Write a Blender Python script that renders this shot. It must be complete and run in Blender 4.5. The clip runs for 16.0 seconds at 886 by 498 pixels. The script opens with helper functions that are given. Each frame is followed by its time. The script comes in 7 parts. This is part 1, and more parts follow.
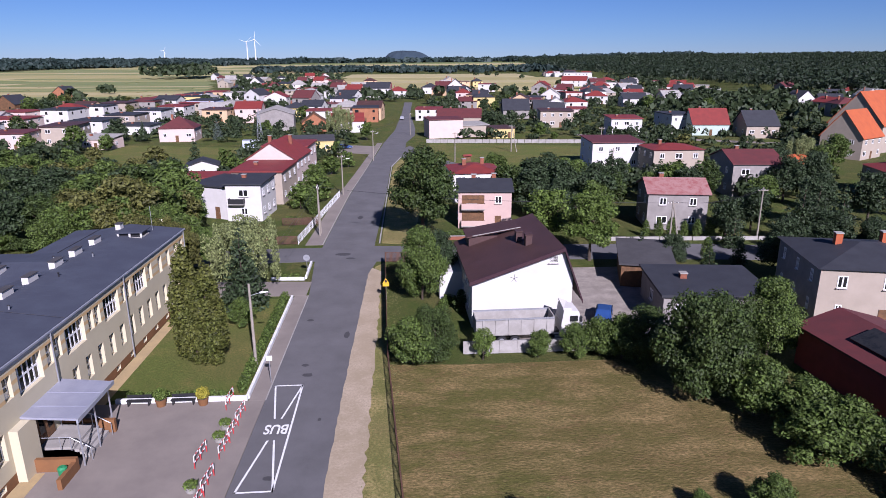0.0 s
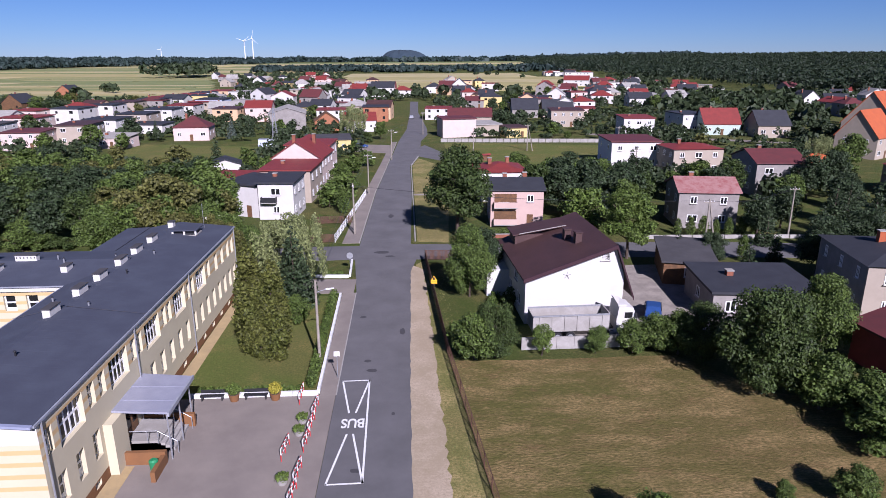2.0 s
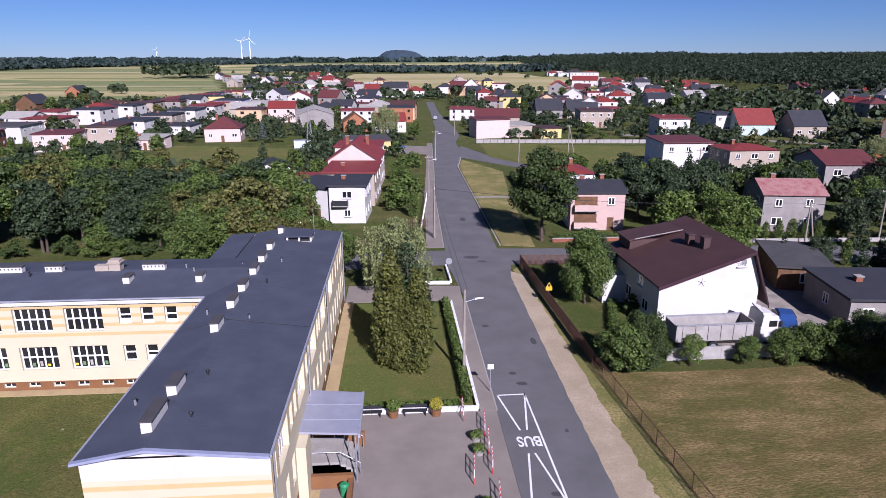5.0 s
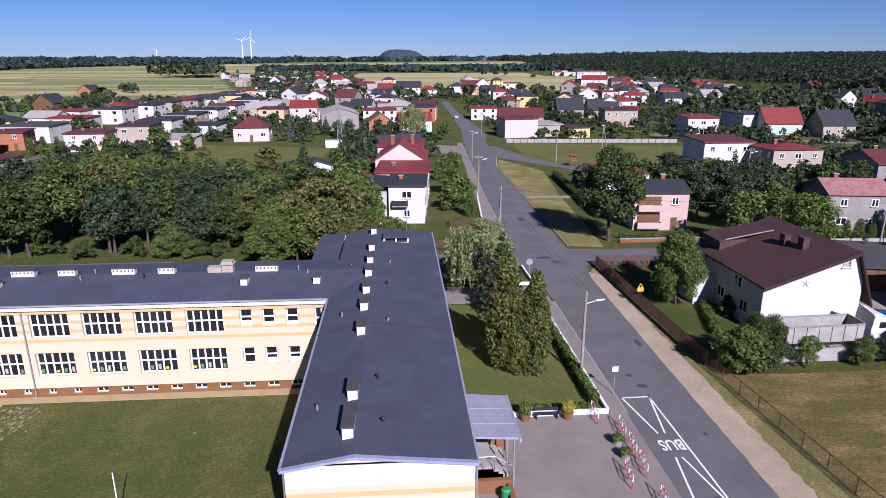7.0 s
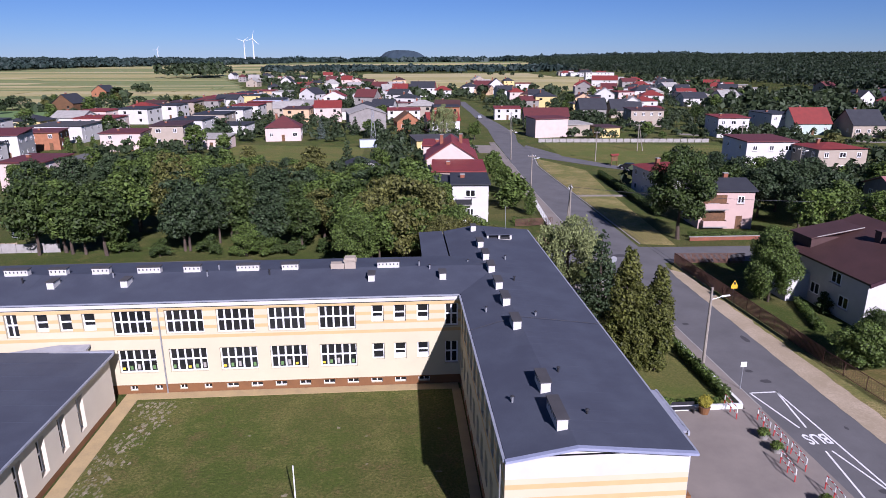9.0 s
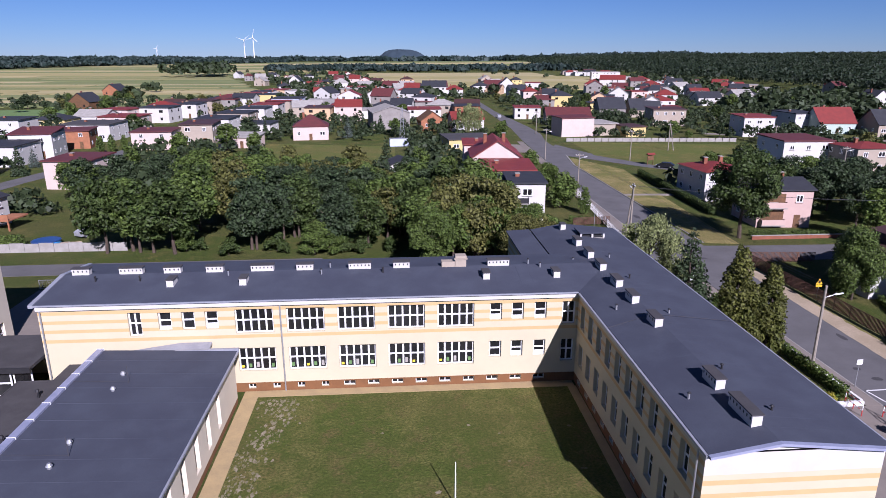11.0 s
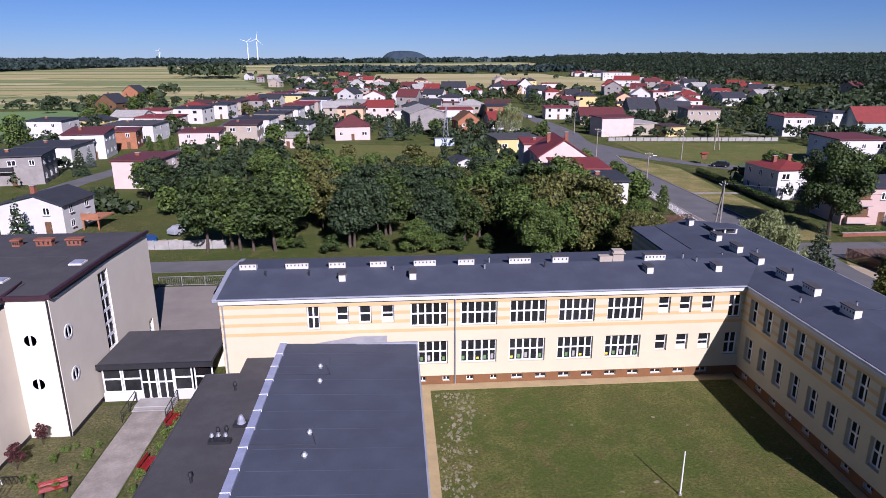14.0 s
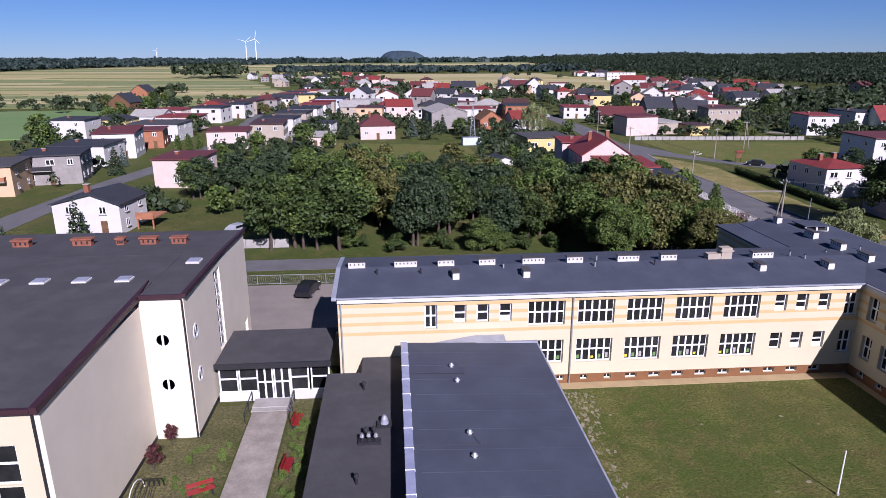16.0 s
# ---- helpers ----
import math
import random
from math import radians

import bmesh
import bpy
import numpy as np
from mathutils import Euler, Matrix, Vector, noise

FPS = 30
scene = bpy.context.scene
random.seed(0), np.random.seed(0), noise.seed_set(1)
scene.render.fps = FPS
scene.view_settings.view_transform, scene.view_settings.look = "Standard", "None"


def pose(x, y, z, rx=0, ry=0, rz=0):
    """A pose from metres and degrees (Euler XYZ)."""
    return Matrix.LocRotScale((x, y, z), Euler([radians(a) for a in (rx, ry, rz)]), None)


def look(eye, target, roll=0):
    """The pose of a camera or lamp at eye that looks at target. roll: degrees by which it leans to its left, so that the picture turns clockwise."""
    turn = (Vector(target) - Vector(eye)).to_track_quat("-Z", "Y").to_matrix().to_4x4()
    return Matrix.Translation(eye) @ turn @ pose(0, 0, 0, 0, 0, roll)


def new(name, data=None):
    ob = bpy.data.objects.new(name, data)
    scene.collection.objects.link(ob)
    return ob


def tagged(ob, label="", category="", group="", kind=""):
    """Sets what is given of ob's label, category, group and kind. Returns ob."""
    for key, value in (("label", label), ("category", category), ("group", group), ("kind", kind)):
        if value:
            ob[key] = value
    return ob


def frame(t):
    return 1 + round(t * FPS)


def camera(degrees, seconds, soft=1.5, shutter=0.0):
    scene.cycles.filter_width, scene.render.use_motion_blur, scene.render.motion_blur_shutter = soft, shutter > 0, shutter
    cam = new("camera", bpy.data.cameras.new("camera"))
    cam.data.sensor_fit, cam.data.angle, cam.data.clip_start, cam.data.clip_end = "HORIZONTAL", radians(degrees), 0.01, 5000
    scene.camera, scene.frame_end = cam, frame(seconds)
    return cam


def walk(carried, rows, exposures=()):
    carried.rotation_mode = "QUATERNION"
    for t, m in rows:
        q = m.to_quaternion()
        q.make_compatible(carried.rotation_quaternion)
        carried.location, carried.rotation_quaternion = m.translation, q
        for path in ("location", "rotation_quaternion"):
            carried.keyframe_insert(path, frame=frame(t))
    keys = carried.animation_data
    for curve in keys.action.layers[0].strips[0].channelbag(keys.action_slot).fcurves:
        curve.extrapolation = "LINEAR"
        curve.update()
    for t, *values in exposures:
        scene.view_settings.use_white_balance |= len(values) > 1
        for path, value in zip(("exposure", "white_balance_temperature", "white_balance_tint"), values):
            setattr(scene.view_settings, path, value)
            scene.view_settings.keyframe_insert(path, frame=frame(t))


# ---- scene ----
cam = camera(69.2, 16.0, 0.65)
PATH = [
    (0, (0.139, 0.107, 26.6), (0.24, 2.022, 26.032), -0.2),
    (0.5, (-1.218, -0.23, 26.68), (-1.116, 1.684, 26.111), -0.2),
    (1, (-2.602, -0.537, 26.697), (-2.499, 1.378, 26.128), -0.2),
    (1.5, (-4.082, -0.62, 26.713), (-3.978, 1.294, 26.144), -0.1),
    (2, (-5.796, -0.436, 26.682), (-5.684, 1.478, 26.112), -0.1),
    (2.5, (-7.661, -0.069, 26.685), (-7.547, 1.844, 26.115), -0.1),
    (3, (-9.649, 0.486, 26.707), (-9.536, 2.4, 26.137), -0.1),
    (5.5, (-21.531, 3.415, 26.583), (-21.401, 5.328, 26.014), -0.1),
    (6, (-23.96, 3.786, 26.615), (-23.83, 5.699, 26.045), -0.1),
    (6.5, (-26.56, 4.048, 26.643), (-26.429, 5.96, 26.072), -0.1),
    (7, (-29.213, 4.212, 26.593), (-29.081, 6.125, 26.022), -0.1),
    (7.5, (-31.865, 4.356, 26.533), (-31.733, 6.268, 25.963), -0.1),
    (8, (-34.504, 4.451, 26.434), (-34.371, 6.364, 25.865), -0.1),
    (8.5, (-37.128, 4.493, 26.405), (-36.996, 6.405, 25.836), -0.1),
    (9, (-39.835, 4.529, 26.353), (-39.702, 6.442, 25.784), -0.1),
    (11.5, (-51.881, 5.16, 26.267), (-51.741, 7.071, 25.696), 0.0),
    (12, (-54.073, 5.212, 26.2), (-53.935, 7.124, 25.63), 0.0),
    (12.5, (-56.399, 5.271, 26.119), (-56.26, 7.183, 25.551), 0.0),
    (13, (-58.768, 5.378, 26.039), (-58.629, 7.29, 25.471), -0.0),
    (13.5, (-61.162, 5.39, 26.022), (-61.023, 7.303, 25.454), -0.0),
    (14, (-63.556, 5.453, 25.905), (-63.417, 7.366, 25.338), -0.1),
    (14.5, (-66.087, 5.674, 25.813), (-65.944, 7.587, 25.246), -0.0),
    (15, (-68.554, 5.95, 25.665), (-68.403, 7.862, 25.098), -0.0),
    (15.5, (-70.827, 6.286, 25.605), (-70.678, 8.198, 25.039), -0.1),
    (16, (-73.069, 6.734, 25.564), (-72.92, 8.646, 24.997), -0.1),
]
walk(cam, [(t, look(eye, target, roll)) for t, eye, target, roll in PATH], [(0, 0.86, 5680, 31), (16, 0.80, 5680, 31)])

# ---- world and light ----
SUN = Vector((0.43, -1.45, 1.0)).normalized()
world = bpy.data.worlds.new("sky")
scene.world = world
world.use_nodes = True
wn = world.node_tree
sky = wn.nodes.new("ShaderNodeTexSky")
sky.sky_type = "NISHITA"
sky.sun_disc = False
sky.sun_elevation = math.asin(SUN.z)
sky.sun_rotation = math.atan2(SUN.x, SUN.y)
sky.altitude = 600
sky.air_density, sky.dust_density, sky.ozone_density = 0.8, 0.03, 10.0
wn.links.new(sky.outputs[0], wn.nodes["Background"].inputs[0])
wn.nodes["Background"].inputs[1].default_value = 0.037
sun = new("sun", bpy.data.lights.new("sun", "SUN"))
sun.data.energy, sun.data.angle, sun.data.color = 5.0, radians(0.55), (1.0, 0.96, 0.90)
sun.matrix_world = look(SUN * 100, (0, 0, 0))
scene.view_settings.exposure = 0.0


# ---- materials ----
def mat(name, base, rough=0.8, other=None, scale=1.5, amount=0.5, fine=18.0, bump=0.15, spec=0.3, metal=0.0, tint=0.0, leaf=False, stretch=(1, 1, 1), grain=0.45):
    """A weathered surface: two colours mixed by coarse and fine noise, fine relief, and a change from piece to piece."""
    m = bpy.data.materials.new(name)
    m.use_nodes = True
    nt = m.node_tree
    n, link = nt.nodes, nt.links.new
    b = n["Principled BSDF"]
    other = other or tuple(c * 0.72 for c in base)
    geo = n.new("ShaderNodeNewGeometry")
    mp = n.new("ShaderNodeMapping")
    mp.inputs["Scale"].default_value = stretch
    link(geo.outputs["Position"], mp.inputs["Vector"])
    a, f = n.new("ShaderNodeTexNoise"), n.new("ShaderNodeTexNoise")
    for tex, s, d in ((a, scale, 5), (f, fine, 4)):
        tex.inputs["Scale"].default_value, tex.inputs["Detail"].default_value = s, d
        tex.inputs["Roughness"].default_value = 0.65
        link(mp.outputs[0], tex.inputs["Vector"])
    mix = n.new("ShaderNodeMath")
    mix.operation = "MULTIPLY_ADD"
    link(f.outputs[0], mix.inputs[0])
    mix.inputs[1].default_value = grain
    ramp = n.new("ShaderNodeMapRange")
    ramp.inputs[1].default_value, ramp.inputs[2].default_value = 0.30 + 0.49 * grain, 0.73 + 0.49 * grain
    ramp.inputs[4].default_value = amount * 2
    link(a.outputs[0], mix.inputs[2])
    link(mix.outputs[0], ramp.inputs[0])
    col = n.new("ShaderNodeMix")
    col.data_type = "RGBA"
    link(ramp.outputs[0], col.inputs[0])
    col.inputs[6].default_value, col.inputs[7].default_value = (*base, 1), (*other, 1)
    out = col.outputs[2]
    if tint:
        hsv = n.new("ShaderNodeHueSaturation")
        val = n.new("ShaderNodeMapRange")
        val.inputs[3].default_value, val.inputs[4].default_value = 1 - tint, 1 + tint
        if leaf:
            link(geo.outputs["Random Per Island"], val.inputs[0])
        else:
            oi = n.new("ShaderNodeObjectInfo")
            link(oi.outputs["Random"], val.inputs[0])
        link(val.outputs[0], hsv.inputs["Value"])
        link(out, hsv.inputs["Color"])
        out = hsv.outputs[0]
    link(out, b.inputs["Base Color"])
    b.inputs["Roughness"].default_value, b.inputs["Metallic"].default_value = rough, metal
    b.inputs["Specular IOR Level"].default_value = spec
    if bump:
        bp = n.new("ShaderNodeBump")
        bp.inputs["Strength"].default_value, bp.inputs["Distance"].default_value = bump, 0.05
        link(f.outputs[0], bp.inputs["Height"])
        link(bp.outputs[0], b.inputs["Normal"])
    if leaf:
        tr = n.new("ShaderNodeBsdfTranslucent")
        link(out, tr.inputs["Color"])
        ms = n.new("ShaderNodeMixShader")
        ms.inputs[0].default_value = 0.2
        link(b.outputs[0], ms.inputs[1])
        link(tr.outputs[0], ms.inputs[2])
        link(ms.outputs[0], n["Material Output"].inputs[0])
    return m


ASPHALT = mat("asphalt", (0.113, 0.109, 0.111), 0.9, (0.080, 0.078, 0.078), 0.25, 0.5, 30, 0.2)
PLAZA = mat("worn_asphalt", (0.206, 0.178, 0.152), 0.9, (0.160, 0.138, 0.120), 0.3, 0.6, 25, 0.2)
PAVING = mat("concrete_paving", (0.285, 0.251, 0.214), 0.9, (0.174, 0.152, 0.129), 0.6, 0.6, 8, 0.2)
YELLOW_PAVING = mat("yellow_paving", (0.357, 0.264, 0.128), 0.9, (0.281, 0.212, 0.111), 0.8, 0.6, 9, 0.2)
PAINT = mat("white_paint", (0.684, 0.684, 0.665), 0.7, (0.427, 0.427, 0.418), 2.0, 0.4, 12, 0.05)
def turf(name, green, straw, soil, dry=0.5, bare=0.25, stretch=(1, 1, 1), deep=0.5):
    """Short grass: green and straw drifts, brown thin places and dark fine blades."""
    m = bpy.data.materials.new(name)
    m.use_nodes = True
    n, link = m.node_tree.nodes, m.node_tree.links.new
    b = n["Principled BSDF"]
    geo = n.new("ShaderNodeNewGeometry")
    mp = n.new("ShaderNodeMapping")
    mp.inputs["Scale"].default_value = stretch
    link(geo.outputs["Position"], mp.inputs["Vector"])

    def drift(scale, low, high, off, detail=6):
        mv = n.new("ShaderNodeVectorMath")
        mv.inputs[1].default_value = (off, off * 0.7, 0)
        link(mp.outputs[0], mv.inputs[0])
        t = n.new("ShaderNodeTexNoise")
        t.inputs["Scale"].default_value, t.inputs["Detail"].default_value, t.inputs["Roughness"].default_value = scale, detail, 0.72
        link(mv.outputs[0], t.inputs["Vector"])
        r = n.new("ShaderNodeMapRange")
        r.inputs[1].default_value, r.inputs[2].default_value = low, high
        link(t.outputs[0], r.inputs[0])
        return r.outputs[0]

    def blend(fac, a, c):
        x = n.new("ShaderNodeMix")
        x.data_type = "RGBA"
        link(fac, x.inputs[0])
        for k, v in ((6, a), (7, c)):
            if isinstance(v, tuple):
                x.inputs[k].default_value = (*v, 1)
            else:
                link(v, x.inputs[k])
        return x.outputs[2]

    c = blend(drift(0.055, 0.44, 0.60, 12, 3), green, tuple((a + b) / 2 for a, b in zip(green, soil)))
    c = blend(drift(0.2, 0.59 - 0.22 * dry, 0.76 - 0.22 * dry, 0), c, straw)
    c = blend(drift(0.45, 0.68 - 0.3 * bare, 0.82 - 0.3 * bare, 31), c, soil)
    c = blend(drift(1.9, 0.52, 0.78, 57), c, straw)
    fine = drift(5.0, 0.36, 0.62, 83, 8)
    c = blend(fine, tuple(v * deep for v in green), c)
    link(c, b.inputs["Base Color"])
    b.inputs["Roughness"].default_value = 0.95
    b.inputs["Specular IOR Level"].default_value = 0.15
    bp = n.new("ShaderNodeBump")
    bp.inputs["Strength"].default_value, bp.inputs["Distance"].default_value = 2 * (1 - deep), 0.08
    link(fine, bp.inputs["Height"])
    link(bp.outputs[0], b.inputs["Normal"])
    return m


GRASS = turf("grass", (0.061, 0.086, 0.016), (0.156, 0.129, 0.044), (0.124, 0.092, 0.040), 0.4, 0.2, deep=0.60)
DIRT = turf("sandy_shoulder", (0.290, 0.233, 0.158), (0.378, 0.308, 0.224), (0.185, 0.157, 0.092), 0.75, 0.24, deep=0.92)
LAWN = turf("garden_lawn", (0.097, 0.120, 0.026), (0.196, 0.155, 0.053), (0.169, 0.120, 0.050), 0.42, 0.2, deep=0.68)
MEADOW = turf("mown_meadow", (0.103, 0.096, 0.025), (0.297, 0.202, 0.091), (0.174, 0.107, 0.049), 0.62, 0.5, (0.6, 1.3, 1), deep=0.68)
VERGE = turf("dry_verge", (0.143, 0.144, 0.041), (0.347, 0.269, 0.115), (0.253, 0.175, 0.085), 0.6, 0.3, deep=0.72)
COURT = turf("courtyard_grass", (0.072, 0.098, 0.017), (0.185, 0.160, 0.052), (0.138, 0.100, 0.040), 0.5, 0.55, deep=0.66)
BARE = mat("bare_soil", (0.270, 0.232, 0.165), 0.95, (0.150, 0.135, 0.075), 1.2, 0.9, 5, 0.4)
FELT = mat("roofing_felt", (0.054, 0.062, 0.082), 0.8, (0.042, 0.047, 0.065), 0.35, 0.7, 14, 0.1, 0.3)
FELT_GREY = mat("weathered_felt", (0.058, 0.056, 0.058), 0.88, (0.043, 0.041, 0.043), 0.5, 0.7, 14, 0.1)
FLASH = mat("zinc_flashing", (0.317, 0.331, 0.364), 0.45, (0.237, 0.250, 0.284), 1.0, 0.6, 10, 0.05, 0.5, 0.2)
ZINC_BLUE = mat("blue_zinc_coping", (0.300, 0.320, 0.423), 0.5, (0.230, 0.250, 0.342), 1.0, 0.6, 10, 0.05, 0.5, 0.2)
CREAM = mat("cream_render", (0.470, 0.420, 0.288), 0.9, (0.436, 0.385, 0.265), 0.5, 0.5, 30, 0.08)
ORANGE = mat("ochre_band", (0.477, 0.330, 0.155), 0.9, (0.436, 0.295, 0.140), 0.7, 0.5, 30, 0.08)
WHITE = mat("white_render", (0.482, 0.468, 0.447), 0.9, (0.420, 0.406, 0.378), 0.6, 0.5, 25, 0.08)
BROWN = mat("brown_plinth", (0.184, 0.084, 0.032), 0.9, (0.144, 0.068, 0.028), 1.0, 0.6, 20, 0.2)
GYM = mat("pale_render", (0.578, 0.522, 0.414), 0.9, (0.530, 0.472, 0.373), 0.4, 0.5, 30, 0.06)
PLASTIC = mat("white_window_frame", (0.663, 0.663, 0.654), 0.4, (0.595, 0.595, 0.586), 3, 0.4, 20, 0.0, 0.5)
GLASS = mat("dark_glass", (0.008, 0.009, 0.010), 0.03, (0.018, 0.018, 0.018), 0.9, 0.7, 3, 0.0, 0.28, tint=0.4)
SILL = mat("sheet_sill", (0.42, 0.38, 0.36), 0.5, None, 2, 0.4, 12, 0.0, 0.4)
DARK_METAL = mat("dark_metal", (0.03, 0.03, 0.033), 0.5, None, 3, 0.5, 20, 0.05, 0.4, 0.3)
STEEL = mat("galvanised_steel", (0.40, 0.41, 0.43), 0.45, None, 3, 0.5, 20, 0.05, 0.5, 0.6)
CANOPY = mat("canopy_sheet", (0.297, 0.306, 0.360), 0.45, (0.234, 0.243, 0.297), 0.8, 0.5, 10, 0.05, 0.5, 0.2)
WOOD = mat("brown_timber", (0.160, 0.080, 0.036), 0.8, (0.088, 0.048, 0.024), 1.5, 0.7, 15, 0.3)
BRICK = mat("red_brick", (0.240, 0.084, 0.048), 0.9, (0.160, 0.060, 0.036), 2.0, 0.7, 12, 0.3)
MAROON = mat("maroon_edge", (0.038, 0.014, 0.019), 0.55, None, 1.5, 0.5, 14, 0.05, 0.4)
RED_SHEET = mat("red_roof_sheet", (0.184, 0.029, 0.023), 0.6, (0.136, 0.024, 0.020), 0.7, 0.6, 9, 0.2, 0.4)
MAROON_SHEET = mat("maroon_roof_sheet", (0.105, 0.025, 0.025), 0.65, (0.076, 0.022, 0.022), 0.7, 0.6, 9, 0.2, 0.4)
BROWN_SHEET = mat("brown_roof_sheet", (0.061, 0.029, 0.026), 0.6, (0.045, 0.022, 0.019), 0.5, 0.6, 9, 0.2, 0.4)
FADED_SHEET = mat("faded_red_roof", (0.192, 0.056, 0.052), 0.75, (0.256, 0.136, 0.124), 0.9, 0.8, 5, 0.2, 0.3)
ORANGE_TILE = mat("orange_roof_tile", (0.357, 0.085, 0.027), 0.7, (0.281, 0.068, 0.024), 0.6, 0.6, 7, 0.3)
DARK_SHEET = mat("anthracite_roof", (0.032, 0.034, 0.040), 0.7, (0.024, 0.025, 0.030), 0.6, 0.6, 9, 0.2)
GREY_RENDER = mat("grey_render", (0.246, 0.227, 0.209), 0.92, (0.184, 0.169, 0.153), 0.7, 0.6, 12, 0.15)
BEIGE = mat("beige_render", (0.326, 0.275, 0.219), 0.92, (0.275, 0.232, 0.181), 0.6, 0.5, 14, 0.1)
PINK = mat("pink_render", (0.431, 0.312, 0.269), 0.9, (0.383, 0.275, 0.239), 0.6, 0.5, 14, 0.1)
PALE_PINK = mat("pale_pink_render", (0.495, 0.398, 0.350), 0.9, (0.439, 0.350, 0.309), 0.6, 0.5, 14, 0.1)
PEACH = mat("peach_render", (0.490, 0.340, 0.204), 0.9, (0.435, 0.299, 0.184), 0.6, 0.5, 14, 0.1)
YELLOW = mat("yellow_render", (0.497, 0.395, 0.166), 0.9, (0.446, 0.351, 0.153), 0.6, 0.5, 14, 0.1)
MINT = mat("mint_render", (0.374, 0.449, 0.394), 0.9, (0.319, 0.387, 0.340), 0.6, 0.5, 14, 0.1)
BLUEISH = mat("pale_blue_render", (0.422, 0.462, 0.544), 0.9, (0.374, 0.408, 0.490), 0.6, 0.5, 14, 0.1)
CONCRETE = mat("concrete", (0.303, 0.289, 0.268), 0.92, (0.231, 0.217, 0.196), 0.8, 0.7, 10, 0.2)
ORANGE_WALL = mat("orange_brick", (0.306, 0.128, 0.064), 0.9, (0.230, 0.098, 0.051), 1.2, 0.6, 10, 0.2)
RED_WALL = mat("dark_red_render", (0.304, 0.055, 0.051), 0.9, (0.223, 0.046, 0.041), 0.8, 0.6, 12, 0.15)
BARK = mat("bark", (0.086, 0.064, 0.046), 0.95, (0.053, 0.039, 0.030), 2.0, 0.7, 14, 0.6)
POLE_WOOD = mat("weathered_pole", (0.26, 0.23, 0.19), 0.9, None, 2, 0.6, 14, 0.2)


def foliage(name, a, b, tint=0.6):
    return mat(name, a, 0.6, b, 0.5, 0.8, 4, 0.0, 0.25, tint=tint, leaf=True)


LEAF = foliage("broad_leaf", (0.050, 0.081, 0.016), (0.072, 0.106, 0.021))
LEAF_DARK = foliage("dark_leaf", (0.029, 0.051, 0.012), (0.043, 0.065, 0.015))
LEAF_BRIGHT = foliage("bright_leaf", (0.066, 0.106, 0.017), (0.086, 0.126, 0.024))
LEAF_OLIVE = foliage("olive_leaf", (0.073, 0.078, 0.019), (0.092, 0.093, 0.024))
LEAF_WILLOW = foliage("willow_leaf", (0.134, 0.160, 0.058), (0.163, 0.186, 0.072))
BLOSSOM = foliage("white_blossom", (0.70, 0.70, 0.62), (0.60, 0.60, 0.52), 0.2)
LEAF_RED = foliage("purple_leaf", (0.050, 0.015, 0.016), (0.066, 0.020, 0.020))
LEAF_PINE = foliage("needles", (0.025, 0.043, 0.017), (0.035, 0.054, 0.022))
LEAF_BLUE = foliage("blue_needles", (0.067, 0.093, 0.072), (0.086, 0.110, 0.090))
LEAF_THUJA = foliage("thuja_scales", (0.058, 0.072, 0.013), (0.082, 0.088, 0.018))
LEAF_FAR = foliage("distant_foliage", (0.023, 0.039, 0.014), (0.035, 0.050, 0.021), 0.4)
# blue in the base colour stands for haze over the far hill
HILL = mat("hazed_hill_woods", (0.020, 0.034, 0.048), 0.95, (0.028, 0.045, 0.060), 0.02, 0.8, 0.1, 0.0)
LEAF_YELLOW = foliage("golden_leaf", (0.22, 0.20, 0.02), (0.28, 0.25, 0.03), 0.3)
LEAF_FOREST = foliage("forest_foliage", (0.014, 0.025, 0.012), (0.020, 0.032, 0.015), 0.3)
# distance haze is put into this leaf colour as a bluer green
LEAF_HAZE = foliage("hazed_foliage", (0.020, 0.034, 0.029), (0.024, 0.041, 0.035), 0.3)


# ---- mesh helpers ----
def box(bm, x0, x1, y0, y1, z0, z1, mi=0):
    v = [bm.verts.new(p) for p in ((x0, y0, z0), (x1, y0, z0), (x1, y1, z0), (x0, y1, z0), (x0, y0, z1), (x1, y0, z1), (x1, y1, z1), (x0, y1, z1))]
    for f in ((3, 2, 1, 0), (4, 5, 6, 7), (0, 1, 5, 4), (1, 2, 6, 5), (2, 3, 7, 6), (3, 0, 4, 7)):
        bm.faces.new([v[i] for i in f]).material_index = mi
    return v


def boxes(*dims):
    bm = bmesh.new()
    for d in dims:
        box(bm, *d)
    return bm


def beam(bm, a, b, r, sides=6, r2=None):
    """A round bar from a to b, tapered to r2."""
    a, b = Vector(a), Vector(b)
    q = (b - a).to_track_quat("Z", "Y")
    rings = []
    for c, rr in ((a, r), (b, r if r2 is None else r2)):
        rings.append([bm.verts.new(c + q @ Vector((rr * math.cos(6.2832 * i / sides), rr * math.sin(6.2832 * i / sides), 0))) for i in range(sides)])
    for i in range(sides):
        j = (i + 1) % sides
        bm.faces.new((rings[0][i], rings[0][j], rings[1][j], rings[1][i]))
    bm.faces.new(rings[0][::-1])
    bm.faces.new(rings[1])


def beams(*bars):
    bm = bmesh.new()
    for b in bars:
        beam(bm, *b)
    return bm


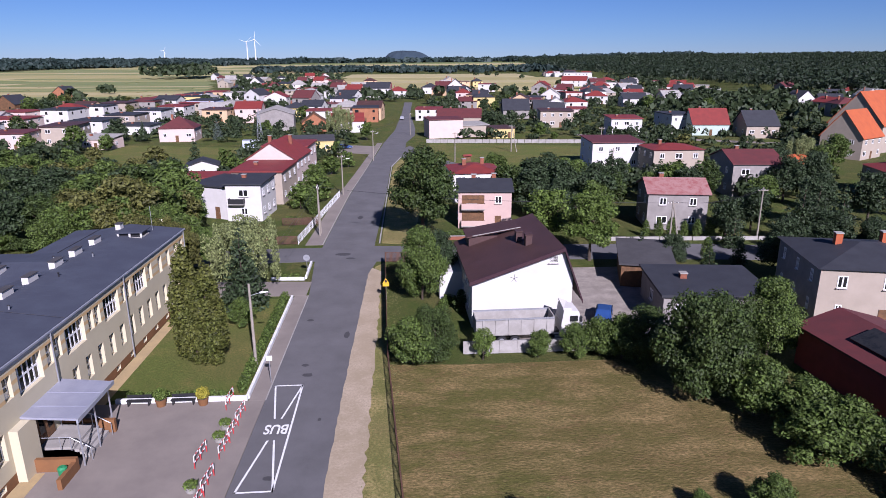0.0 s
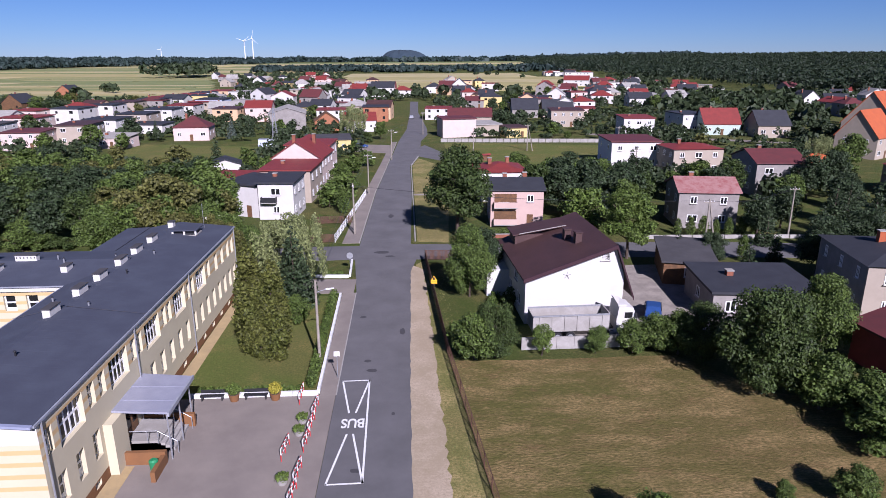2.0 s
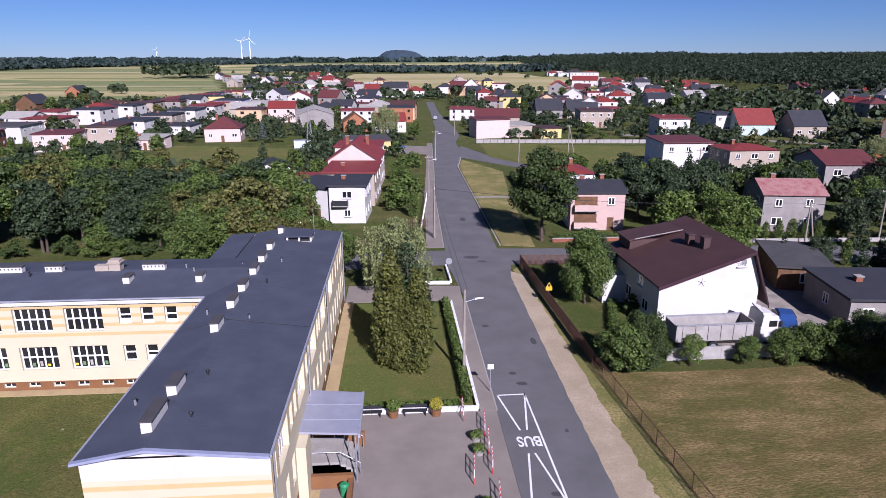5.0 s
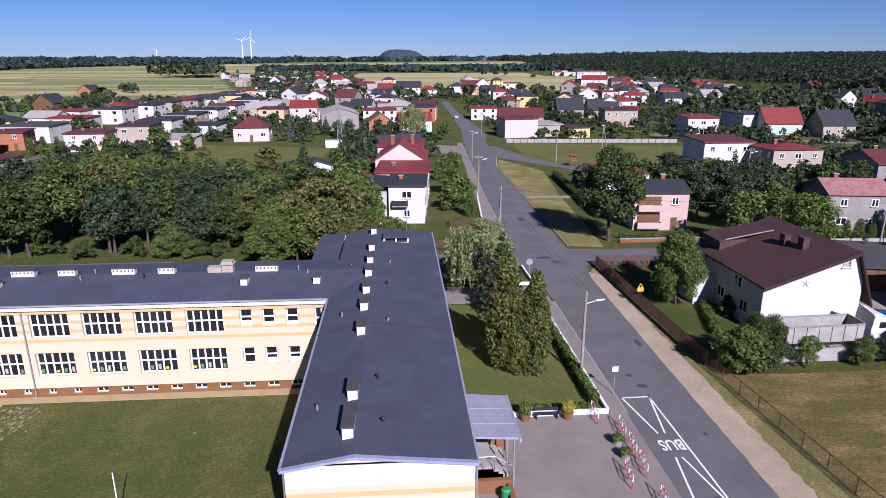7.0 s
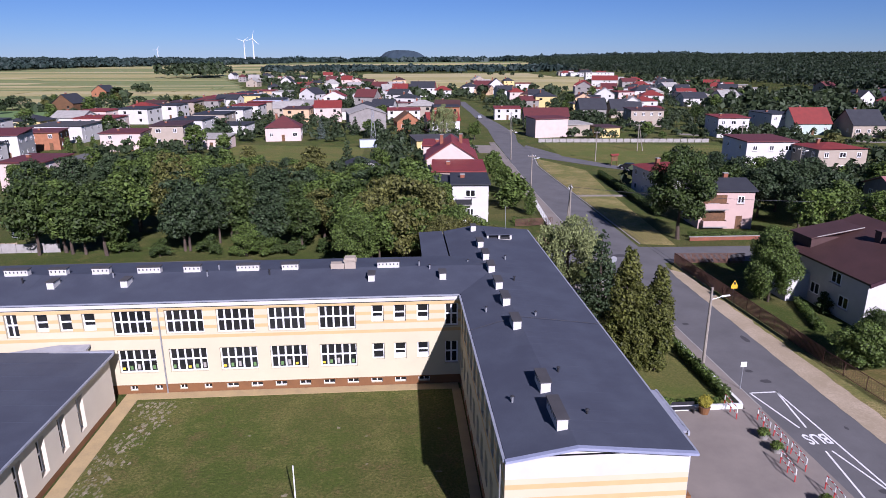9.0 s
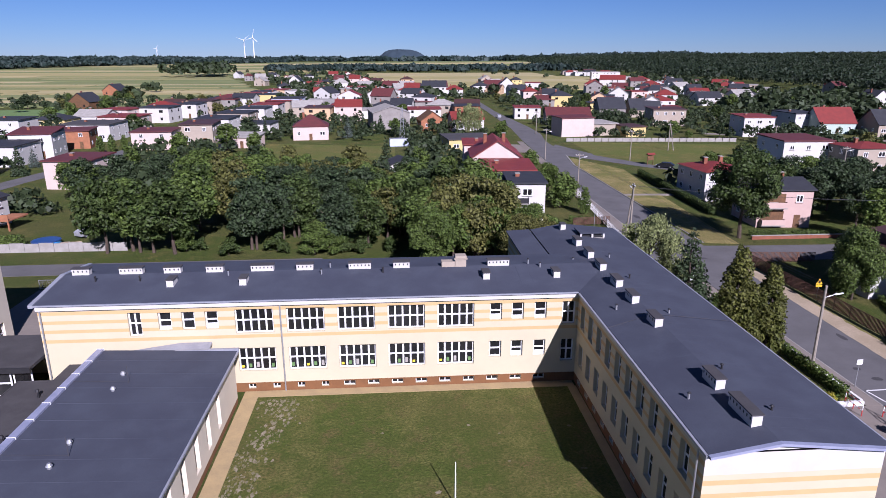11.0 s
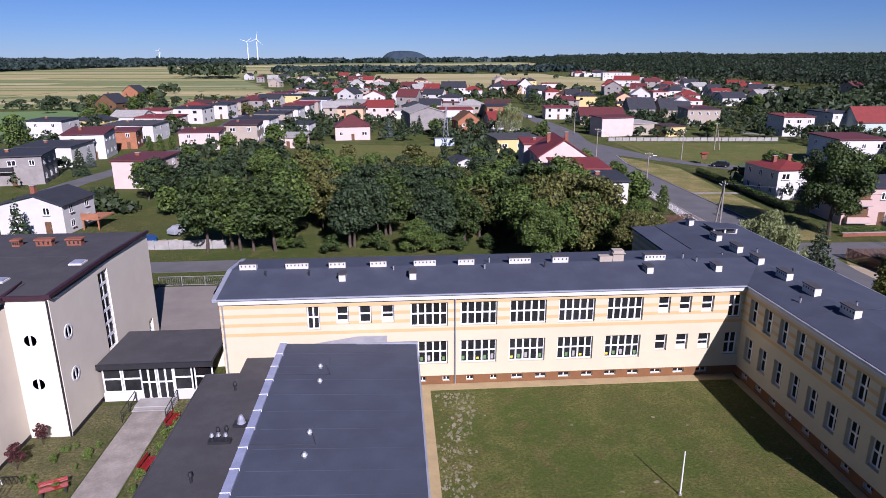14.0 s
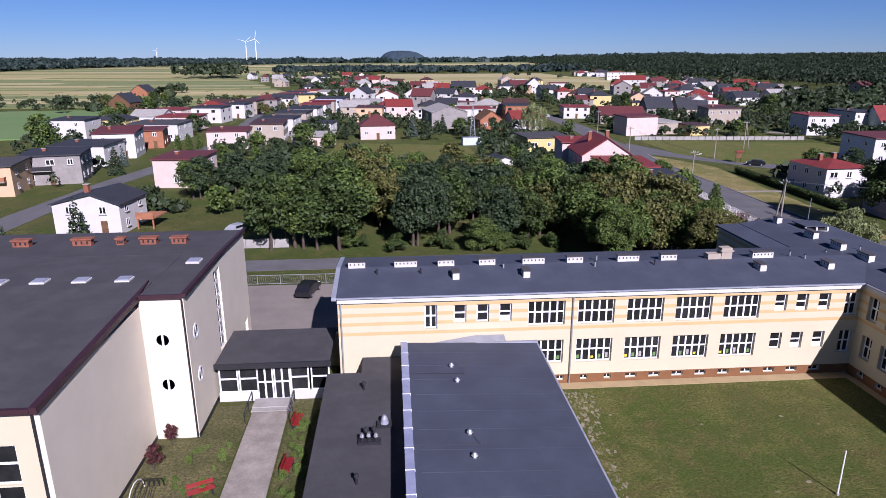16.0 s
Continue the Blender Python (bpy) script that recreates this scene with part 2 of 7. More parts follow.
def slab(bm, pts, z0, z1, mi=0):
    """A plate with the outline pts (x, y) or a sloped one with (x, y, z): z1 above, z0 below."""
    top = [bm.verts.new((p[0], p[1], z1 + (p[2] if len(p) > 2 else 0))) for p in pts]
    bot = [bm.verts.new((p[0], p[1], z0 + (p[2] if len(p) > 2 else 0))) for p in pts]
    bm.faces.new(top).material_index = mi
    bm.faces.new(bot[::-1]).material_index = mi
    for i in range(len(pts)):
        j = (i + 1) % len(pts)
        bm.faces.new((bot[i], bot[j], top[j], top[i])).material_index = mi


def slabs(*plates):
    bm = bmesh.new()
    for p in plates:
        slab(bm, *p)
    return bm


def mesh(name, bm, *materials):
    me = bpy.data.meshes.new(name)
    bmesh.ops.recalc_face_normals(bm, faces=bm.faces)
    bm.to_mesh(me)
    bm.free()
    for m in materials:
        me.materials.append(m)
    return me


def part(name, bm, material, parent=None, label="", m=None):
    """One mesh object under a thing or a part. bm: a bmesh, or a mesh to share; material: one or several."""
    me = bm if isinstance(bm, bpy.types.Mesh) else mesh(name, bm, *(material if isinstance(material, (list, tuple)) else (material,)))
    ob = new(name, me)
    ob.parent = parent
    if m is not None:
        ob.matrix_basis = m
    return tagged(ob, label)


def thing(name, label, category, m=None, group="", kind=""):
    ob = new(name)
    ob.empty_display_size = 0.3
    if m is not None:
        ob.matrix_basis = m
    return tagged(ob, label, category, group, kind)


def setting(name, bm, material, label="", category=""):
    return tagged(part(name, bm, material), label, category, kind="structure")


cache = {}


def window_mesh(w, h, cols, rows):
    """Meshes of a window's frame and pane; the frame's outer face lies at y = 0, its middle at x = 0, its foot at z = 0."""
    key = (round(w, 2), round(h, 2), cols, rows)
    if key not in cache:
        t = 0.11 if h > 1 else 0.055
        cells = []
        for i in range(cols):
            x0, x1 = (t if i == 0 else w * i / cols + t * 0.62), (w - t if i == cols - 1 else w * (i + 1) / cols - t * 0.62)
            for z0, z1 in (((t, h * 0.52 - t * 0.6), (h * 0.52 + t * 0.6, h - t)) if rows == 2 else ((t, h - t),)):
                cells.append((round(x0, 3), round(x1, 3), round(z0, 3), round(z1, 3)))
        bm = facade(round(w, 3), 0, round(h, 3), cells, (), 0.07, True)
        bmesh.ops.translate(bm, verts=bm.verts, vec=(-w / 2, 0, 0))
        pane = boxes((-w / 2 + 0.03, w / 2 - 0.03, 0.03, 0.045, 0.03, h - 0.03))
        sill = boxes((-w / 2 - 0.06, w / 2 + 0.06, -0.17, 0.02, -0.05, -0.004))
        cache[key] = (mesh("window", bm, PLASTIC), mesh("pane", pane, GLASS), mesh("sill", sill, SILL))
    return cache[key]


def window(parent, m, w, h, cols=2, rows=1, sill=True, far=False):
    f, p, s = window_mesh(w, h, cols, rows)
    if far:
        return part("window", p, None, parent, m=m @ pose(0, -0.02, 0))
    ob = part("window", f, None, parent, m=m)
    part("pane", p, None, ob)
    if sill:
        part("sill", s, None, ob)
    return ob


def facade(length, z0, z1, openings, bands=(), depth=0.25, ends=False):
    """A wall along +x from 0, its outer face at y = 0 looking to -y, with openings (x0, x1, za, zb) cut through, and bands (za, zb, material index)."""
    bm = bmesh.new()
    xs = sorted({round(u, 3) for u in (0, length, *(o[0] for o in openings), *(o[1] for o in openings))})
    zs = sorted({round(u, 3) for u in (z0, z1, *(o[2] for o in openings), *(o[3] for o in openings), *(b[0] for b in bands), *(b[1] for b in bands)) if z0 <= u <= z1})
    vs = {}

    def v(x, y, z):
        k = (round(x, 4), y, round(z, 4))
        if k not in vs:
            vs[k] = bm.verts.new(k)
        return vs[k]

    for xa, xb in zip(xs, xs[1:]):
        for za, zb in zip(zs, zs[1:]):
            xm, zm = (xa + xb) / 2, (za + zb) / 2
            if any(o[0] < xm < o[1] and o[2] < zm < o[3] for o in openings):
                continue
            mi = next((b[2] for b in bands if b[0] < zm < b[1]), 0)
            bm.faces.new((v(xa, 0, za), v(xb, 0, za), v(xb, 0, zb), v(xa, 0, zb))).material_index = mi
            bm.faces.new((v(xa, depth, za), v(xa, depth, zb), v(xb, depth, zb), v(xb, depth, za)))
    for xa, xb, za, zb in openings:
        for a, b in (((xa, za), (xb, za)), ((xb, za), (xb, zb)), ((xb, zb), (xa, zb)), ((xa, zb), (xa, za))):
            cuts = sorted(u for u in (xs if a[1] == b[1] else zs) if min(a[0], b[0]) - 1e-4 <= u <= max(a[0], b[0]) + 1e-4) if a[1] == b[1] else sorted(u for u in zs if min(a[1], b[1]) - 1e-4 <= u <= max(a[1], b[1]) + 1e-4)
            for u, w in zip(cuts, cuts[1:]):
                p, q = ((u, a[1]), (w, a[1])) if a[1] == b[1] else ((a[0], u), (a[0], w))
                bm.faces.new((v(p[0], 0, p[1]), v(q[0], 0, q[1]), v(q[0], depth, q[1]), v(p[0], depth, p[1])))
    for z in (z0, z1):
        for u, w in zip(xs, xs[1:]):
            bm.faces.new((v(u, 0, z), v(w, 0, z), v(w, depth, z), v(u, depth, z)))
    if ends:
        for x in (0, length):
            for u, w in zip(zs, zs[1:]):
                bm.faces.new((v(x, 0, u), v(x, 0, w), v(x, depth, w), v(x, depth, u)))
    bmesh.ops.recalc_face_normals(bm, faces=bm.faces)
    return bm


def facade_mesh(bm, name, mats):
    me = bpy.data.meshes.new(name)
    bm.to_mesh(me)
    bm.free()
    for m in mats:
        me.materials.append(m)
    return me


# ---- ground, roads ----
def terrain(x, y):
    """Height of the land: level round the town, low rises far away."""
    d = math.hypot(x, y)
    k = min(max((d - 1000) / 2600, 0), 1)
    side = min(max((x / max(d, 1) - 0.12) / 0.22, 0), 1)
    return k * (8 + 24 * side + 5 * noise.noise(Vector((x / 1300, y / 1300, 0.3)))) - 0.02


def rings():
    bm = bmesh.new()
    radii = [0, 60, 120, 200, 300, 420, 560, 720, 900, 1100, 1350, 1650, 2000, 2400, 2900, 3500, 4200, 4900]
    n, last = 96, None
    for r in radii:
        row = [bm.verts.new((r * math.cos(6.283185 * i / n), r * math.sin(6.283185 * i / n), terrain(r * math.cos(6.283185 * i / n), r * math.sin(6.283185 * i / n)))) for i in range(n)] if r else [bm.verts.new((0, 0, -0.02))]
        if last is not None:
            for i in range(n):
                j = (i + 1) % n
                bm.faces.new((last[0], row[i], row[j]) if len(last) == 1 else (last[i], row[i], row[j], last[j]))
        last = row
    return bm


BED = turf("weedy_soil", (0.081, 0.095, 0.025), (0.228, 0.190, 0.090), (0.171, 0.133, 0.081), 0.55, 0.5, deep=0.60)
setting("ground", rings(), GRASS, "green and dry grassland of a level plain", "ground")

ROAD_L, ROAD_R = -12.0, -5.6
setting("road", slabs(([(-11.8, -60), (-5.6, -60), (-5.6, 55), (-5.2, 80), (-4.5, 84.5), (-5.2, 92), (-4.6, 130), (-4.6, 165), (-1.2, 190), (-0.6, 215), (2.4, 235), (2.9, 258), (1.2, 335), (3, 420), (-2, 420), (-3.0, 335), (-5.0, 255), (-8.0, 215), (-10.6, 160), (-12.0, 130), (-12.8, 92), (-13.0, 85), (-11.9, 72)], -0.05, 0.02),), ASPHALT, "grey worn asphalt road with patches", "road")
setting("side_road_east", slabs(([(-5.0, 84.4), (12, 84.4), (34, 83.0), (70, 80), (70, 86.5), (38, 90.6), (0.5, 91.6), (-5.3, 92.0)], -0.05, 0.016),), ASPHALT, "grey asphalt side road", "road")
setting("side_road_west", slabs(([(-60, 80), (-18.5, 84.6), (-12.9, 84.8), (-12.7, 91.5), (-20, 91.4), (-60, 87)], -0.05, 0.016),), ASPHALT, "grey asphalt side road", "road")
setting("branch_road", slabs(([(-2.5, 182), (12, 162), (21, 152), (60, 131), (62, 136), (26, 157), (8, 178), (0.5, 206), (-1.5, 200)], -0.05, 0.015),), ASPHALT, "grey asphalt branch road round a green triangle", "road")
setting("street_west", slabs(([(-140.5, 80), (-134, 80), (-133, 120), (-131, 150), (-126, 178), (-124, 215), (-131, 300), (-145, 400), (-151, 400), (-137, 300), (-130.5, 215), (-132, 178), (-136.5, 150), (-139, 120)], -0.05, 0.012),), ASPHALT, "grey asphalt street between family houses", "road")
setting("rear_street", slabs(([(-150, 83.2), (-100, 85.0), (-60, 85.5), (-60, 90.0), (-100, 89.6), (-150, 88)], -0.05, 0.014),), ASPHALT, "grey asphalt street behind the school fence", "road")
setting("field_road", slabs(([(60, 230), (140, 190), (142, 194), (62, 235)], -0.05, 0.012),), PLAZA, "pale track between houses", "road")
setting("plaza", slabs(([(-25.6, -40), (-11.9, -40), (-11.9, 47.4), (-25.6, 47.4)], -0.05, 0.045),), PLAZA, "brownish worn asphalt forecourt of the school", "pavement")
setting("pavement", slabs(([(-13.2, 47.4), (-11.9, 47.4), (-11.95, 71.5), (-13.5, 71.5)], -0.05, 0.055), ([(-15.5, 93), (-13.0, 93), (-12.2, 131), (-10.8, 160), (-8.6, 214), (-10.2, 214), (-12.7, 160), (-14.3, 131)], -0.05, 0.05)), PLAZA, "grey pavement beside the road", "pavement")
setting("drive", slabs(([(-25.6, 71.6), (-12.2, 71.6), (-12.2, 76.4), (-25.6, 77.2)], -0.05, 0.03),), PLAZA, "grey driveway beside the school", "pavement")
setting("rear_yard", slabs(([(-92, 64), (-79, 64), (-79, 79.5), (-92, 79.5)], -0.05, 0.02),), PLAZA, "grey asphalt yard behind the school", "pavement")
def ragged(pts, amount, seed, step=1.2):
    """An outline with its long edges made uneven."""
    r, out = random.Random(seed), []
    for (x0, y0), (x1, y1) in zip(pts, pts[1:]):
        n = max(1, int(math.hypot(x1 - x0, y1 - y0) / step))
        out += [(x0 + (x1 - x0) * i / n + (r.uniform(-amount, amount) if i else 0), y0 + (y1 - y0) * i / n) for i in range(n)]
    return out


setting("shoulder", slabs((ragged([(-3.1, -40), (-3.2, 34), (-3.35, 60), (-3.7, 80), (-5.0, 81.5)], 0.15, 8, 0.7) + ragged([(-5.0, 81.5), (-5.35, 79), (-5.7, 50), (-5.75, -40)], 0.05, 9, 0.8), -0.05, 0.026),), DIRT, "pale sandy gravel shoulder with worn edges", "verge")
setting("verge_east", slabs(([(-4.2, -40), (4.5, -40), (-2.1, 54.5), (-3.3, 84.0), (-4.6, 82)], -0.05, 0.016),), VERGE, "dry weedy verge beside the fence", "verge")
setting("meadow", slabs(([(4.0, -30), (60, -30), (48, 34), (24, 46), (19, 53), (4.6, 52.8), (-2.0, 53.2)], -0.05, 0.008),), MEADOW, "dry mown meadow with yellow swathes", "meadow")
setting("front_lawn", slabs(([(-24.6, 48.0), (-13.6, 48.0), (-13.9, 70.6), (-24.6, 71.2)], -0.05, 0.03),), LAWN, "green school front lawn", "lawn")
setting("courtyard_lawn", slabs(([(-61.2, -20), (-35.8, -20), (-35.8, 52.4), (-61.2, 52.4)], -0.05, 0.012),), COURT, "patchy green and dry courtyard grass", "lawn")
setting("path_strip", slabs(([(-62.4, 52.3), (-35.2, 52.3), (-35.2, 53.3), (-62.4, 53.3)], -0.05, 0.04), ([(-62.4, -20), (-61.2, -20), (-61.2, 52.3), (-62.4, 52.3)], -0.05, 0.04), ([(-25.7, 47.4), (-24.6, 47.4), (-24.6, 71.5), (-25.7, 71.5)], -0.05, 0.04), ([(-25.75, 29.5), (-24.6, 29.5), (-24.6, 38.5), (-25.75, 38.5)], -0.05, 0.054), ([(-35.8, 20), (-35.1, 20), (-35.1, 52.3), (-35.8, 52.3)], -0.05, 0.04)), YELLOW_PAVING, "yellow paving strip along the school walls", "pavement")
setting("flower_bed", slabs(([(-90, 20), (-84.0, 20), (-84.2, 51.8), (-87, 51.8), (-87, 47.6), (-90, 47.6)], -0.05, 0.02), ([(-80.9, 20), (-78.2, 20), (-78.2, 52.4), (-81.2, 52.4)], -0.05, 0.02)), BED, "weedy soil beds beside the entrance path", "flower bed")
setting("entrance_path", slabs(([(-83.9, 20), (-81.0, 20), (-81.4, 51.8), (-84.1, 51.8)], -0.05, 0.05),), PAVING, "pale concrete path between flower beds", "path")
setting("verge_triangle", slabs(([(-4.2, 93.5), (0.5, 92.6), (3, 130), (6.0, 158), (-2.2, 178), (-4.0, 165), (-4.1, 130)], -0.05, 0.03),), VERGE, "dry mown grass verge", "lawn")
setting("verge_path", slabs(([(-4.2, 127.5), (5.6, 127.0), (5.6, 128.6), (-4.2, 129.1)], -0.05, 0.045),), PAVING, "pale footpath across the verge", "pavement")
setting("sports_green", slabs(([(6, 182), (16, 164), (60, 148), (62, 200), (7, 212)], -0.05, 0.02),), LAWN, "bright green mown field", "lawn")
setting("back_meadow", slabs(([(-92, 170), (-50, 165), (-50, 205), (-90, 214)], -0.05, 0.02),), LAWN, "green meadow between gardens", "lawn")
setting("yard_east", slabs(([(6, 56), (30, 56), (31, 80), (18, 80)], -0.05, 0.015),), PAVING, "pale paved yard beside the white house", "pavement")


def blot(cx, cy, rx, ry, seed, n=18, rough=0.9):
    r = random.Random(seed)
    return [(cx + rx * (1 - rough / 2 + rough * (r.random() - 0.2)) * math.cos(6.2832 * i / n), cy + ry * (1 - rough / 2 + rough * (r.random() - 0.2)) * math.sin(6.2832 * i / n)) for i in range(n)]


rnd = random.Random(5)
bare = bmesh.new()
for i in range(760):
    u = rnd.random()
    k = 0.03 + 0.13 * rnd.random() ** 2
    slab(bare, blot(-59.6 + rnd.gauss(0, 0.75) + 0.7 * math.sin(u * 11), 51.8 - 30 * u ** 1.3, k, k * 1.8, i, 9), 0, 0.019 + 0.00001 * i)
for i in range(9):
    k = 0.06 + 0.14 * rnd.random()
    slab(bare, blot(-54 + 17 * rnd.random(), 51 - 14 * rnd.random(), k * 1.5, k, 300 + i, 9), 0, 0.018)
tagged(part("bare_patches", bare, BARE), "bare sandy patches worn in the courtyard grass", "soil", kind="stuff")
patch = bmesh.new()
for i, (x, y, a, b) in enumerate(((-9.6, 53.5, .35, .3), (-9.1, 51.6, .5, .35), (-7.1, 44.2, .15, .25), (-9.4, 88, 1.2, .7), (-9.5, 37.1, .5, .25), (-8.2, 86, .7, .4), (-6.4, 60, .3, .9), (-10.6, 64, .4, .3), (-8.5, 110, .5, 1.4))):
    slab(patch, blot(x, y, a, b, 70 + i, 14, 0.25), 0.0, 0.0245)
tagged(part("asphalt_patches", patch, FELT_GREY), "dark repair patches and manhole covers in the road", "patch", kind="stuff")

kerb = slabs(([(-11.9, 47.4), (-11.8, 47.4), (-11.85, 71.5), (-11.95, 71.5)], -0.1, 0.062), ([(-13.0, 93), (-12.85, 93), (-12.05, 131), (-10.65, 160), (-8.45, 214), (-8.6, 214), (-10.8, 160), (-12.2, 131)], -0.1, 0.08), ([(-4.6, 93.5), (-4.4, 93.5), (-4.3, 130), (-4.2, 165), (-2.0, 181), (-2.2, 182), (-4.4, 166), (-4.5, 130)], -0.1, 0.08))
setting("kerb", kerb, CONCRETE, "concrete kerb stones", "kerb")

# road marking of the bus bay
marking = thing("road_marking", "white painted bus bay marking on the asphalt", "road marking", pose(0, 0, 0))
A, B, C, D = Vector((-11.5, 49.75)), Vector((-9.22, 49.8)), Vector((-9.0, 35.75)), Vector((-11.4, 35.7))


def stripe(p, q, w=0.14):
    d = (q - p).normalized() * w / 2
    n = Vector((-d.y, d.x))
    return ([tuple(p - d + n), tuple(p - d - n), tuple(q + d - n), tuple(q + d + n)], 0.0, 0.0265)


for p, q in ((A, B), (B, C), (C, D), (A, A.lerp(C, 0.37)), (C, C.lerp(A, 0.41)), (B, B.lerp(D, 0.37)), (D, D.lerp(B, 0.41))):
    part("line", slabs(stripe(p, q)), PAINT, marking)
txt = bpy.data.curves.new("lettering", "FONT")
txt.body, txt.size, txt.align_x, txt.extrude, txt.offset = "BUS", 1.75, "CENTER", 0.002, 0.035
txt.materials.append(PAINT)
word = new("lettering", txt)
word.parent = marking
word.matrix_basis = pose(-10.15, 43.6, 0.028, 0, 0, 180) @ Matrix.Diagonal((0.60, 1.0, 1, 1))
tagged(word, "the word BUS in white paint")

# ---- school ----
school = thing("school", "two-storey cream school with ochre bands and dark felt roof", "school building")
BANDS = [(-0.1, 0.8, 2), (4.8, 5.08, 1), (5.62, 5.9, 1), (6.38, 6.66, 1), (7.14, 7.42, 1), (7.62, 8.2, 3)]
WALLS = [CREAM, ORANGE, BROWN, WHITE]
PAPER = [mat("yellow_paper", (0.70, 0.50, 0.04), 0.8), mat("green_paper", (0.12, 0.22, 0.08), 0.8), mat("pale_curtain", (0.35, 0.33, 0.30), 0.9)]


def school_wall(name, m, length, wins, bands=BANDS, top=8.0, mats=WALLS):
    """A wall with its windows: (middle, foot, width, height, columns, rows)."""
    holes = [(x - w / 2, x + w / 2, z, z + h) for x, z, w, h, c, r in wins]
    ob = part(name, facade_mesh(facade(length, -0.1, top, holes, bands, 0.42), name, mats), None, school, m=m)
    for x, z, w, h, c, r in wins:
        wd = window(school, m @ pose(x, (0.30 if length in (22.35, 41.6) else 0.22) if h > 1 else 0.2, z), w, h, c, r)
        k = int(abs(x * 13 + z * 7 + length)) % 5
        if c == 1 and k < 4:
            part("blind", boxes((-w / 2 + 0.1, w / 2 - 0.1, 0.012, 0.027, 0.1, h * (0.2 if k < 2 else 0.3))), PLASTIC, wd, "white half-drawn window blind")
        elif c == 5 and z < 4 and k != 2:
            for i in range(5):
                if (i * 3 + k) % 4:
                    part("decoration", boxes((-w / 2 + w * (i + 0.25) / 5, -w / 2 + w * (i + 0.62) / 5, 0.015, 0.027, 0.22, 0.42 + 0.13 * ((i + k) % 3))), PAPER[(i + k) % 3], wd, "bright paper window decoration")
    return ob


big = [(-61.2 + 4.03 * i + 77.6, z, 3.0, 2.05, 5, 2) for i in range(5) for z in (5.2, 1.85)]
small = [(x + 77.6, z, 1.0, 1.45, 1, 2) for x in (-41.8, -40.0, -38.1) for z in (5.75, 2.4)] + [(x + 77.6, 5.65, 1.0, 1.5, 1, 2) for x in (-68.1, -66.3, -64.5)]
tall = [(-70.4 + 77.6, 5.2, 1.0, 2.0, 2, 2), (-35.75 + 77.6, 5.2, 1.1, 2.0, 2, 2), (-35.75 + 77.6, 1.85, 1.1, 2.0, 2, 2)]
cellar = [(-61.8 + 1.98 * i + 77.6, 0.28, 0.95 if i > 3 else 0.6, 0.42, 2, 1) for i in range(13)]
school_wall("wing_wall", pose(-77.6, 53.35, 0), 42.6, big + small + tall + cellar)
school_wall("gable_wall", pose(-35, 31, 0), 9.2, [], BANDS[:1] + [(z, z + 0.28, 1) for z in (3.06, 3.82, 4.58, 5.34, 6.1)] + [(6.7, 8.2, 3)])
# west face of the east wing
court = [(1.5 + 2.08 * i, z, 1.12, 2.0, 2, 2) for i in range(10) for z in (5.2, 1.85)] + [(1.5 + 2.08 * i, 0.28, 0.8, 0.42, 2, 1) for i in range(10)]
school_wall("courtyard_wall", pose(-35, 53.35, 0, 0, 0, -90), 22.35, court)
# east face
front = []
for y in (34.4, 41.0, 47.2, 53.5, 59.7):
    front += [(y - 31, 5.2, 2.9, 2.05, 5, 2), (y - 31 - 2.55, 5.6, 0.9, 1.6, 1, 2), (y - 31 + 2.55, 5.6, 0.9, 1.6, 1, 2)]
front += [(y - 31, 5.4, 0.95, 1.75, 1, 2) for y in (64.9, 67.2, 69.5, 71.3)]
front += [(y - 31, 2.0, 0.95, 1.9, 1, 2) for y in (32.5, 34.6, 36.7, 46.4, 48.5, 50.6, 52.7, 54.8, 56.9, 59.0, 61.1, 63.2, 65.3, 67.4, 69.5, 71.4)]
front += [(y - 31, 0.28, 0.8, 0.42, 2, 1) for y in (33, 36, 47, 50, 53, 56, 59, 62, 65, 68)]
school_wall("street_wall", pose(-25.8, 31, 0, 0, 0, 90), 41.6, front, BANDS[:1] + [(4.8, 5.08, 0)] + BANDS[2:])
school_wall("end_wall", pose(-77.6, 63, 0, 0, 0, -90), 9.65, [])
school_wall("rear_wall", pose(-37.5, 63, 0, 0, 0, 180), 40.1, [])
school_wall("north_wall", pose(-25.8, 72.6, 0, 0, 0, 180), 11.7, [])
school_wall("stair_wall", pose(-37.5, 72.6, 0, 0, 0, -90), 9.6, [])
part("floor_slab", boxes((-77.1, -35.3, 53.8, 62.6, 4.35, 4.6), (-34.6, -26.2, 31.4, 72.2, 4.35, 4.6), (-77.1, -35.3, 53.8, 62.6, 0.9, 1.1), (-34.6, -26.2, 31.4, 72.2, 0.9, 1.1)), CONCRETE, school)
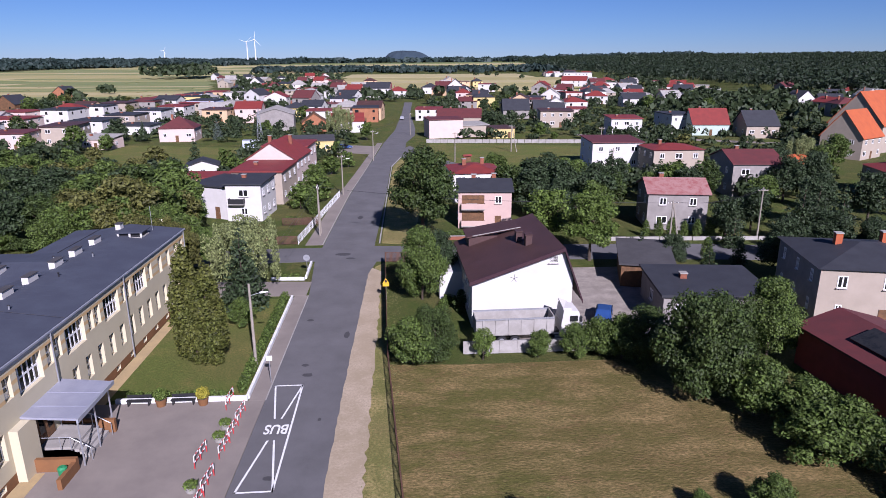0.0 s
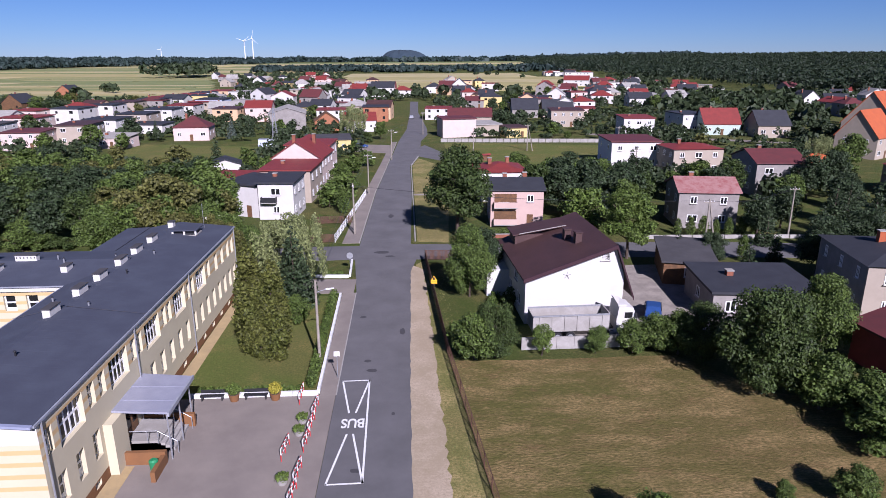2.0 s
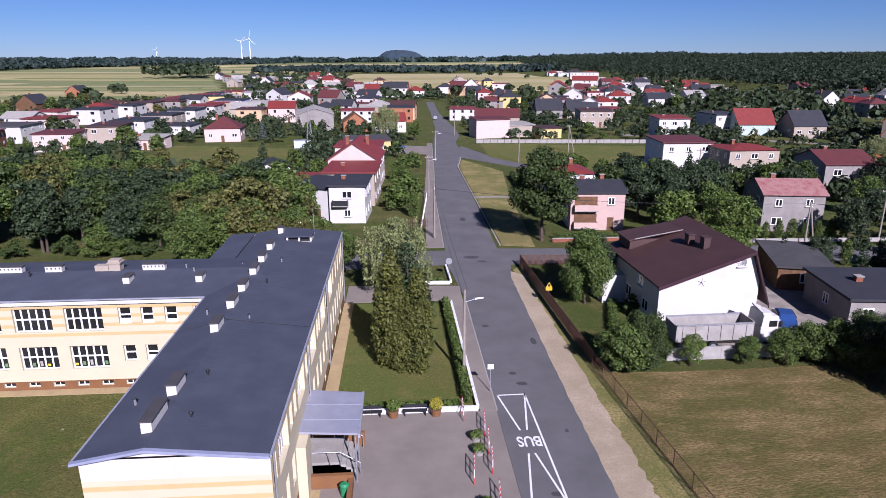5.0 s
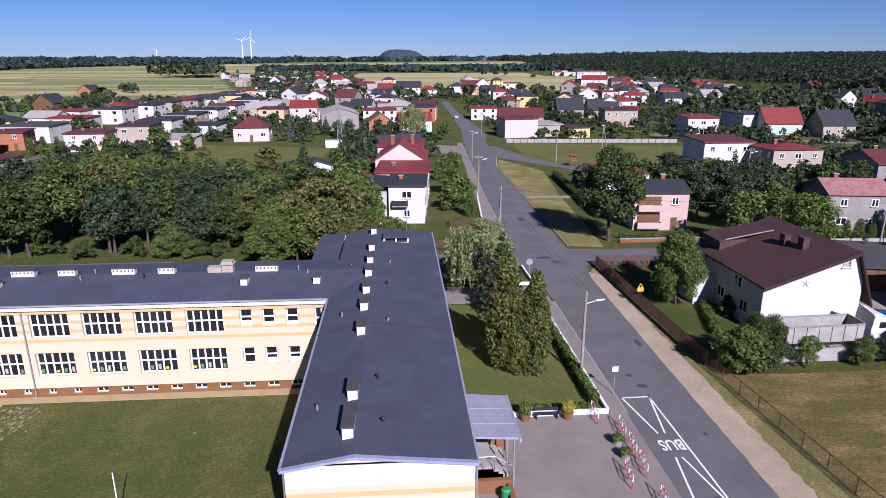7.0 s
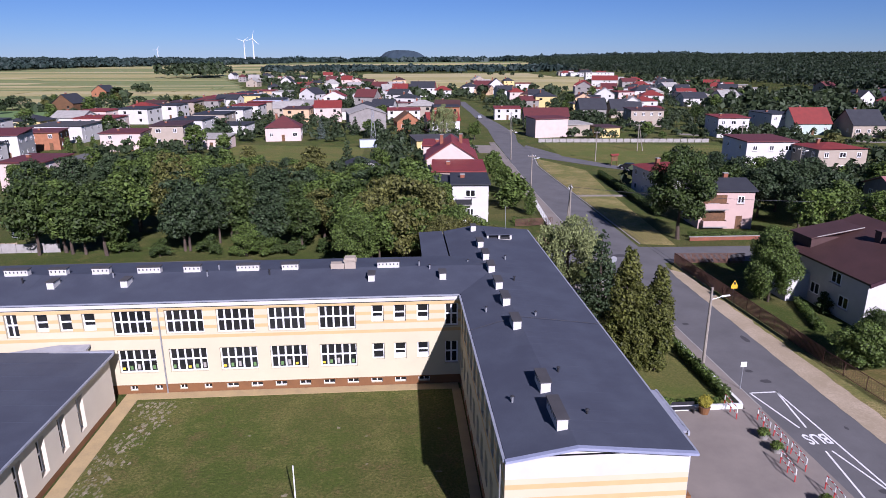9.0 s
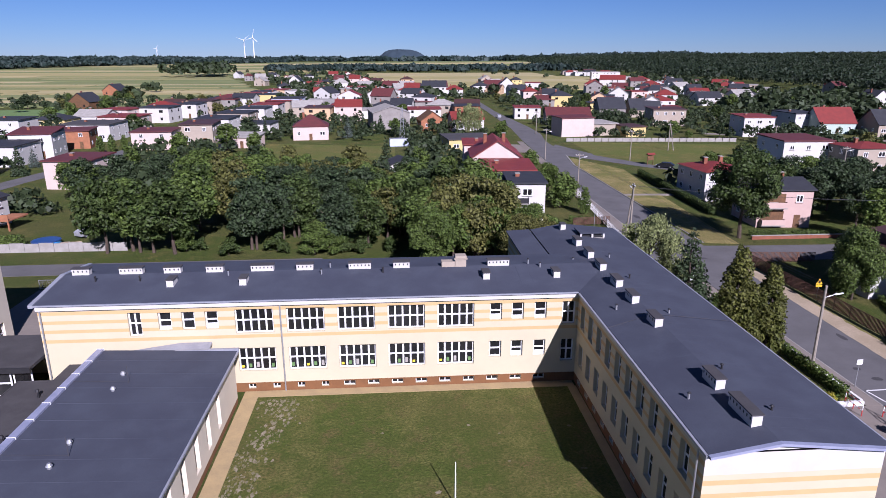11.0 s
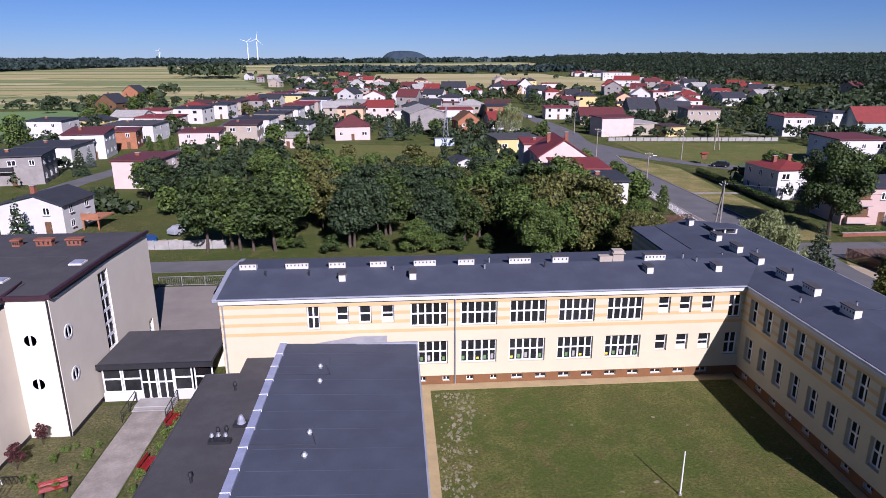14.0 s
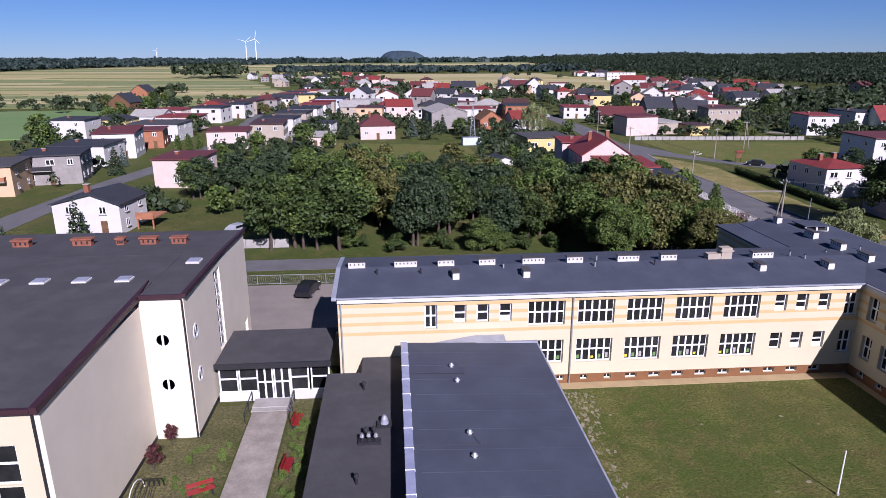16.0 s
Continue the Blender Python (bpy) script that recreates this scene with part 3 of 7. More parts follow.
# roofs: low gables
EAVE, RIDGE = 8.1, 8.8
roof = bmesh.new()
for pts in ([(-77.85, 53.1, EAVE), (-33.0, 53.1, EAVE), (-31.6, 58.4, RIDGE), (-77.85, 58.4, RIDGE)], [(-77.85, 58.4, RIDGE), (-31.6, 58.4, RIDGE), (-33.0, 63.2, EAVE + 0.1), (-77.85, 63.2, EAVE + 0.1)]):
    slab(roof, pts, -0.16, 0.0)
part("wing_roof", roof, FELT, school, "dark blue-grey roofing felt")
roof = bmesh.new()
for pts in ([(-35.05, 30.5, EAVE), (-31.6, 30.5, RIDGE - 0.1), (-31.6, 72.8, RIDGE - 0.1), (-35.05, 72.8, EAVE)], [(-31.6, 30.5, RIDGE - 0.1), (-25.75, 30.5, EAVE), (-25.75, 72.8, EAVE), (-31.6, 72.8, RIDGE - 0.1)], [(-37.75, 62.9, EAVE - 0.1), (-35.2, 62.9, EAVE + 0.01), (-35.2, 72.85, EAVE + 0.01), (-37.75, 72.85, EAVE - 0.1)]):
    slab(roof, pts, -0.15, 0.012)
part("east_roof", roof, FELT, school, "dark blue-grey roofing felt with lapped strips")
gable = bmesh.new()
slab(gable, [(-35, 31.0), (-25.8, 31.0), (-25.8, 31.24), (-35, 31.24)], 7.9, 7.96)
for pts in (((-35, 7.95), (-31.6, RIDGE - 0.27), (-25.8, 7.95)),):
    f = [gable.verts.new((x, 31.0, z)) for x, z in pts]
    b = [gable.verts.new((x, 31.24, z)) for x, z in pts]
    gable.faces.new(f), gable.faces.new(b[::-1])
    for i in range(3):
        gable.faces.new((f[i], b[i], b[(i + 1) % 3], f[(i + 1) % 3]))
part("gable", gable, WHITE, school)
# lapped felt strips, thin laps across the slope
for k in range(40):
    y = 31.9 + k * 1.02
    for xa, xb, za, zb in ((-35.0, -31.6, EAVE, RIDGE - 0.1), (-31.6, -25.8, RIDGE - 0.1, EAVE)):
        part("felt_lap", slabs(([(xa, y, za), (xb, y, zb), (xb, y + 0.09, zb), (xa, y + 0.09, za)], 0.0, 0.017)), FELT, school)
for k in range(42):
    x = -77.2 + k * 1.02
    part("felt_lap", slabs(([(x, 53.15, EAVE), (x + 0.09, 53.15, EAVE), (x + 0.09, 58.4, RIDGE), (x, 58.4, RIDGE)], 0.0, 0.006)), FELT, school)
# flashing and gutters
part("gutter", boxes((-77.9, -35.15, 52.96, 53.1, 8.0, 8.1)), FLASH, school, "zinc gutter")
part("fascia", boxes((-77.6, -35.1, 53.12, 53.34, 7.6, 7.93)), WHITE, school)
part("gutter", boxes((-25.74, -25.62, 30.6, 72.8, 7.95, 8.08)), FLASH, school, "zinc gutter")
part("gutter", boxes((-35.2, -35.06, 30.6, 52.9, 7.95, 8.08)), FLASH, school, "zinc gutter")
part("flashing", slabs(([(-78.0, 53.0, EAVE), (-77.65, 53.0, EAVE), (-77.65, 58.4, RIDGE), (-78.0, 58.4, RIDGE)], -0.2, 0.06), ([(-78.0, 58.4, RIDGE), (-77.65, 58.4, RIDGE), (-77.65, 63.3, EAVE + .1), (-78.0, 63.3, EAVE + .1)], -0.2, 0.06)), FLASH, school)
part("flashing", slabs(([(-35.1, 30.36, EAVE), (-31.6, 30.36, RIDGE - .1), (-31.6, 30.62, RIDGE - .1), (-35.1, 30.62, EAVE)], -0.1, 0.04), ([(-31.6, 30.36, RIDGE - .1), (-25.7, 30.36, EAVE), (-25.7, 30.62, EAVE), (-31.6, 30.62, RIDGE - .1)], -0.1, 0.04)), ZINC_BLUE, school)
for x, y in ((-59.1, 53.22), (-77.35, 53.22), (-35.15, 31.5)):
    part("downpipe", beams(((x, y, 0), (x, y, 7.95), 0.06)), STEEL, school)
for y in (31.3, 43.8, 56.1, 72.2):
    part("downpipe", beams(((-25.68, y, 0), (-25.68, y, 7.95), 0.06)), STEEL, school)


def vent_box(x, y, lx, ly, h, z):
    """A white roof ventilator with a felt lid and a row of small dark openings."""
    v = part("ventilator", boxes((-lx / 2, lx / 2, -ly / 2, ly / 2, -0.25, h)), WHITE, school, "white rendered ventilation box", pose(x, y, z))
    part("lid", boxes((-lx / 2 - 0.06, lx / 2 + 0.06, -ly / 2 - 0.06, ly / 2 + 0.06, h, h + 0.07)), FELT_GREY, v)
    n = max(2, int(max(lx, ly) / 0.3))
    for i in range(n):
        u = (i + 0.5) / n - 0.5
        d = boxes((u * lx - 0.05, u * lx + 0.05, -ly / 2 - 0.012, -ly / 2 + 0.03, h * 0.45, h * 0.75)) if lx > ly else boxes((-lx / 2 - 0.012, -lx / 2 + 0.03, u * ly - 0.05, u * ly + 0.05, h * 0.45, h * 0.75))
        part("vent_opening", d, DARK_METAL, v)


for x in (-76.3, -72.2, -68.8, -65.3, -61.3, -57.7, -53.0, -49.4, -40.9):
    vent_box(x, 58.5, 1.9 if x in (-72.2, -61.3, -53.0, -40.9) else 1.4, 0.55, 0.5, RIDGE)
for x in (-68.2, -62.4, -42.3, -36.3):
    vent_box(x, 56.2, 0.55, 1.1, 0.5, 8.5)
for y, l in ((33.2, 2.3), (36.6, 1.6), (45.2, 1.5), (49.6, 1.5), (53.2, 1.5), (57.4, 1.5), (61.0, 1.5), (65.0, 1.5), (70.8, 0.8)):
    vent_box(-32.0, y, 0.55, l, 0.55, RIDGE - 0.1)
part("chimney", boxes((-45.9, -44.75, 58.2, 58.9, 8.6, 9.25), (-44.7, -43.75, 58.2, 59.0, 8.6, 9.75), (-44.8, -43.65, 58.1, 59.1, 9.45, 9.55)), BEIGE, school, "stepped rendered chimney stack")
hatch = part("roof_hatch", boxes((-31.0, -28.3, 67.5, 69.8, 8.96, 9.06)), FELT, school, "low open roof structure with white posts")
part("kerb_wall", boxes((-30.9, -28.4, 67.6, 67.72, 8.2, 8.5), (-30.9, -30.78, 67.72, 69.7, 8.2, 8.5), (-28.52, -28.4, 67.72, 69.7, 8.2, 8.5)), CONCRETE, hatch)
part("cover", boxes((-30.7, -28.6, 67.9, 69.7, 8.2, 8.94)), DARK_METAL, hatch)
for x in (-30.85, -29.65, -28.45):
    part("hatch_post", boxes((x - 0.09, x + 0.09, 67.6, 67.75, 8.5, 8.96)), WHITE, hatch)
for x, y, z in ((-30.7, 38.2, 8.5), (-33.9, 35.5, 8.25), (-30.2, 47.0, 8.45), (-33.6, 48.4, 8.35), (-30.3, 33.6, 8.4), (-30.4, 54.6, 8.5), (-30.2, 60.5, 8.5), (-33.7, 60.2, 8.3), (-74.6, 57, 8.6), (-64.0, 57.6, 8.7), (-56.2, 57.4, 8.7), (-51.0, 57.4, 8.7), (-55.6, 58.9, 8.8), (-37.3, 57.8, 8.7), (-38.2, 58.6, 8.8), (-71.0, 56.9, 8.6)):
    v = part("vent_pipe", beams(((0, 0, -0.2), (0, 0, 0.42), 0.07)), STEEL if (x * 7) % 2 < 1 else DARK_METAL, school, m=pose(x, y, z))
    part("cap", beams(((0, 0, 0.42), (0, 0, 0.5), 0.13, 8, 0.04)), DARK_METAL, v)
part("lightning_wire", beams(((-35.2, 45.6, 8.16), (-31.6, 46.4, 8.8), 0.012), ((-31.6, 46.4, 8.8), (-25.7, 46.0, 8.2), 0.012)), FELT_GREY, school)
part("lightning_rod", beams(((-28.5, 70.9, 8.2), (-28.5, 70.9, 11.2), 0.025)), STEEL, school)

# entrance canopy on the street side
canopy = thing("entrance_canopy", "grey sheet-metal canopy on steel posts over the school entrance", "canopy")
part("roof_sheet", slabs(([(-26.2, 39.0, 0.15), (-22.0, 38.8, 0), (-22.0, 44.0, 0), (-26.2, 44.4, 0.15)], 3.75, 3.9)), CANOPY, canopy)
for k in range(2):
    y = 40.4 + k * 1.9
    part("seam", slabs(([(-25.8, y, 0.15), (-22.0, y, 0), (-22.0, y + 0.05, 0), (-25.8, y + 0.05, 0.15)], 3.88, 3.915)), CANOPY, canopy)
part("fascia", boxes((-22.08, -21.94, 38.7, 44.1, 3.62, 3.92)), FLASH, canopy)
for y in (39.2, 41.5, 43.7):
    part("post", beams(((-22.3, y, 0), (-22.3, y, 3.76), 0.06)), STEEL, canopy)
steps = thing("entrance_steps", "stone entrance steps and ramp with brown cheek walls", "steps")
for i in range(4):
    part("step", boxes((-25.8, -23.4 + 0.32 * i, 40.2, 43.2, 0.0, 0.9 - 0.2 * i)), CONCRETE, steps)
part("cheek_wall", boxes((-25.8, -22.0, 43.3, 43.6, 0, 1.1)), BROWN, steps)
part("cheek_wall", boxes((-25.8, -22.5, 38.6, 38.9, 0, 1.0), (-22.8, -22.5, 36.6, 38.6, 0, 0.8)), BROWN, steps)
for y in (39.9, 43.0):
    part("handrail", beams(((-25.6, y, 1.85), (-23.4, y, 1.85), 0.03), ((-23.4, y, 1.85), (-22.1, y, 1.0), 0.03), ((-25.6, y, 0.9), (-25.6, y, 1.85), 0.03), ((-24.1, y, 0.9), (-24.1, y, 1.85), 0.03), ((-23.4, y, 0.8), (-23.4, y, 1.85), 0.03), ((-22.1, y, 0), (-22.1, y, 1.0), 0.03)), STEEL, steps)
porch = thing("entrance_door", "varnished timber entrance door in a cream porch", "door")
part("porch_wall", boxes((-25.8, -25.2, 37.6, 39.6, 0.0, 3.8)), CREAM, porch)
for y in (40.4, 41.4):
    leaf = part("door_leaf", boxes((-25.79, -25.7, y, y + 0.95, 0.95, 3.1)), WOOD, porch)
    part("pane", boxes((-25.71, -25.69, y + 0.2, y + 0.75, 1.6, 2.9)), GLASS, leaf)

# ---- dining hall annex ----
annex = thing("annex", "single-storey flat-roofed annex with felt roof and white fins", "annex building")
AN = [GYM, GYM, BROWN, WHITE]
slots = [(46.5 - 2.6 * i - 8, 1.0, 0.9, 2.6) for i in range(15)]
wm = pose(-62.6, 8, 0, 0, 0, 90)
part("east_wall", facade_mesh(facade(43.6, -0.1, 4.3, [(x - w / 2, x + w / 2, z, z + h) for x, z, w, h in slots], [(-0.1, 0.45, 2)], 0.45), "east_wall", AN), None, annex, m=wm)
for x, z, w, h in slots:
    window(annex, wm @ pose(x, 0.38, z), w, h, 1, 2)
part("north_wall", boxes((-72.4, -63.05, 51.2, 51.6, -0.1, 4.3)), GYM, annex)
part("west_wall", boxes((-72.4, -72.0, 8, 51.2, -0.1, 4.6)), GYM, annex)
part("south_wall", boxes((-72.0, -63.05, 8, 8.4, -0.1, 4.3)), GYM, annex)
part("roof", slabs(([(-72.6, 7.8, 0.35), (-62.3, 7.8, 0), (-62.3, 51.8, 0), (-72.6, 51.8, 0.35)], 4.3, 4.46)), FELT, annex, "dark blue-grey roofing felt")
for k in range(21):
    y = 9 + k * 2.05
    part("felt_lap", slabs(([(-72.0, y, 0.35), (-62.4, y, 0), (-62.4, y + 0.1, 0), (-72.0, y + 0.1, 0.35)], 4.44, 4.468)), FELT, annex)
for k in range(22):
    y = 7.8 + 2 * k
    part("coping", boxes((-72.8, -72.3, y, y + 1.94, 4.6, 4.93)), ZINC_BLUE, annex)
    part("coping_joint", boxes((-72.82, -72.28, y + 1.94, y + 2.0, 4.6, 4.95)), PLASTIC, annex)
part("coping", boxes((-72.2, -62.2, 51.7, 51.95, 4.35, 4.62)), FLASH, annex)
part("gutter", boxes((-62.3, -62.18, 7.8, 51.7, 4.3, 4.45)), FLASH, annex)
for x, y in ((-69.3, 47.7), (-69.1, 45.5), (-69.0, 39.2), (-69.0, 36.9), (-69.0, 28.0)):
    c = part("roof_cowl", beams(((x, y, 4.5), (x, y, 4.85), 0.12, 8)), STEEL, annex)
    part("hood", beams(((x, y, 4.85), (x, y, 5.02), 0.2, 10, 0.08)), STEEL, c)
for y in (46.6, 38.0):
    part("lightning_wire", beams(((-72.2, y, 4.95), (-68.5, y, 4.75), 0.01), ((-68.5, y, 4.6), (-68.5, y, 6.0), 0.015)), FELT_GREY, annex)
part("wedge_roof", slabs(([(-71.5, 51.9, 0.1), (-64.6, 51.9, 0.0), (-64.6, 53.2, 0.2), (-67, 53.2, 0.2)], 4.2, 4.4)), FLASH, annex)
low = thing("low_block", "low flat-roofed kitchen block with dark felt roof and black cowls", "annex building")
part("wall", boxes((-78.0, -72.5, 8, 50.3, -0.1, 2.85), (-75.6, -72.5, 50.3, 53.1, -0.1, 2.85)), GYM, low)
part("roof", boxes((-78.25, -72.45, 7.8, 50.5, 2.85, 3.02), (-75.8, -72.45, 50.5, 53.2, 2.85, 3.02)), FELT_GREY, low)
part("roof_edge", boxes((-78.33, -78.25, 7.8, 50.6, 2.8, 3.06), (-78.25, -75.7, 50.5, 50.6, 2.8, 3.05)), FELT_GREY, low)
for d in ((-75.6, -74.2, 41.1, 41.6, 3.0, 3.2), (-74.5, -73.5, 42.9, 43.6, 3.0, 3.2)):
    part("cowl_base", boxes(d), DARK_METAL, low)
for i, (x, y) in enumerate(((-75.35, 41.3), (-74.95, 41.35), (-74.5, 41.3), (-75.15, 42.0), (-74.65, 42.1), (-75.5, 48.0), (-75.5, 37.4))):
    c = part("cowl", beams(((x, y, 3.0), (x, y, 3.5), 0.08, 8)), DARK_METAL, low)
    part("hood", beams(((x, y, 3.5), (x, y, 3.7), 0.15, 8, 0.09)), STEEL if i < 3 else DARK_METAL, c)
part("extractor", beams(((-74.0, 43.25, 3.2), (-74.0, 43.25, 3.55), 0.28, 10, 0.2), ((-74.0, 43.25, 3.55), (-74.0, 43.25, 3.75), 0.2, 10, 0.1)), CANOPY, low, "pale blue roof extractor")

# ---- glazed link ----
link_block = thing("glazed_link", "glazed entrance link with dark flat roof and white frames", "entrance")
part("roof", slabs(([(-86.95, 52.2), (-78.3, 52.2), (-78.3, 58.6), (-86.95, 58.6)], 3.1, 3.35)), FELT_GREY, link_block)
part("roof_fascia", boxes((-87.0, -78.2, 52.05, 52.2, 2.95, 3.38)), DARK_METAL, link_block)
part("back_wall", boxes((-86.9, -78.1, 58.0, 58.3, 0, 3.1)), GYM, link_block)
for d in ((-86.9, -83.9, 52.5, 52.7, 0, 0.75), (-81.5, -78.1, 52.5, 52.7, 0, 0.75)):
    part("parapet", boxes(d), WHITE, link_block)
for x, w in ((-86.1, 1.45), (-84.6, 1.45), (-80.7, 1.45), (-79.1, 1.45)):
    window(link_block, pose(x, 52.55, 0.76), w, 2.2, 1, 2, False)
for x in (-83.35, -82.05):
    window(link_block, pose(x, 52.55, 0.05), 1.25, 2.9, 2, 2, False)
part("steps", boxes((-84.2, -81.2, 51.2, 52.5, 0, 0.18), (-84.2, -81.2, 50.7, 51.2, 0, 0.1)), CONCRETE, link_block)
for x in (-84.3, -81.1):
    part("railing", beams(((x, 52.0, 1.1), (x, 49.2, 0.95), 0.035), ((x, 52.0, 0.1), (x, 52.0, 1.1), 0.035), ((x, 50.6, 0), (x, 50.6, 1.02), 0.035), ((x, 49.2, 0), (x, 49.2, 0.95), 0.035), ((x, 52, 0.6), (x, 49.2, 0.5), 0.025)), DARK_METAL, link_block)

# ---- sports hall ----
hall = thing("sports_hall", "tall pale-rendered sports hall with dark roof and maroon roof edge", "sports hall")


def ring_window(m, pane=GLASS):
    r, n = 0.42, 20
    bm = bmesh.new()
    outer = [(r * math.cos(6.2832 * i / n), r * math.sin(6.2832 * i / n)) for i in range(n)]
    for i in range(n):
        a, b = outer[i], outer[(i + 1) % n]
        s = 1.32
        q = [(a[0], -0.05, a[1]), (b[0], -0.05, b[1]), (b[0] * s, -0.05, b[1] * s), (a[0] * s, -0.05, a[1] * s)]
        f = [bm.verts.new(p) for p in q]
        g = [bm.verts.new((p[0], 0.05, p[2])) for p in q]
        bm.faces.new(f), bm.faces.new(g[::-1])
        for j in range(4):
            bm.faces.new((f[j], g[j], g[(j + 1) % 4], f[(j + 1) % 4]))
    box(bm, -0.07, 0.07, -0.04, 0.04, -r, r)
    w = part("round_window", bm, PLASTIC, hall, "round white-framed window", m)
    d = bmesh.new()
    d.faces.new([d.verts.new((x, -0.015, z)) for x, z in outer])
    bmesh.ops.solidify(d, geom=d.faces[:], thickness=0.02)
    part("pane", d, pane, w)


tw = pose(-87.1, 47.7, 0, 0, 0, 90)
part("tower_east_wall", facade_mesh(facade(17.8, -0.1, 10.3, [(7.25, 8.95, 3.2, 9.8), (15.6, 16.6, 0.1, 2.3)], [], 0.4), "tower_east_wall", [GYM]), None, hall, m=tw)
part("tower_south_wall", boxes((-90.0, -87.105, 47.7, 48.1, -0.1, 10.5)), GYM, hall)
part("tower_north_wall", boxes((-110, -87.11, 65.1, 65.48, -0.1, 10.28)), GYM, hall)
for zz in range(6):
    window(hall, tw @ pose(8.1, 0.12, 3.2 + 1.1 * zz), 1.68, 1.09, 2, 1, False)
window(hall, tw @ pose(16.1, 0.2, 0.1), 0.98, 2.18, 1, 2, False)
for z in (7.5, 4.2):
    ring_window(pose(-88.75, 47.7, z))
    ring_window(tw @ pose(1.7, 0, z - 0.1), GYM)
for plate in ([(-89.9, 47.5, 0.5), (-87.0, 47.5, 0.5), (-87.0, 57, 0.52), (-89.9, 57, 0.52)], [(-110, 57, 0.52), (-87.0, 57, 0.52), (-87.0, 65.6, 0.2), (-110, 65.6, 0.2)], [(-110, 50.5, 0.47), (-89.95, 50.5, 0.47), (-89.95, 57, 0.51), (-110, 57, 0.51)]):
    part("tower_roof", slabs((plate, 10.1, 10.22)), FELT_GREY, hall)
part("tower_roof_edge", slabs(([(-87.15, 47.45, 0.5), (-86.85, 47.45, 0.5), (-86.9, 57, 0.52), (-87.15, 57, 0.52)], 10.1, 10.36), ([(-87.15, 57, 0.52), (-86.9, 57, 0.52), (-86.9, 65.6, 0.2), (-87.15, 65.6, 0.2)], 10.1, 10.36), ([(-90, 47.45, 0.5), (-87.15, 47.45, 0.5), (-87.15, 47.6, 0.5), (-90, 47.6, 0.5)], 10.0, 10.3)), MAROON, hall)
part("hall_east_wall", boxes((-90.4, -90.0, 35, 47.7, -0.1, 9.9)), GYM, hall)
grid = [(7.2 + 2.9 * i, 1.1 + 2.3 * j, 2.7, 2.2) for i in range(-2, 4) for j in range(3)]
hs = pose(-110, 35, 0)
part("hall_south_wall", facade_mesh(facade(19.6, -0.1, 9.9, [(x, x + w, z, z + h) for x, z, w, h in grid], [], 0.4), "hall_south_wall", [CREAM]), None, hall, m=hs)
for x, z, w, h in grid:
    window(hall, hs @ pose(x + w / 2, 0.15, z), w, h, 2, 2, False)
part("hall_roof", slabs(([(-110, 34.7, 0.0), (-90.0, 34.7, 0.0), (-90.0, 50.5, 0.75), (-110, 50.5, 0.75)], 9.85, 9.98)), FELT_GREY, hall)
part("hall_roof_edge", slabs(([(-90.2, 34.6, 0.0), (-89.85, 34.6, 0.0), (-89.85, 47.45, 0.65), (-90.2, 50.5, 0.8)], 9.74, 10.1), ([(-110, 34.55, 0), (-90.2, 34.55, 0), (-90.2, 34.75, 0), (-110, 34.75, 0)], 9.76, 10.04)), MAROON, hall)
part("ridge_strip", boxes((-110, -89.95, 52.3, 52.45, 10.5, 10.7)), MAROON, hall)
for x in (-92.1, -95.0, -97.8, -100.6, -103.4):
    s = part("skylight", boxes((x - 0.5, x + 0.5, 50.6, 51.6, 10.5, 10.8)), WHITE, hall)
    part("dome", boxes((x - 0.42, x + 0.42, 50.68, 51.52, 10.8, 10.87)), CANOPY, s)
s = part("skylight", boxes((-88.9, -87.9, 54.4, 55.5, 10.55, 10.85)), WHITE, hall)
part("dome", boxes((-88.82, -87.98, 54.48, 55.42, 10.85, 10.92)), CANOPY, s)
for x, w in ((-91.3, 1.2), (-93.8, 1.3), (-96.1, .6), (-99.2, 1.5), (-104.1, 1.3), (-107.5, 1.2)):
    c = part("chimney", boxes((x - w / 2, x + w / 2, 60.6, 61.2, 10.3, 11.1)), BRICK, hall, "red brick chimney")
    part("cap", boxes((x - w / 2 - 0.1, x + w / 2 + 0.1, 60.5, 61.3, 11.1, 11.22)), BRICK, c)
    for i in range(3):
        part("flue_opening", boxes((x - w * 0.3 + w * 0.3 * i - 0.07, x - w * 0.3 + w * 0.3 * i + 0.07, 60.59, 60.65, 10.75, 11.0)), DARK_METAL, c)
part("downpipe", beams(((-87.2, 47.6, 0), (-87.2, 47.6, 10.4), 0.07)), DARK_METAL, hall)
part("downpipe", beams(((-90.3, 34.9, 0), (-90.3, 34.9, 9.8), 0.07)), DARK_METAL, hall)
part("plinth", boxes((-87.14, -87.06, 47.7, 65.5, 0, 0.3), (-90.04, -89.96, 35, 47.66, 0, 0.3)), DARK_METAL, hall)


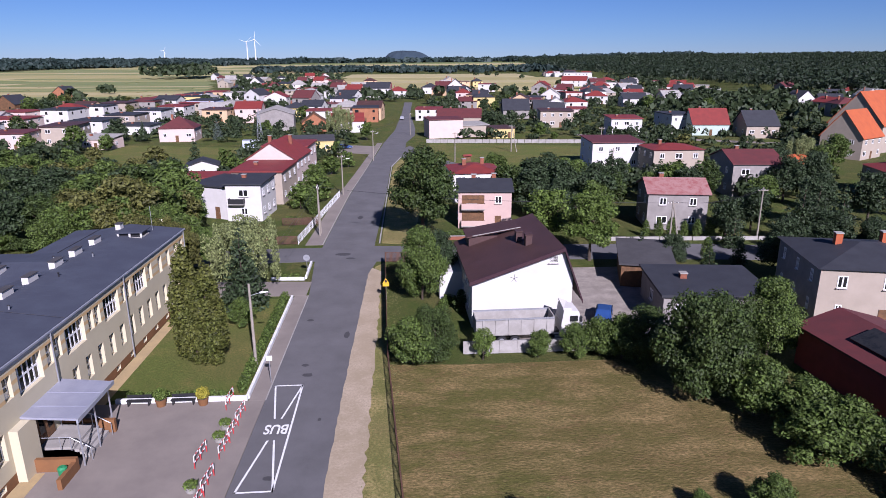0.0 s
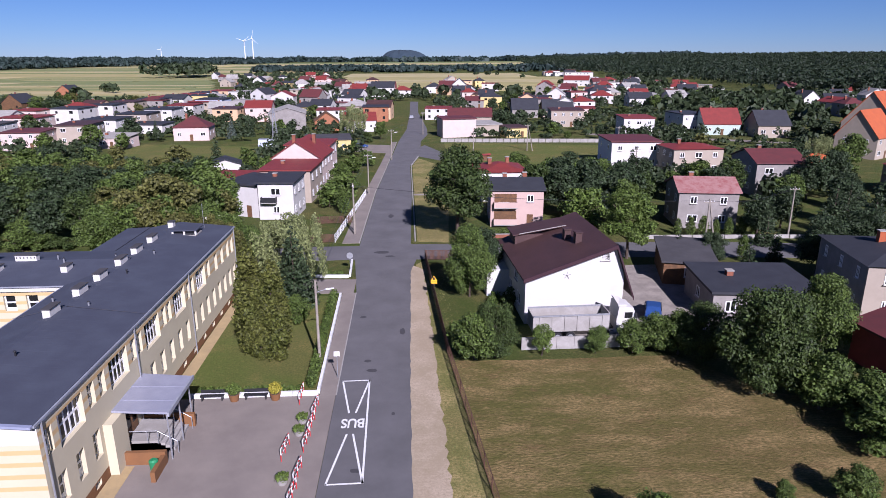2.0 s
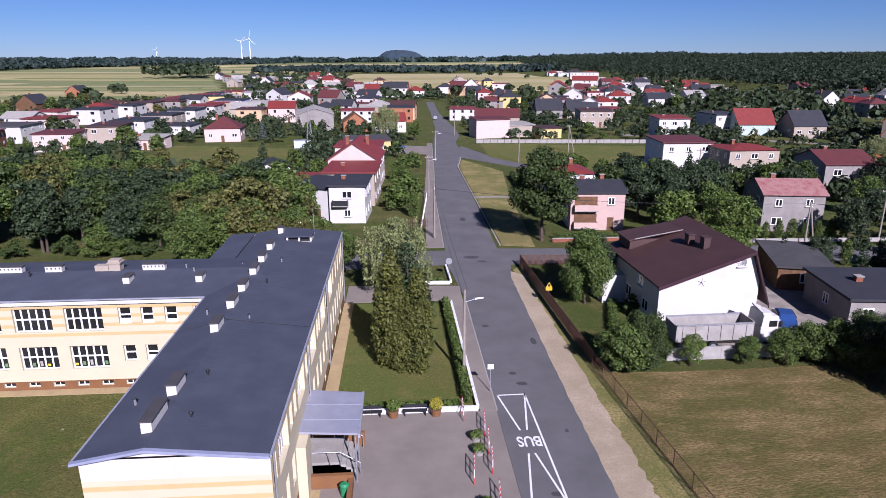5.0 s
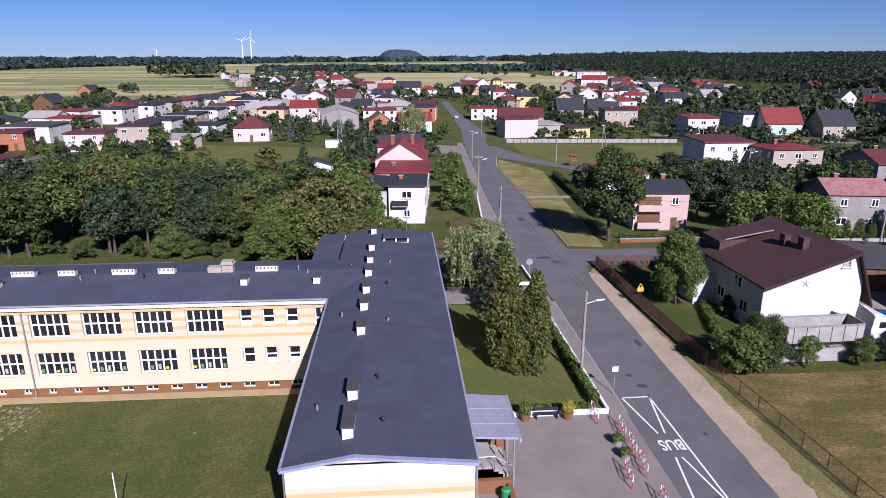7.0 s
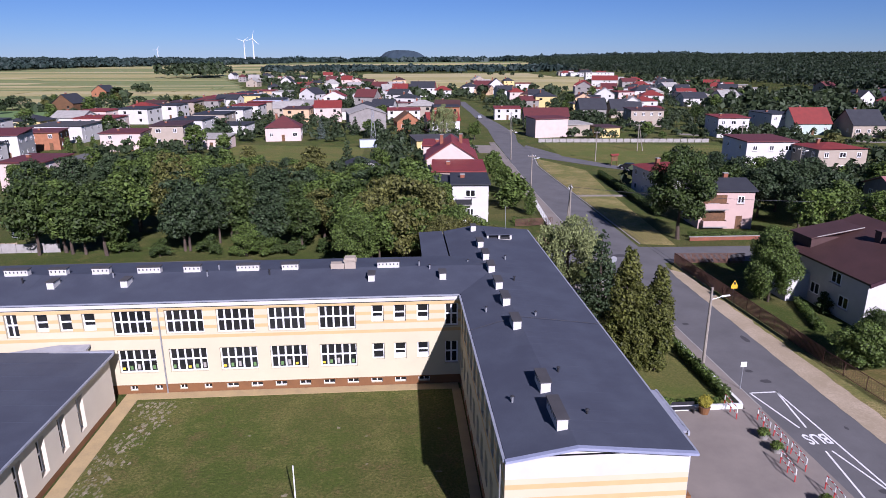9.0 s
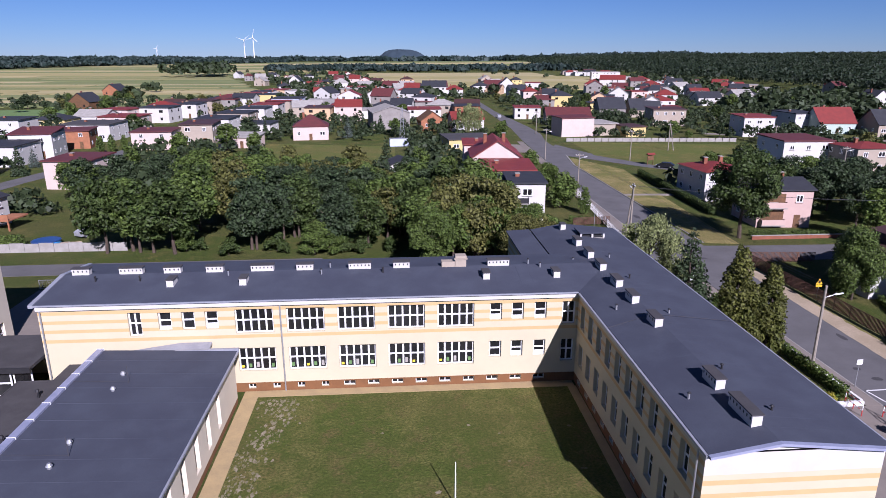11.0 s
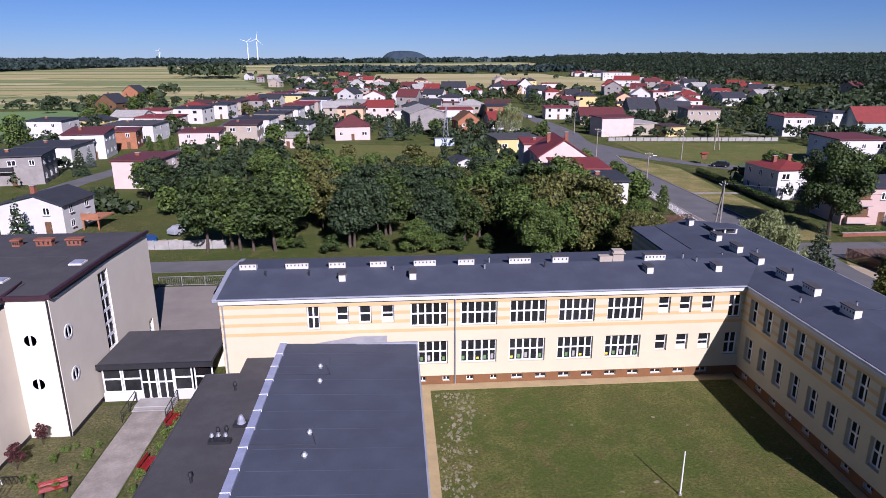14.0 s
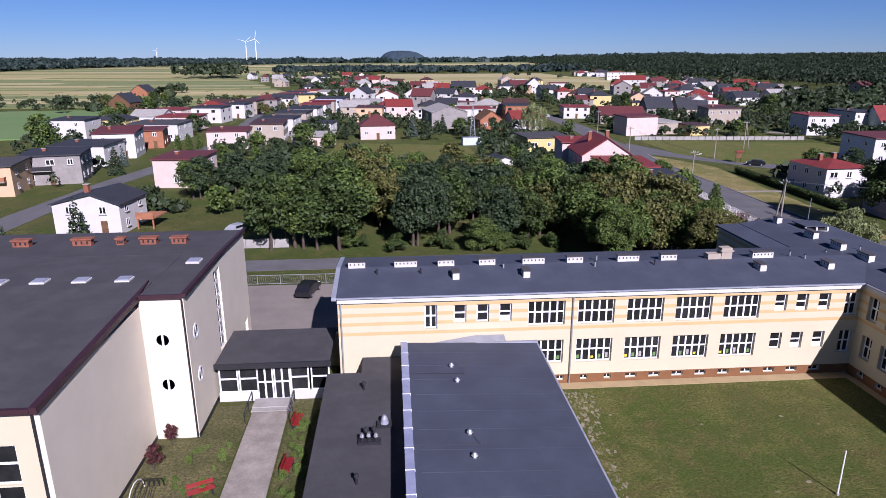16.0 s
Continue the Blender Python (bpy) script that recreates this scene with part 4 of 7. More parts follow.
# ---- grass tufts and dry swathes ----
def tufts(name, label, n, x0, x1, y0, y1, size, material, seed, inside):
    r = np.random.RandomState(seed)
    p = np.stack([r.uniform(x0, x1, n * 3), r.uniform(y0, y1, n * 3)], 1)
    p = p[[bool(inside(a, b)) for a, b in p]][:n]
    n = len(p)
    a = r.uniform(0, 3.1416, n)
    u = np.stack([np.cos(a), np.sin(a), np.zeros(n)], 1)
    s = size * r.uniform(0.5, 1.5, n)[:, None]
    o = np.column_stack([p, np.zeros(n)])
    lean = r.normal(size=(n, 3)) * 0.5
    lean[:, 2] = r.uniform(0.12, 0.4, n)
    tri = np.stack([o - u * s * 0.8, o + u * s * 0.8, o + lean * s], 1).reshape(-1, 3)
    me = bpy.data.meshes.new(name)
    me.from_pydata(tri.tolist(), [], np.arange(len(tri)).reshape(-1, 3).tolist())
    me.materials.append(material)
    return tagged(new(name, me), label, "grass", kind="stuff")


BLADE = mat("grass_blades", (0.10, 0.14, 0.036), 0.8, (0.17, 0.165, 0.06), 0.15, 0.9, 3, 0, 0.2, tint=0.3, leaf=True)
tufts("verge_weeds", "weeds along the sandy shoulder", 2600, -4.2, -1.0, 10, 80, 0.12, BLADE, 6, lambda x, y: x > -3.3 - 0.012 * max(0, y - 34) + 0.5 * noise.noise(Vector((x, y * 0.4, 2))))


# ---- houses ----
plots = []


def house(label, x, y, w, d, h, yaw=0, roof="flat", wall=WHITE, top=DARK_SHEET, floors=2, cols=3, side=2, rise=2.2, chimneys=1, side_wall=None, over=0.35, group="houses of the town", win=(1.1, 1.2), z=0.0, ridge=0.5, stack=BRICK):
    """A family house. (x, y): its front left corner; the front looks to -y of its own axes; h: the eaves' height; ridge: where a gable's ridge stands."""
    hs = thing("house", label, "house", pose(x, y, z, 0, 0, yaw), group)
    plots.append(((hs.matrix_basis @ Vector((w / 2, d / 2, 0))).xy, math.hypot(w, d) / 2))
    t = 0.3
    part("front_wall", boxes((0, w, 0, t, -0.3, h)), wall, hs)
    part("back_wall", boxes((0, w, d - t, d, -0.3, h)), wall, hs)
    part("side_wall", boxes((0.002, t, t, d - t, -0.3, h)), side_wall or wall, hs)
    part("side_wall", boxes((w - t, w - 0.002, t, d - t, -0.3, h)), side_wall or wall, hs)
    o = over
    if roof == "flat":
        part("roof", slabs(([(-o, -o, 0), (w + o, -o, 0), (w + o, d + o, 0.25), (-o, d + o, 0.25)], h - 0.02, h + 0.24)), top, hs)
    elif roof == "mono":
        part("roof", slabs(([(-o, -o, 0), (w + o, -o, 0), (w + o, d + o, rise), (-o, d + o, rise)], h, h + 0.2)), top, hs)
        part("gable", boxes((0.01, w - 0.01, d - 0.3, d - 0.01, h, h + rise * 0.93)), wall, hs)
    elif roof == "hip":
        bm = bmesh.new()
        e = [bm.verts.new(p) for p in ((-o, -o, h), (w + o, -o, h), (w + o, d + o, h), (-o, d + o, h))]
        k = min(w, d) / 2
        a, b = ((k, d / 2), (w - k, d / 2)) if w > d else ((w / 2, k), (w / 2, d - k))
        r0, r1 = bm.verts.new((a[0] - 0.01, a[1] - 0.01, h + rise)), bm.verts.new((b[0] + 0.01, b[1] + 0.01, h + rise))
        if w > d:
            fs = ((e[0], e[1], r1, r0), (e[1], e[2], r1), (e[2], e[3], r0, r1), (e[3], e[0], r0))
        else:
            fs = ((e[0], e[1], r0), (e[1], e[2], r1, r0), (e[2], e[3], r1), (e[3], e[0], r0, r1))
        for f in fs:
            bm.faces.new(f)
        bm.faces.new(e[::-1])
        part("roof", bm, top, hs)
    else:
        gx = roof == "gable_front"  # ridge runs from front to back, so that the gable looks to the front
        bm = bmesh.new()
        L, W = (d, w) if gx else (w, d)
        for (u0, z0), (u1, z1) in (((-o, -o * rise / (W * ridge)), (W * ridge, rise)), ((W * ridge, rise), (W + o, -o * rise / (W * (1 - ridge))))):
            q = [(u0, -o, z0), (u1, -o, z1), (u1, L + o, z1), (u0, L + o, z0)]
            slab(bm, [(p[0], p[1], p[2]) if gx else (p[1], p[0], p[2]) for p in q], h + 0.02, h + 0.2)
        part("roof", bm, top, hs)
        for l in (0, L - 0.25):
            gb = bmesh.new()
            f = [(0.01, l, h), (W - 0.01, l, h), (W * ridge, l, h + rise)]
            p0 = [gb.verts.new(p if gx else (p[1], p[0], p[2])) for p in f]
            p1 = [gb.verts.new((p[0], p[1] + 0.25, p[2]) if gx else (p[1] + 0.25, p[0], p[2])) for p in f]
            gb.faces.new(p0), gb.faces.new(p1[::-1])
            for i in range(3):
                gb.faces.new((p0[i], p1[i], p1[(i + 1) % 3], p0[(i + 1) % 3]))
            part("gable", gb, wall, hs)
    r = random.Random(int(x * 31 + y * 17))
    fh = h / floors
    for f in range(floors):
        zz = f * fh + fh * 0.36
        for i in range(cols):
            if f == 0 and i == cols // 2 and cols > 1 and r.random() < 0.6:
                dr = part("door", boxes((w * (i + 0.5) / cols - 0.5, w * (i + 0.5) / cols + 0.5, -0.05, 0.02, 0, 2.1)), WOOD, hs)
                if y < 160:
                    part("handle", boxes((w * (i + 0.5) / cols + 0.32, w * (i + 0.5) / cols + 0.4, -0.1, -0.05, 1.0, 1.1)), STEEL, dr)
                continue
            if r.random() < 0.12:
                continue
            window(hs, pose(w * (i + 0.5) / cols, -0.04, zz), win[0] * (1.5 if r.random() < 0.25 else 1), win[1], 2, 1, y < 160, y > 285)
        for i in range(side):
            window(hs, pose(w + 0.04, d * (i + 0.5) / side, zz, 0, 0, 90), win[0], win[1], 2, 1, y < 160, y > 285)
            window(hs, pose(-0.04, d * (i + 0.5) / side, zz, 0, 0, -90), win[0], win[1], 2, 1, y < 160, y > 285)
    for i in range(chimneys):
        cx, cy = w * (0.3 + 0.4 * i), d * (0.55 + 0.1 * i)
        ct = h + {"flat": 0.9, "mono": rise + 0.5}.get(roof, rise + 0.7)
        c = part("chimney", boxes((cx - 0.35, cx + 0.35, cy - 0.35, cy + 0.35, h, ct)), stack, hs)
        part("cap", boxes((cx - 0.43, cx + 0.43, cy - 0.43, cy + 0.43, ct, ct + 0.1)), CONCRETE, c)
    return hs


def balcony(hs, x, z, w, d=1.2, material=WOOD):
    b = part("balcony", boxes((x, x + w, -d, -0.02, z, z + 0.15)), CONCRETE, hs)
    part("balustrade", boxes((x, x + w, -d, -d + 0.06, z + 0.15, z + 1.05), (x, x + 0.06, -d + 0.06, -0.02, z + 0.15, z + 1.05), (x + w - 0.06, x + w, -d + 0.06, -0.02, z + 0.15, z + 1.05)), material, b)


# the white house with the long asymmetric roof
wh = thing("house", "white house with a long asymmetric brown sheet roof", "house", pose(6.3, 61.2, 0, 0, 0, 2), "houses of the town")
for y0, y1 in ((0, 0.3), (13.7, 14.0)):
    bm = bmesh.new()
    pts = [(0, -0.2), (10.4, -0.2), (10.4, 5.0), (9.3, 8.2), (0, 5.0)]
    f = [bm.verts.new((x, y0, z)) for x, z in pts]
    b = [bm.verts.new((x, y1, z)) for x, z in pts]
    bm.faces.new(f), bm.faces.new(b[::-1])
    for i in range(5):
        bm.faces.new((f[i], b[i], b[(i + 1) % 5], f[(i + 1) % 5]))
    part("gable_wall", bm, WHITE, wh)
part("side_wall", boxes((0.01, 0.3, 0.3, 13.7, -0.2, 5.0)), WHITE, wh)
part("side_wall", boxes((10.1, 10.39, 0.3, 13.7, -0.2, 5.0)), WHITE, wh)
part("roof", slabs(([(-0.35, -0.5, 4.88), (9.3, -0.5, 8.25), (9.3, 14.5, 8.25), (-0.35, 14.5, 4.88)], 0.0, 0.2), ([(9.3, -0.5, 8.25), (11.4, -0.5, 2.6), (11.4, 14.5, 2.6), (9.3, 14.5, 8.25)], 0.0, 0.2)), BROWN_SHEET, wh)
part("barge_board", slabs(([(-0.35, -0.62, 4.68), (9.3, -0.62, 8.05), (9.3, -0.5, 8.05), (-0.35, -0.5, 4.68)], 0.0, 0.42), ([(9.3, -0.62, 8.05), (11.4, -0.62, 2.4), (11.4, -0.5, 2.4), (9.3, -0.5, 8.05)], 0.0, 0.42)), MAROON, wh)
for x, y in ((6.0, 6.6), (6.6, 4.4)):
    zz = 5.0 + 3.5 * (x + 0.8) / 10.1
    c = part("chimney", boxes((x - 0.35, x + 0.35, y - 0.45, y + 0.45, zz - 0.6, zz + 1.0)), BROWN_SHEET, wh)
    part("cap", boxes((x - 0.42, x + 0.42, y - 0.52, y + 0.52, zz + 1.0, zz + 1.1)), BROWN_SHEET, c)
dormer = part("dormer", slabs(([(1.0, 10.6, 0), (6.2, 10.6, 0), (6.2, 13.9, 0), (1.0, 13.9, 0)], 5.0, 6.75)), BROWN_SHEET, wh)
part("dormer_roof", slabs(([(0.7, 10.3, -0.1), (7.0, 10.3, 0.95), (7.0, 14.2, 0.95), (0.7, 14.2, -0.1)], 6.75, 6.87)), BROWN_SHEET, dormer)
part("verge_strip", slabs(([(1.4, 10.24, 0.02), (7.0, 10.24, 0.95), (7.0, 10.34, 0.95), (1.4, 10.34, 0.02)], 6.85, 6.92)), CONCRETE, dormer, "pale flashing strip")
window(wh, pose(8.3, -0.03, 6.7), 1.0, 0.8, 1)
for y, zz in ((3.0, 1.2), (7.5, 1.2), (4.5, 3.4)):
    window(wh, pose(-0.03, y, zz, 0, 0, -90), 1.5, 1.3, 2)
part("porch", boxes((-2.6, -0.02, 8.5, 12.5, 0, 3.2)), WHITE, wh)
part("star_ornament", beams(*[((4.3, -0.04, 5.2), (4.3 + 0.42 * math.cos(a), -0.04, 5.2 + 0.42 * math.sin(a)), 0.018, 4) for a in (0.3, 1.5, 2.8, 4.0, 5.3)]), DARK_METAL, wh)

pk = house("pink house with recessed brown balconies and a dark roof", 8.0, 101.6, 8.6, 9, 6.1, -4, "gable_side", PINK, DARK_SHEET, 2, 2, 2, 1.2, 2, ridge=0.5)
for zz in (0.6, 3.4):
    # no recess is cut: a dark panel on the wall imitates its shade
    part("loggia", boxes((0.6, 4.2, -0.06, 0.02, zz, zz + 2.1)), WOOD, pk, "flat brown panel in place of the loggia's shaded recess")
    balcony(pk, 0.5, zz - 0.2, 3.8, 0.9, PINK)
house("white house with a red sheet roof", 8.5, 121, 9.5, 11, 5.6, 3, "hip", WHITE, RED_SHEET, 2, 3, 3, 1.2, 2)
house("grey house with a rust-streaked red roof", 38.2, 98.8, 9.3, 9, 6.0, -9, "gable_side", GREY_RENDER, FADED_SHEET, 2, 2, 2, 1.7, 1, ridge=0.45)
# side walls darker and greyer than the beige front
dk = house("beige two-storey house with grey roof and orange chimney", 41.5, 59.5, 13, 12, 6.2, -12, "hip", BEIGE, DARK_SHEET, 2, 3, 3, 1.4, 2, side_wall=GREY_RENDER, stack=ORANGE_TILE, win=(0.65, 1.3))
gar = house("low garage building with a dark felt roof", 26.0, 60.5, 11, 9, 3.2, -6, "flat", GREY_RENDER, DARK_SHEET, 1, 3, 1, 0.5, 1)
house("low dark brown timber shed with a felt roof", 25.5, 72.5, 6, 9, 2.8, -15, "mono", WOOD, FELT_GREY, 1, 1, 0, 0.6, 0)
red = house("low red rendered outbuilding with a maroon roof", 36.0, 40.0, 8, 11.5, 3.6, 6, "gable_front", RED_WALL, MAROON_SHEET, 1, 1, 0, 1.2, 0)
part("solar_panel", slabs(([(1.0, 2.0, 0.35), (3.2, 2.0, 1.1), (3.2, 7.0, 1.1), (1.0, 7.0, 0.35)], 3.9, 4.0)), GLASS, red)
# bluish side walls: the white house's shaded side put into the colour
fl = house("white flat-roofed house with a tall side annex", 45.5, 157, 12.5, 13, 6.6, -2, "flat", WHITE, MAROON_SHEET, 2, 3, 2, 0.5, 0, side_wall=BLUEISH)
part("annex_wall", boxes((12.5, 17.5, 0.5, 9, 0, 4.4)), WHITE, fl)
# beige front, side walls in a darker grey
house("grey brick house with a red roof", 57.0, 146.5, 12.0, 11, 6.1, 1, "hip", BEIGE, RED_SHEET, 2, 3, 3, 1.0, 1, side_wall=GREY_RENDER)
house("grey block house with a maroon roof", 63.5, 121.8, 9.8, 12, 6.7, -4, "gable_side", GREY_RENDER, MAROON_SHEET, 2, 2, 2, 2.0, 1)
house("white cubic house with a red flat roof", 70.0, 221, 10.5, 12, 6.6, -5, "flat", WHITE, RED_SHEET, 2, 3, 2, 0.6, 1)
house("mint green house with a steep red roof", 101.5, 227, 13.0, 12, 4.0, -5, "gable_side", MINT, RED_SHEET, 1, 3, 2, 5.0, 1)
house("white house with a dark flat roof", 96.5, 234, 10.0, 13, 6.6, 8, "flat", WHITE, DARK_SHEET, 2, 3, 2, 0.6, 1)
house("beige house with a steep anthracite roof", 116, 217, 11, 12, 4.3, -5, "gable_side", BEIGE, DARK_SHEET, 1, 3, 2, 4.6, 1)
house("church hall with a tall orange tiled roof", 121, 166, 12, 11, 6.0, 32, "gable_side", BEIGE, ORANGE_TILE, 2, 3, 2, 6.8, 0)
house("church nave with a tall orange tiled roof", 135, 178, 22, 15, 8.0, 32, "gable_side", BEIGE, ORANGE_TILE, 1, 3, 3, 9, 0, win=(1.3, 2.6))
house("low carport with an orange tiled roof", 88, 146, 9, 7, 2.6, -10, "hip", GREY_RENDER, ORANGE_TILE, 1, 2, 1, 2.0, 0)
house("beige house with a red roof", 92, 118, 12, 10, 5.4, -12, "hip", BEIGE, RED_SHEET, 2, 3, 2, 1.6, 1)
house("pink cubic workshop with a maroon roof edge", 7.4, 225, 12.0, 9, 6.3, 10, "flat", PALE_PINK, MAROON_SHEET, 2, 0, 0, 0.5, 0)
house("low beige concrete outbuilding with flat roof", 19.3, 228, 9.5, 12, 4.0, 11, "flat", BEIGE, CONCRETE, 1, 0, 0, 0.4, 0)
house("small yellow house with a dark flat roof", 29.6, 223.5, 7.8, 8, 3.3, 13, "flat", YELLOW, BROWN_SHEET, 1, 2, 2, 0.3, 0)
house("grey two-storey house with brown roof", 53, 259, 13, 12, 6.4, -5, "flat", BEIGE, BROWN_SHEET, 2, 4, 2, 0.5, 1)
house("grey house with dark gable roof", 44, 300, 12, 12, 4.0, -4, "gable_side", GREY_RENDER, DARK_SHEET, 1, 3, 2, 4.5, 1)
house("long beige house with dark gable roof", 58, 298, 14, 11, 3.6, -4, "gable_side", BEIGE, DARK_SHEET, 1, 3, 2, 4.5, 1)

# houses along the main road, west side
l1 = house("white house with a dark mono-pitch roof and balcony", -38.4, 113.5, 7.8, 9, 5.6, -26, "flat", WHITE, DARK_SHEET, 2, 2, 2, 1.0, 0)
l1b = house("white house wing with small balcony and dark roof", -31.0, 109.0, 6.0, 9, 6.3, -4, "flat", WHITE, DARK_SHEET, 2, 1, 3, 1.0, 1)
balcony(l1b, 0.6, 3.0, 2.6, 1.0, DARK_METAL)
house("beige house with a flat red roof", -33.5, 122.5, 9.6, 12, 6.2, -4, "flat", BEIGE, RED_SHEET, 2, 2, 3, 0.6, 1)
house("tall cream house with a red gable roof", -34.0, 137.0, 10.4, 14, 6.4, -4, "gable_front", PALE_PINK, RED_SHEET, 2, 2, 4, 3.4, 2)
house("cream house extension with a red roof", -34.0, 153, 10.4, 10, 7.0, -4, "flat", PALE_PINK, RED_SHEET, 2, 2, 3, 0.8, 1)
house("low garage with a red sheet roof", -48.5, 137, 13, 6, 2.6, -4, "flat", PEACH, RED_SHEET, 1, 3, 1, 0.4, 0)
house("small white shed with a dark roof", -51, 150, 7, 6, 3.0, 14, "gable_front", WHITE, DARK_SHEET, 1, 1, 1, 1.2, 0)
house("yellow shop with a dark flat roof", -34.5, 189, 13, 12, 3.8, 8, "flat", YELLOW, FELT_GREY, 1, 3, 2, 0.5, 0)
house("unfinished orange brick house with a timber gable", -40, 250, 9, 10, 3.6, 8, "gable_front", ORANGE_WALL, WOOD, 1, 2, 2, 3.2, 0)
house("white house with a long red roof", -28.5, 246, 12, 10, 4.2, 6, "gable_side", WHITE, RED_SHEET, 1, 3, 2, 2.6, 1)
house("tall grey concrete storehouse", -58, 254, 14, 20, 6.2, 8, "gable_front", GREY_RENDER, CONCRETE, 2, 0, 0, 2.2, 0)
house("white house with a red flat roof", -44, 287, 14, 11, 5.0, 0, "flat", WHITE, RED_SHEET, 2, 4, 2, 0.5, 1)
house("brown brick cubic house with flat roof", -24, 287, 11, 10, 6.2, 0, "flat", ORANGE_WALL, DARK_SHEET, 2, 3, 2, 0.5, 0)
house("pale house with a maroon hipped roof and lean-to", -83.5, 222.5, 11.5, 11, 4.4, 5, "hip", PALE_PINK, MAROON_SHEET, 1, 3, 2, 3.6, 1)
house("low cream bungalow with a grey roof", -103.5, 205.5, 11.8, 8, 3.1, -8, "mono", PALE_PINK, CONCRETE, 1, 4, 1, 0.8, 1)
house("long low white bungalow with a dark flat roof", -108.5, 247, 13.5, 10, 3.2, -8, "flat", WHITE, DARK_SHEET, 1, 4, 2, 0.4, 1)

# the western street: white and coloured twin houses
a1 = house("white house with a low dark gable roof", -124.6, 105.8, 10.2, 8.8, 4.6, -5, "gable_front", WHITE, DARK_SHEET, 2, 2, 2, 1.5, 1, ridge=0.6)
part("deck", boxes((11.0, 13.8, 3, 8, 1.6, 1.8), (11.1, 11.3, 3.1, 3.3, 0, 1.6), (13.5, 13.7, 3.1, 3.3, 0, 1.6), (11.0, 13.8, 3.0, 3.08, 1.8, 2.7)), ORANGE_WALL, a1, "orange timber deck")
house("tall white-pink cube with a maroon roof", -122.4, 142.6, 9.4, 11, 5.8, -5, "flat", PALE_PINK, MAROON_SHEET, 2, 1, 2, 0.5, 1)
a3 = house("peach house with brown balconies and a dark roof", -158, 134, 11.5, 11, 5.8, 10, "flat", PEACH, FELT_GREY, 2, 2, 2, 0.5, 1)
balcony(a3, 4.5, 2.9, 6.0, 1.2, ORANGE_WALL)
a4 = house("grey and white house with dark roof and balconies", -151, 147, 11.5, 11, 6.1, 12, "flat", GREY_RENDER, DARK_SHEET, 2, 3, 3, 0.6, 1)
balcony(a4, 1, 3.0, 5, 1.3, DARK_METAL)
house("long white house with flat dark roof", -158, 173, 13.5, 12, 5.0, -2, "flat", WHITE, DARK_SHEET, 2, 3, 2, 0.5, 1)
house("white house with a dark sloping roof", -152.5, 185, 10.5, 11, 6.6, 8, "mono", WHITE, MAROON_SHEET, 2, 2, 3, 1.0, 1)
house("orange brick house with a maroon roof", -151, 205.5, 9.5, 10, 5.2, 10, "flat", ORANGE_WALL, MAROON_SHEET, 2, 2, 2, 0.5, 1)
house("pale grey house with a dark flat roof", -158.5, 225, 16, 13, 5.4, -4, "flat", WHITE, FELT_GREY, 2, 3, 3, 0.5, 1)
house("cream cube with a maroon roof and porch", -127.6, 202.2, 11.5, 11, 5.2, 3, "flat", PALE_PINK, MAROON_SHEET, 2, 2, 2, 0.5, 1)
house("tan brick house with a brown roof", -117.0, 213, 10, 14, 6.2, 3, "flat", BEIGE, BROWN_SHEET, 2, 2, 4, 0.5, 1)
house("white twin house with a red roof", -161, 258, 15, 12, 5.0, -6, "flat", PALE_PINK, RED_SHEET, 2, 3, 2, 0.5, 1)
for i, (w_, r_) in enumerate(((WHITE, DARK_SHEET), (WHITE, DARK_SHEET), (BEIGE, BROWN_SHEET), (WHITE, DARK_SHEET), (PALE_PINK, RED_SHEET), (WHITE, RED_SHEET), (BLUEISH, DARK_SHEET), (PEACH, RED_SHEET))):
    house("%s twin house with a flat roof" % ("white", "white", "tan", "white", "pale pink", "white", "pale blue", "peach")[i], -157 + 3 * i + (i % 2) * 2, 288 + 22 * i, 13, 12, 6.2, -8, "flat", w_, r_, 2, 2, 2, 0.5, 1, group="row of twin houses")
for i, (w_, r_) in enumerate(((WHITE, DARK_SHEET), (BEIGE, DARK_SHEET), (WHITE, DARK_SHEET), (WHITE, RED_SHEET), (BEIGE, RED_SHEET))):
    house("%s twin house with a flat roof" % ("white", "tan", "white", "white", "tan")[i], -119 + 1.5 * i, 236 + 24 * i, 12, 12, 6.0, -6, "flat", w_, r_, 2, 2, 2, 0.5, 1, group="row of twin houses")
house("brown timber and brick house with a dark gable roof", -222, 366, 12, 12, 4.0, -12, "gable_front", WOOD, DARK_SHEET, 1, 2, 1, 4.5, 1)
house("unfinished brick house with a dark gable roof", -260, 498, 13, 12, 3.6, -14, "gable_front", ORANGE_WALL, DARK_SHEET, 1, 2, 1, 4.5, 1)
house("pale blue cubic house with flat roof", -111, 337, 14, 13, 6.8, -6, "flat", BLUEISH, DARK_SHEET, 2, 3, 2, 0.5, 0)
house("white house with a sloped parapet", -94, 333, 15, 12, 5.0, -6, "mono", WHITE, CONCRETE, 1, 2, 2, 1.2, 0)
house("mint green house with flat roof", -86, 318, 11, 12, 5.0, -4, "flat", MINT, CONCRETE, 2, 2, 2, 0.5, 0)
house("white house with a red roof", 3.5, 294, 11.5, 12, 4.9, -6, "flat", WHITE, RED_SHEET, 2, 3, 2, 0.6, 1)
house("long beige house with maroon roof", 12, 268, 18, 12, 3.6, -6, "gable_side", BEIGE, MAROON_SHEET, 1, 3, 2, 3.0, 1)

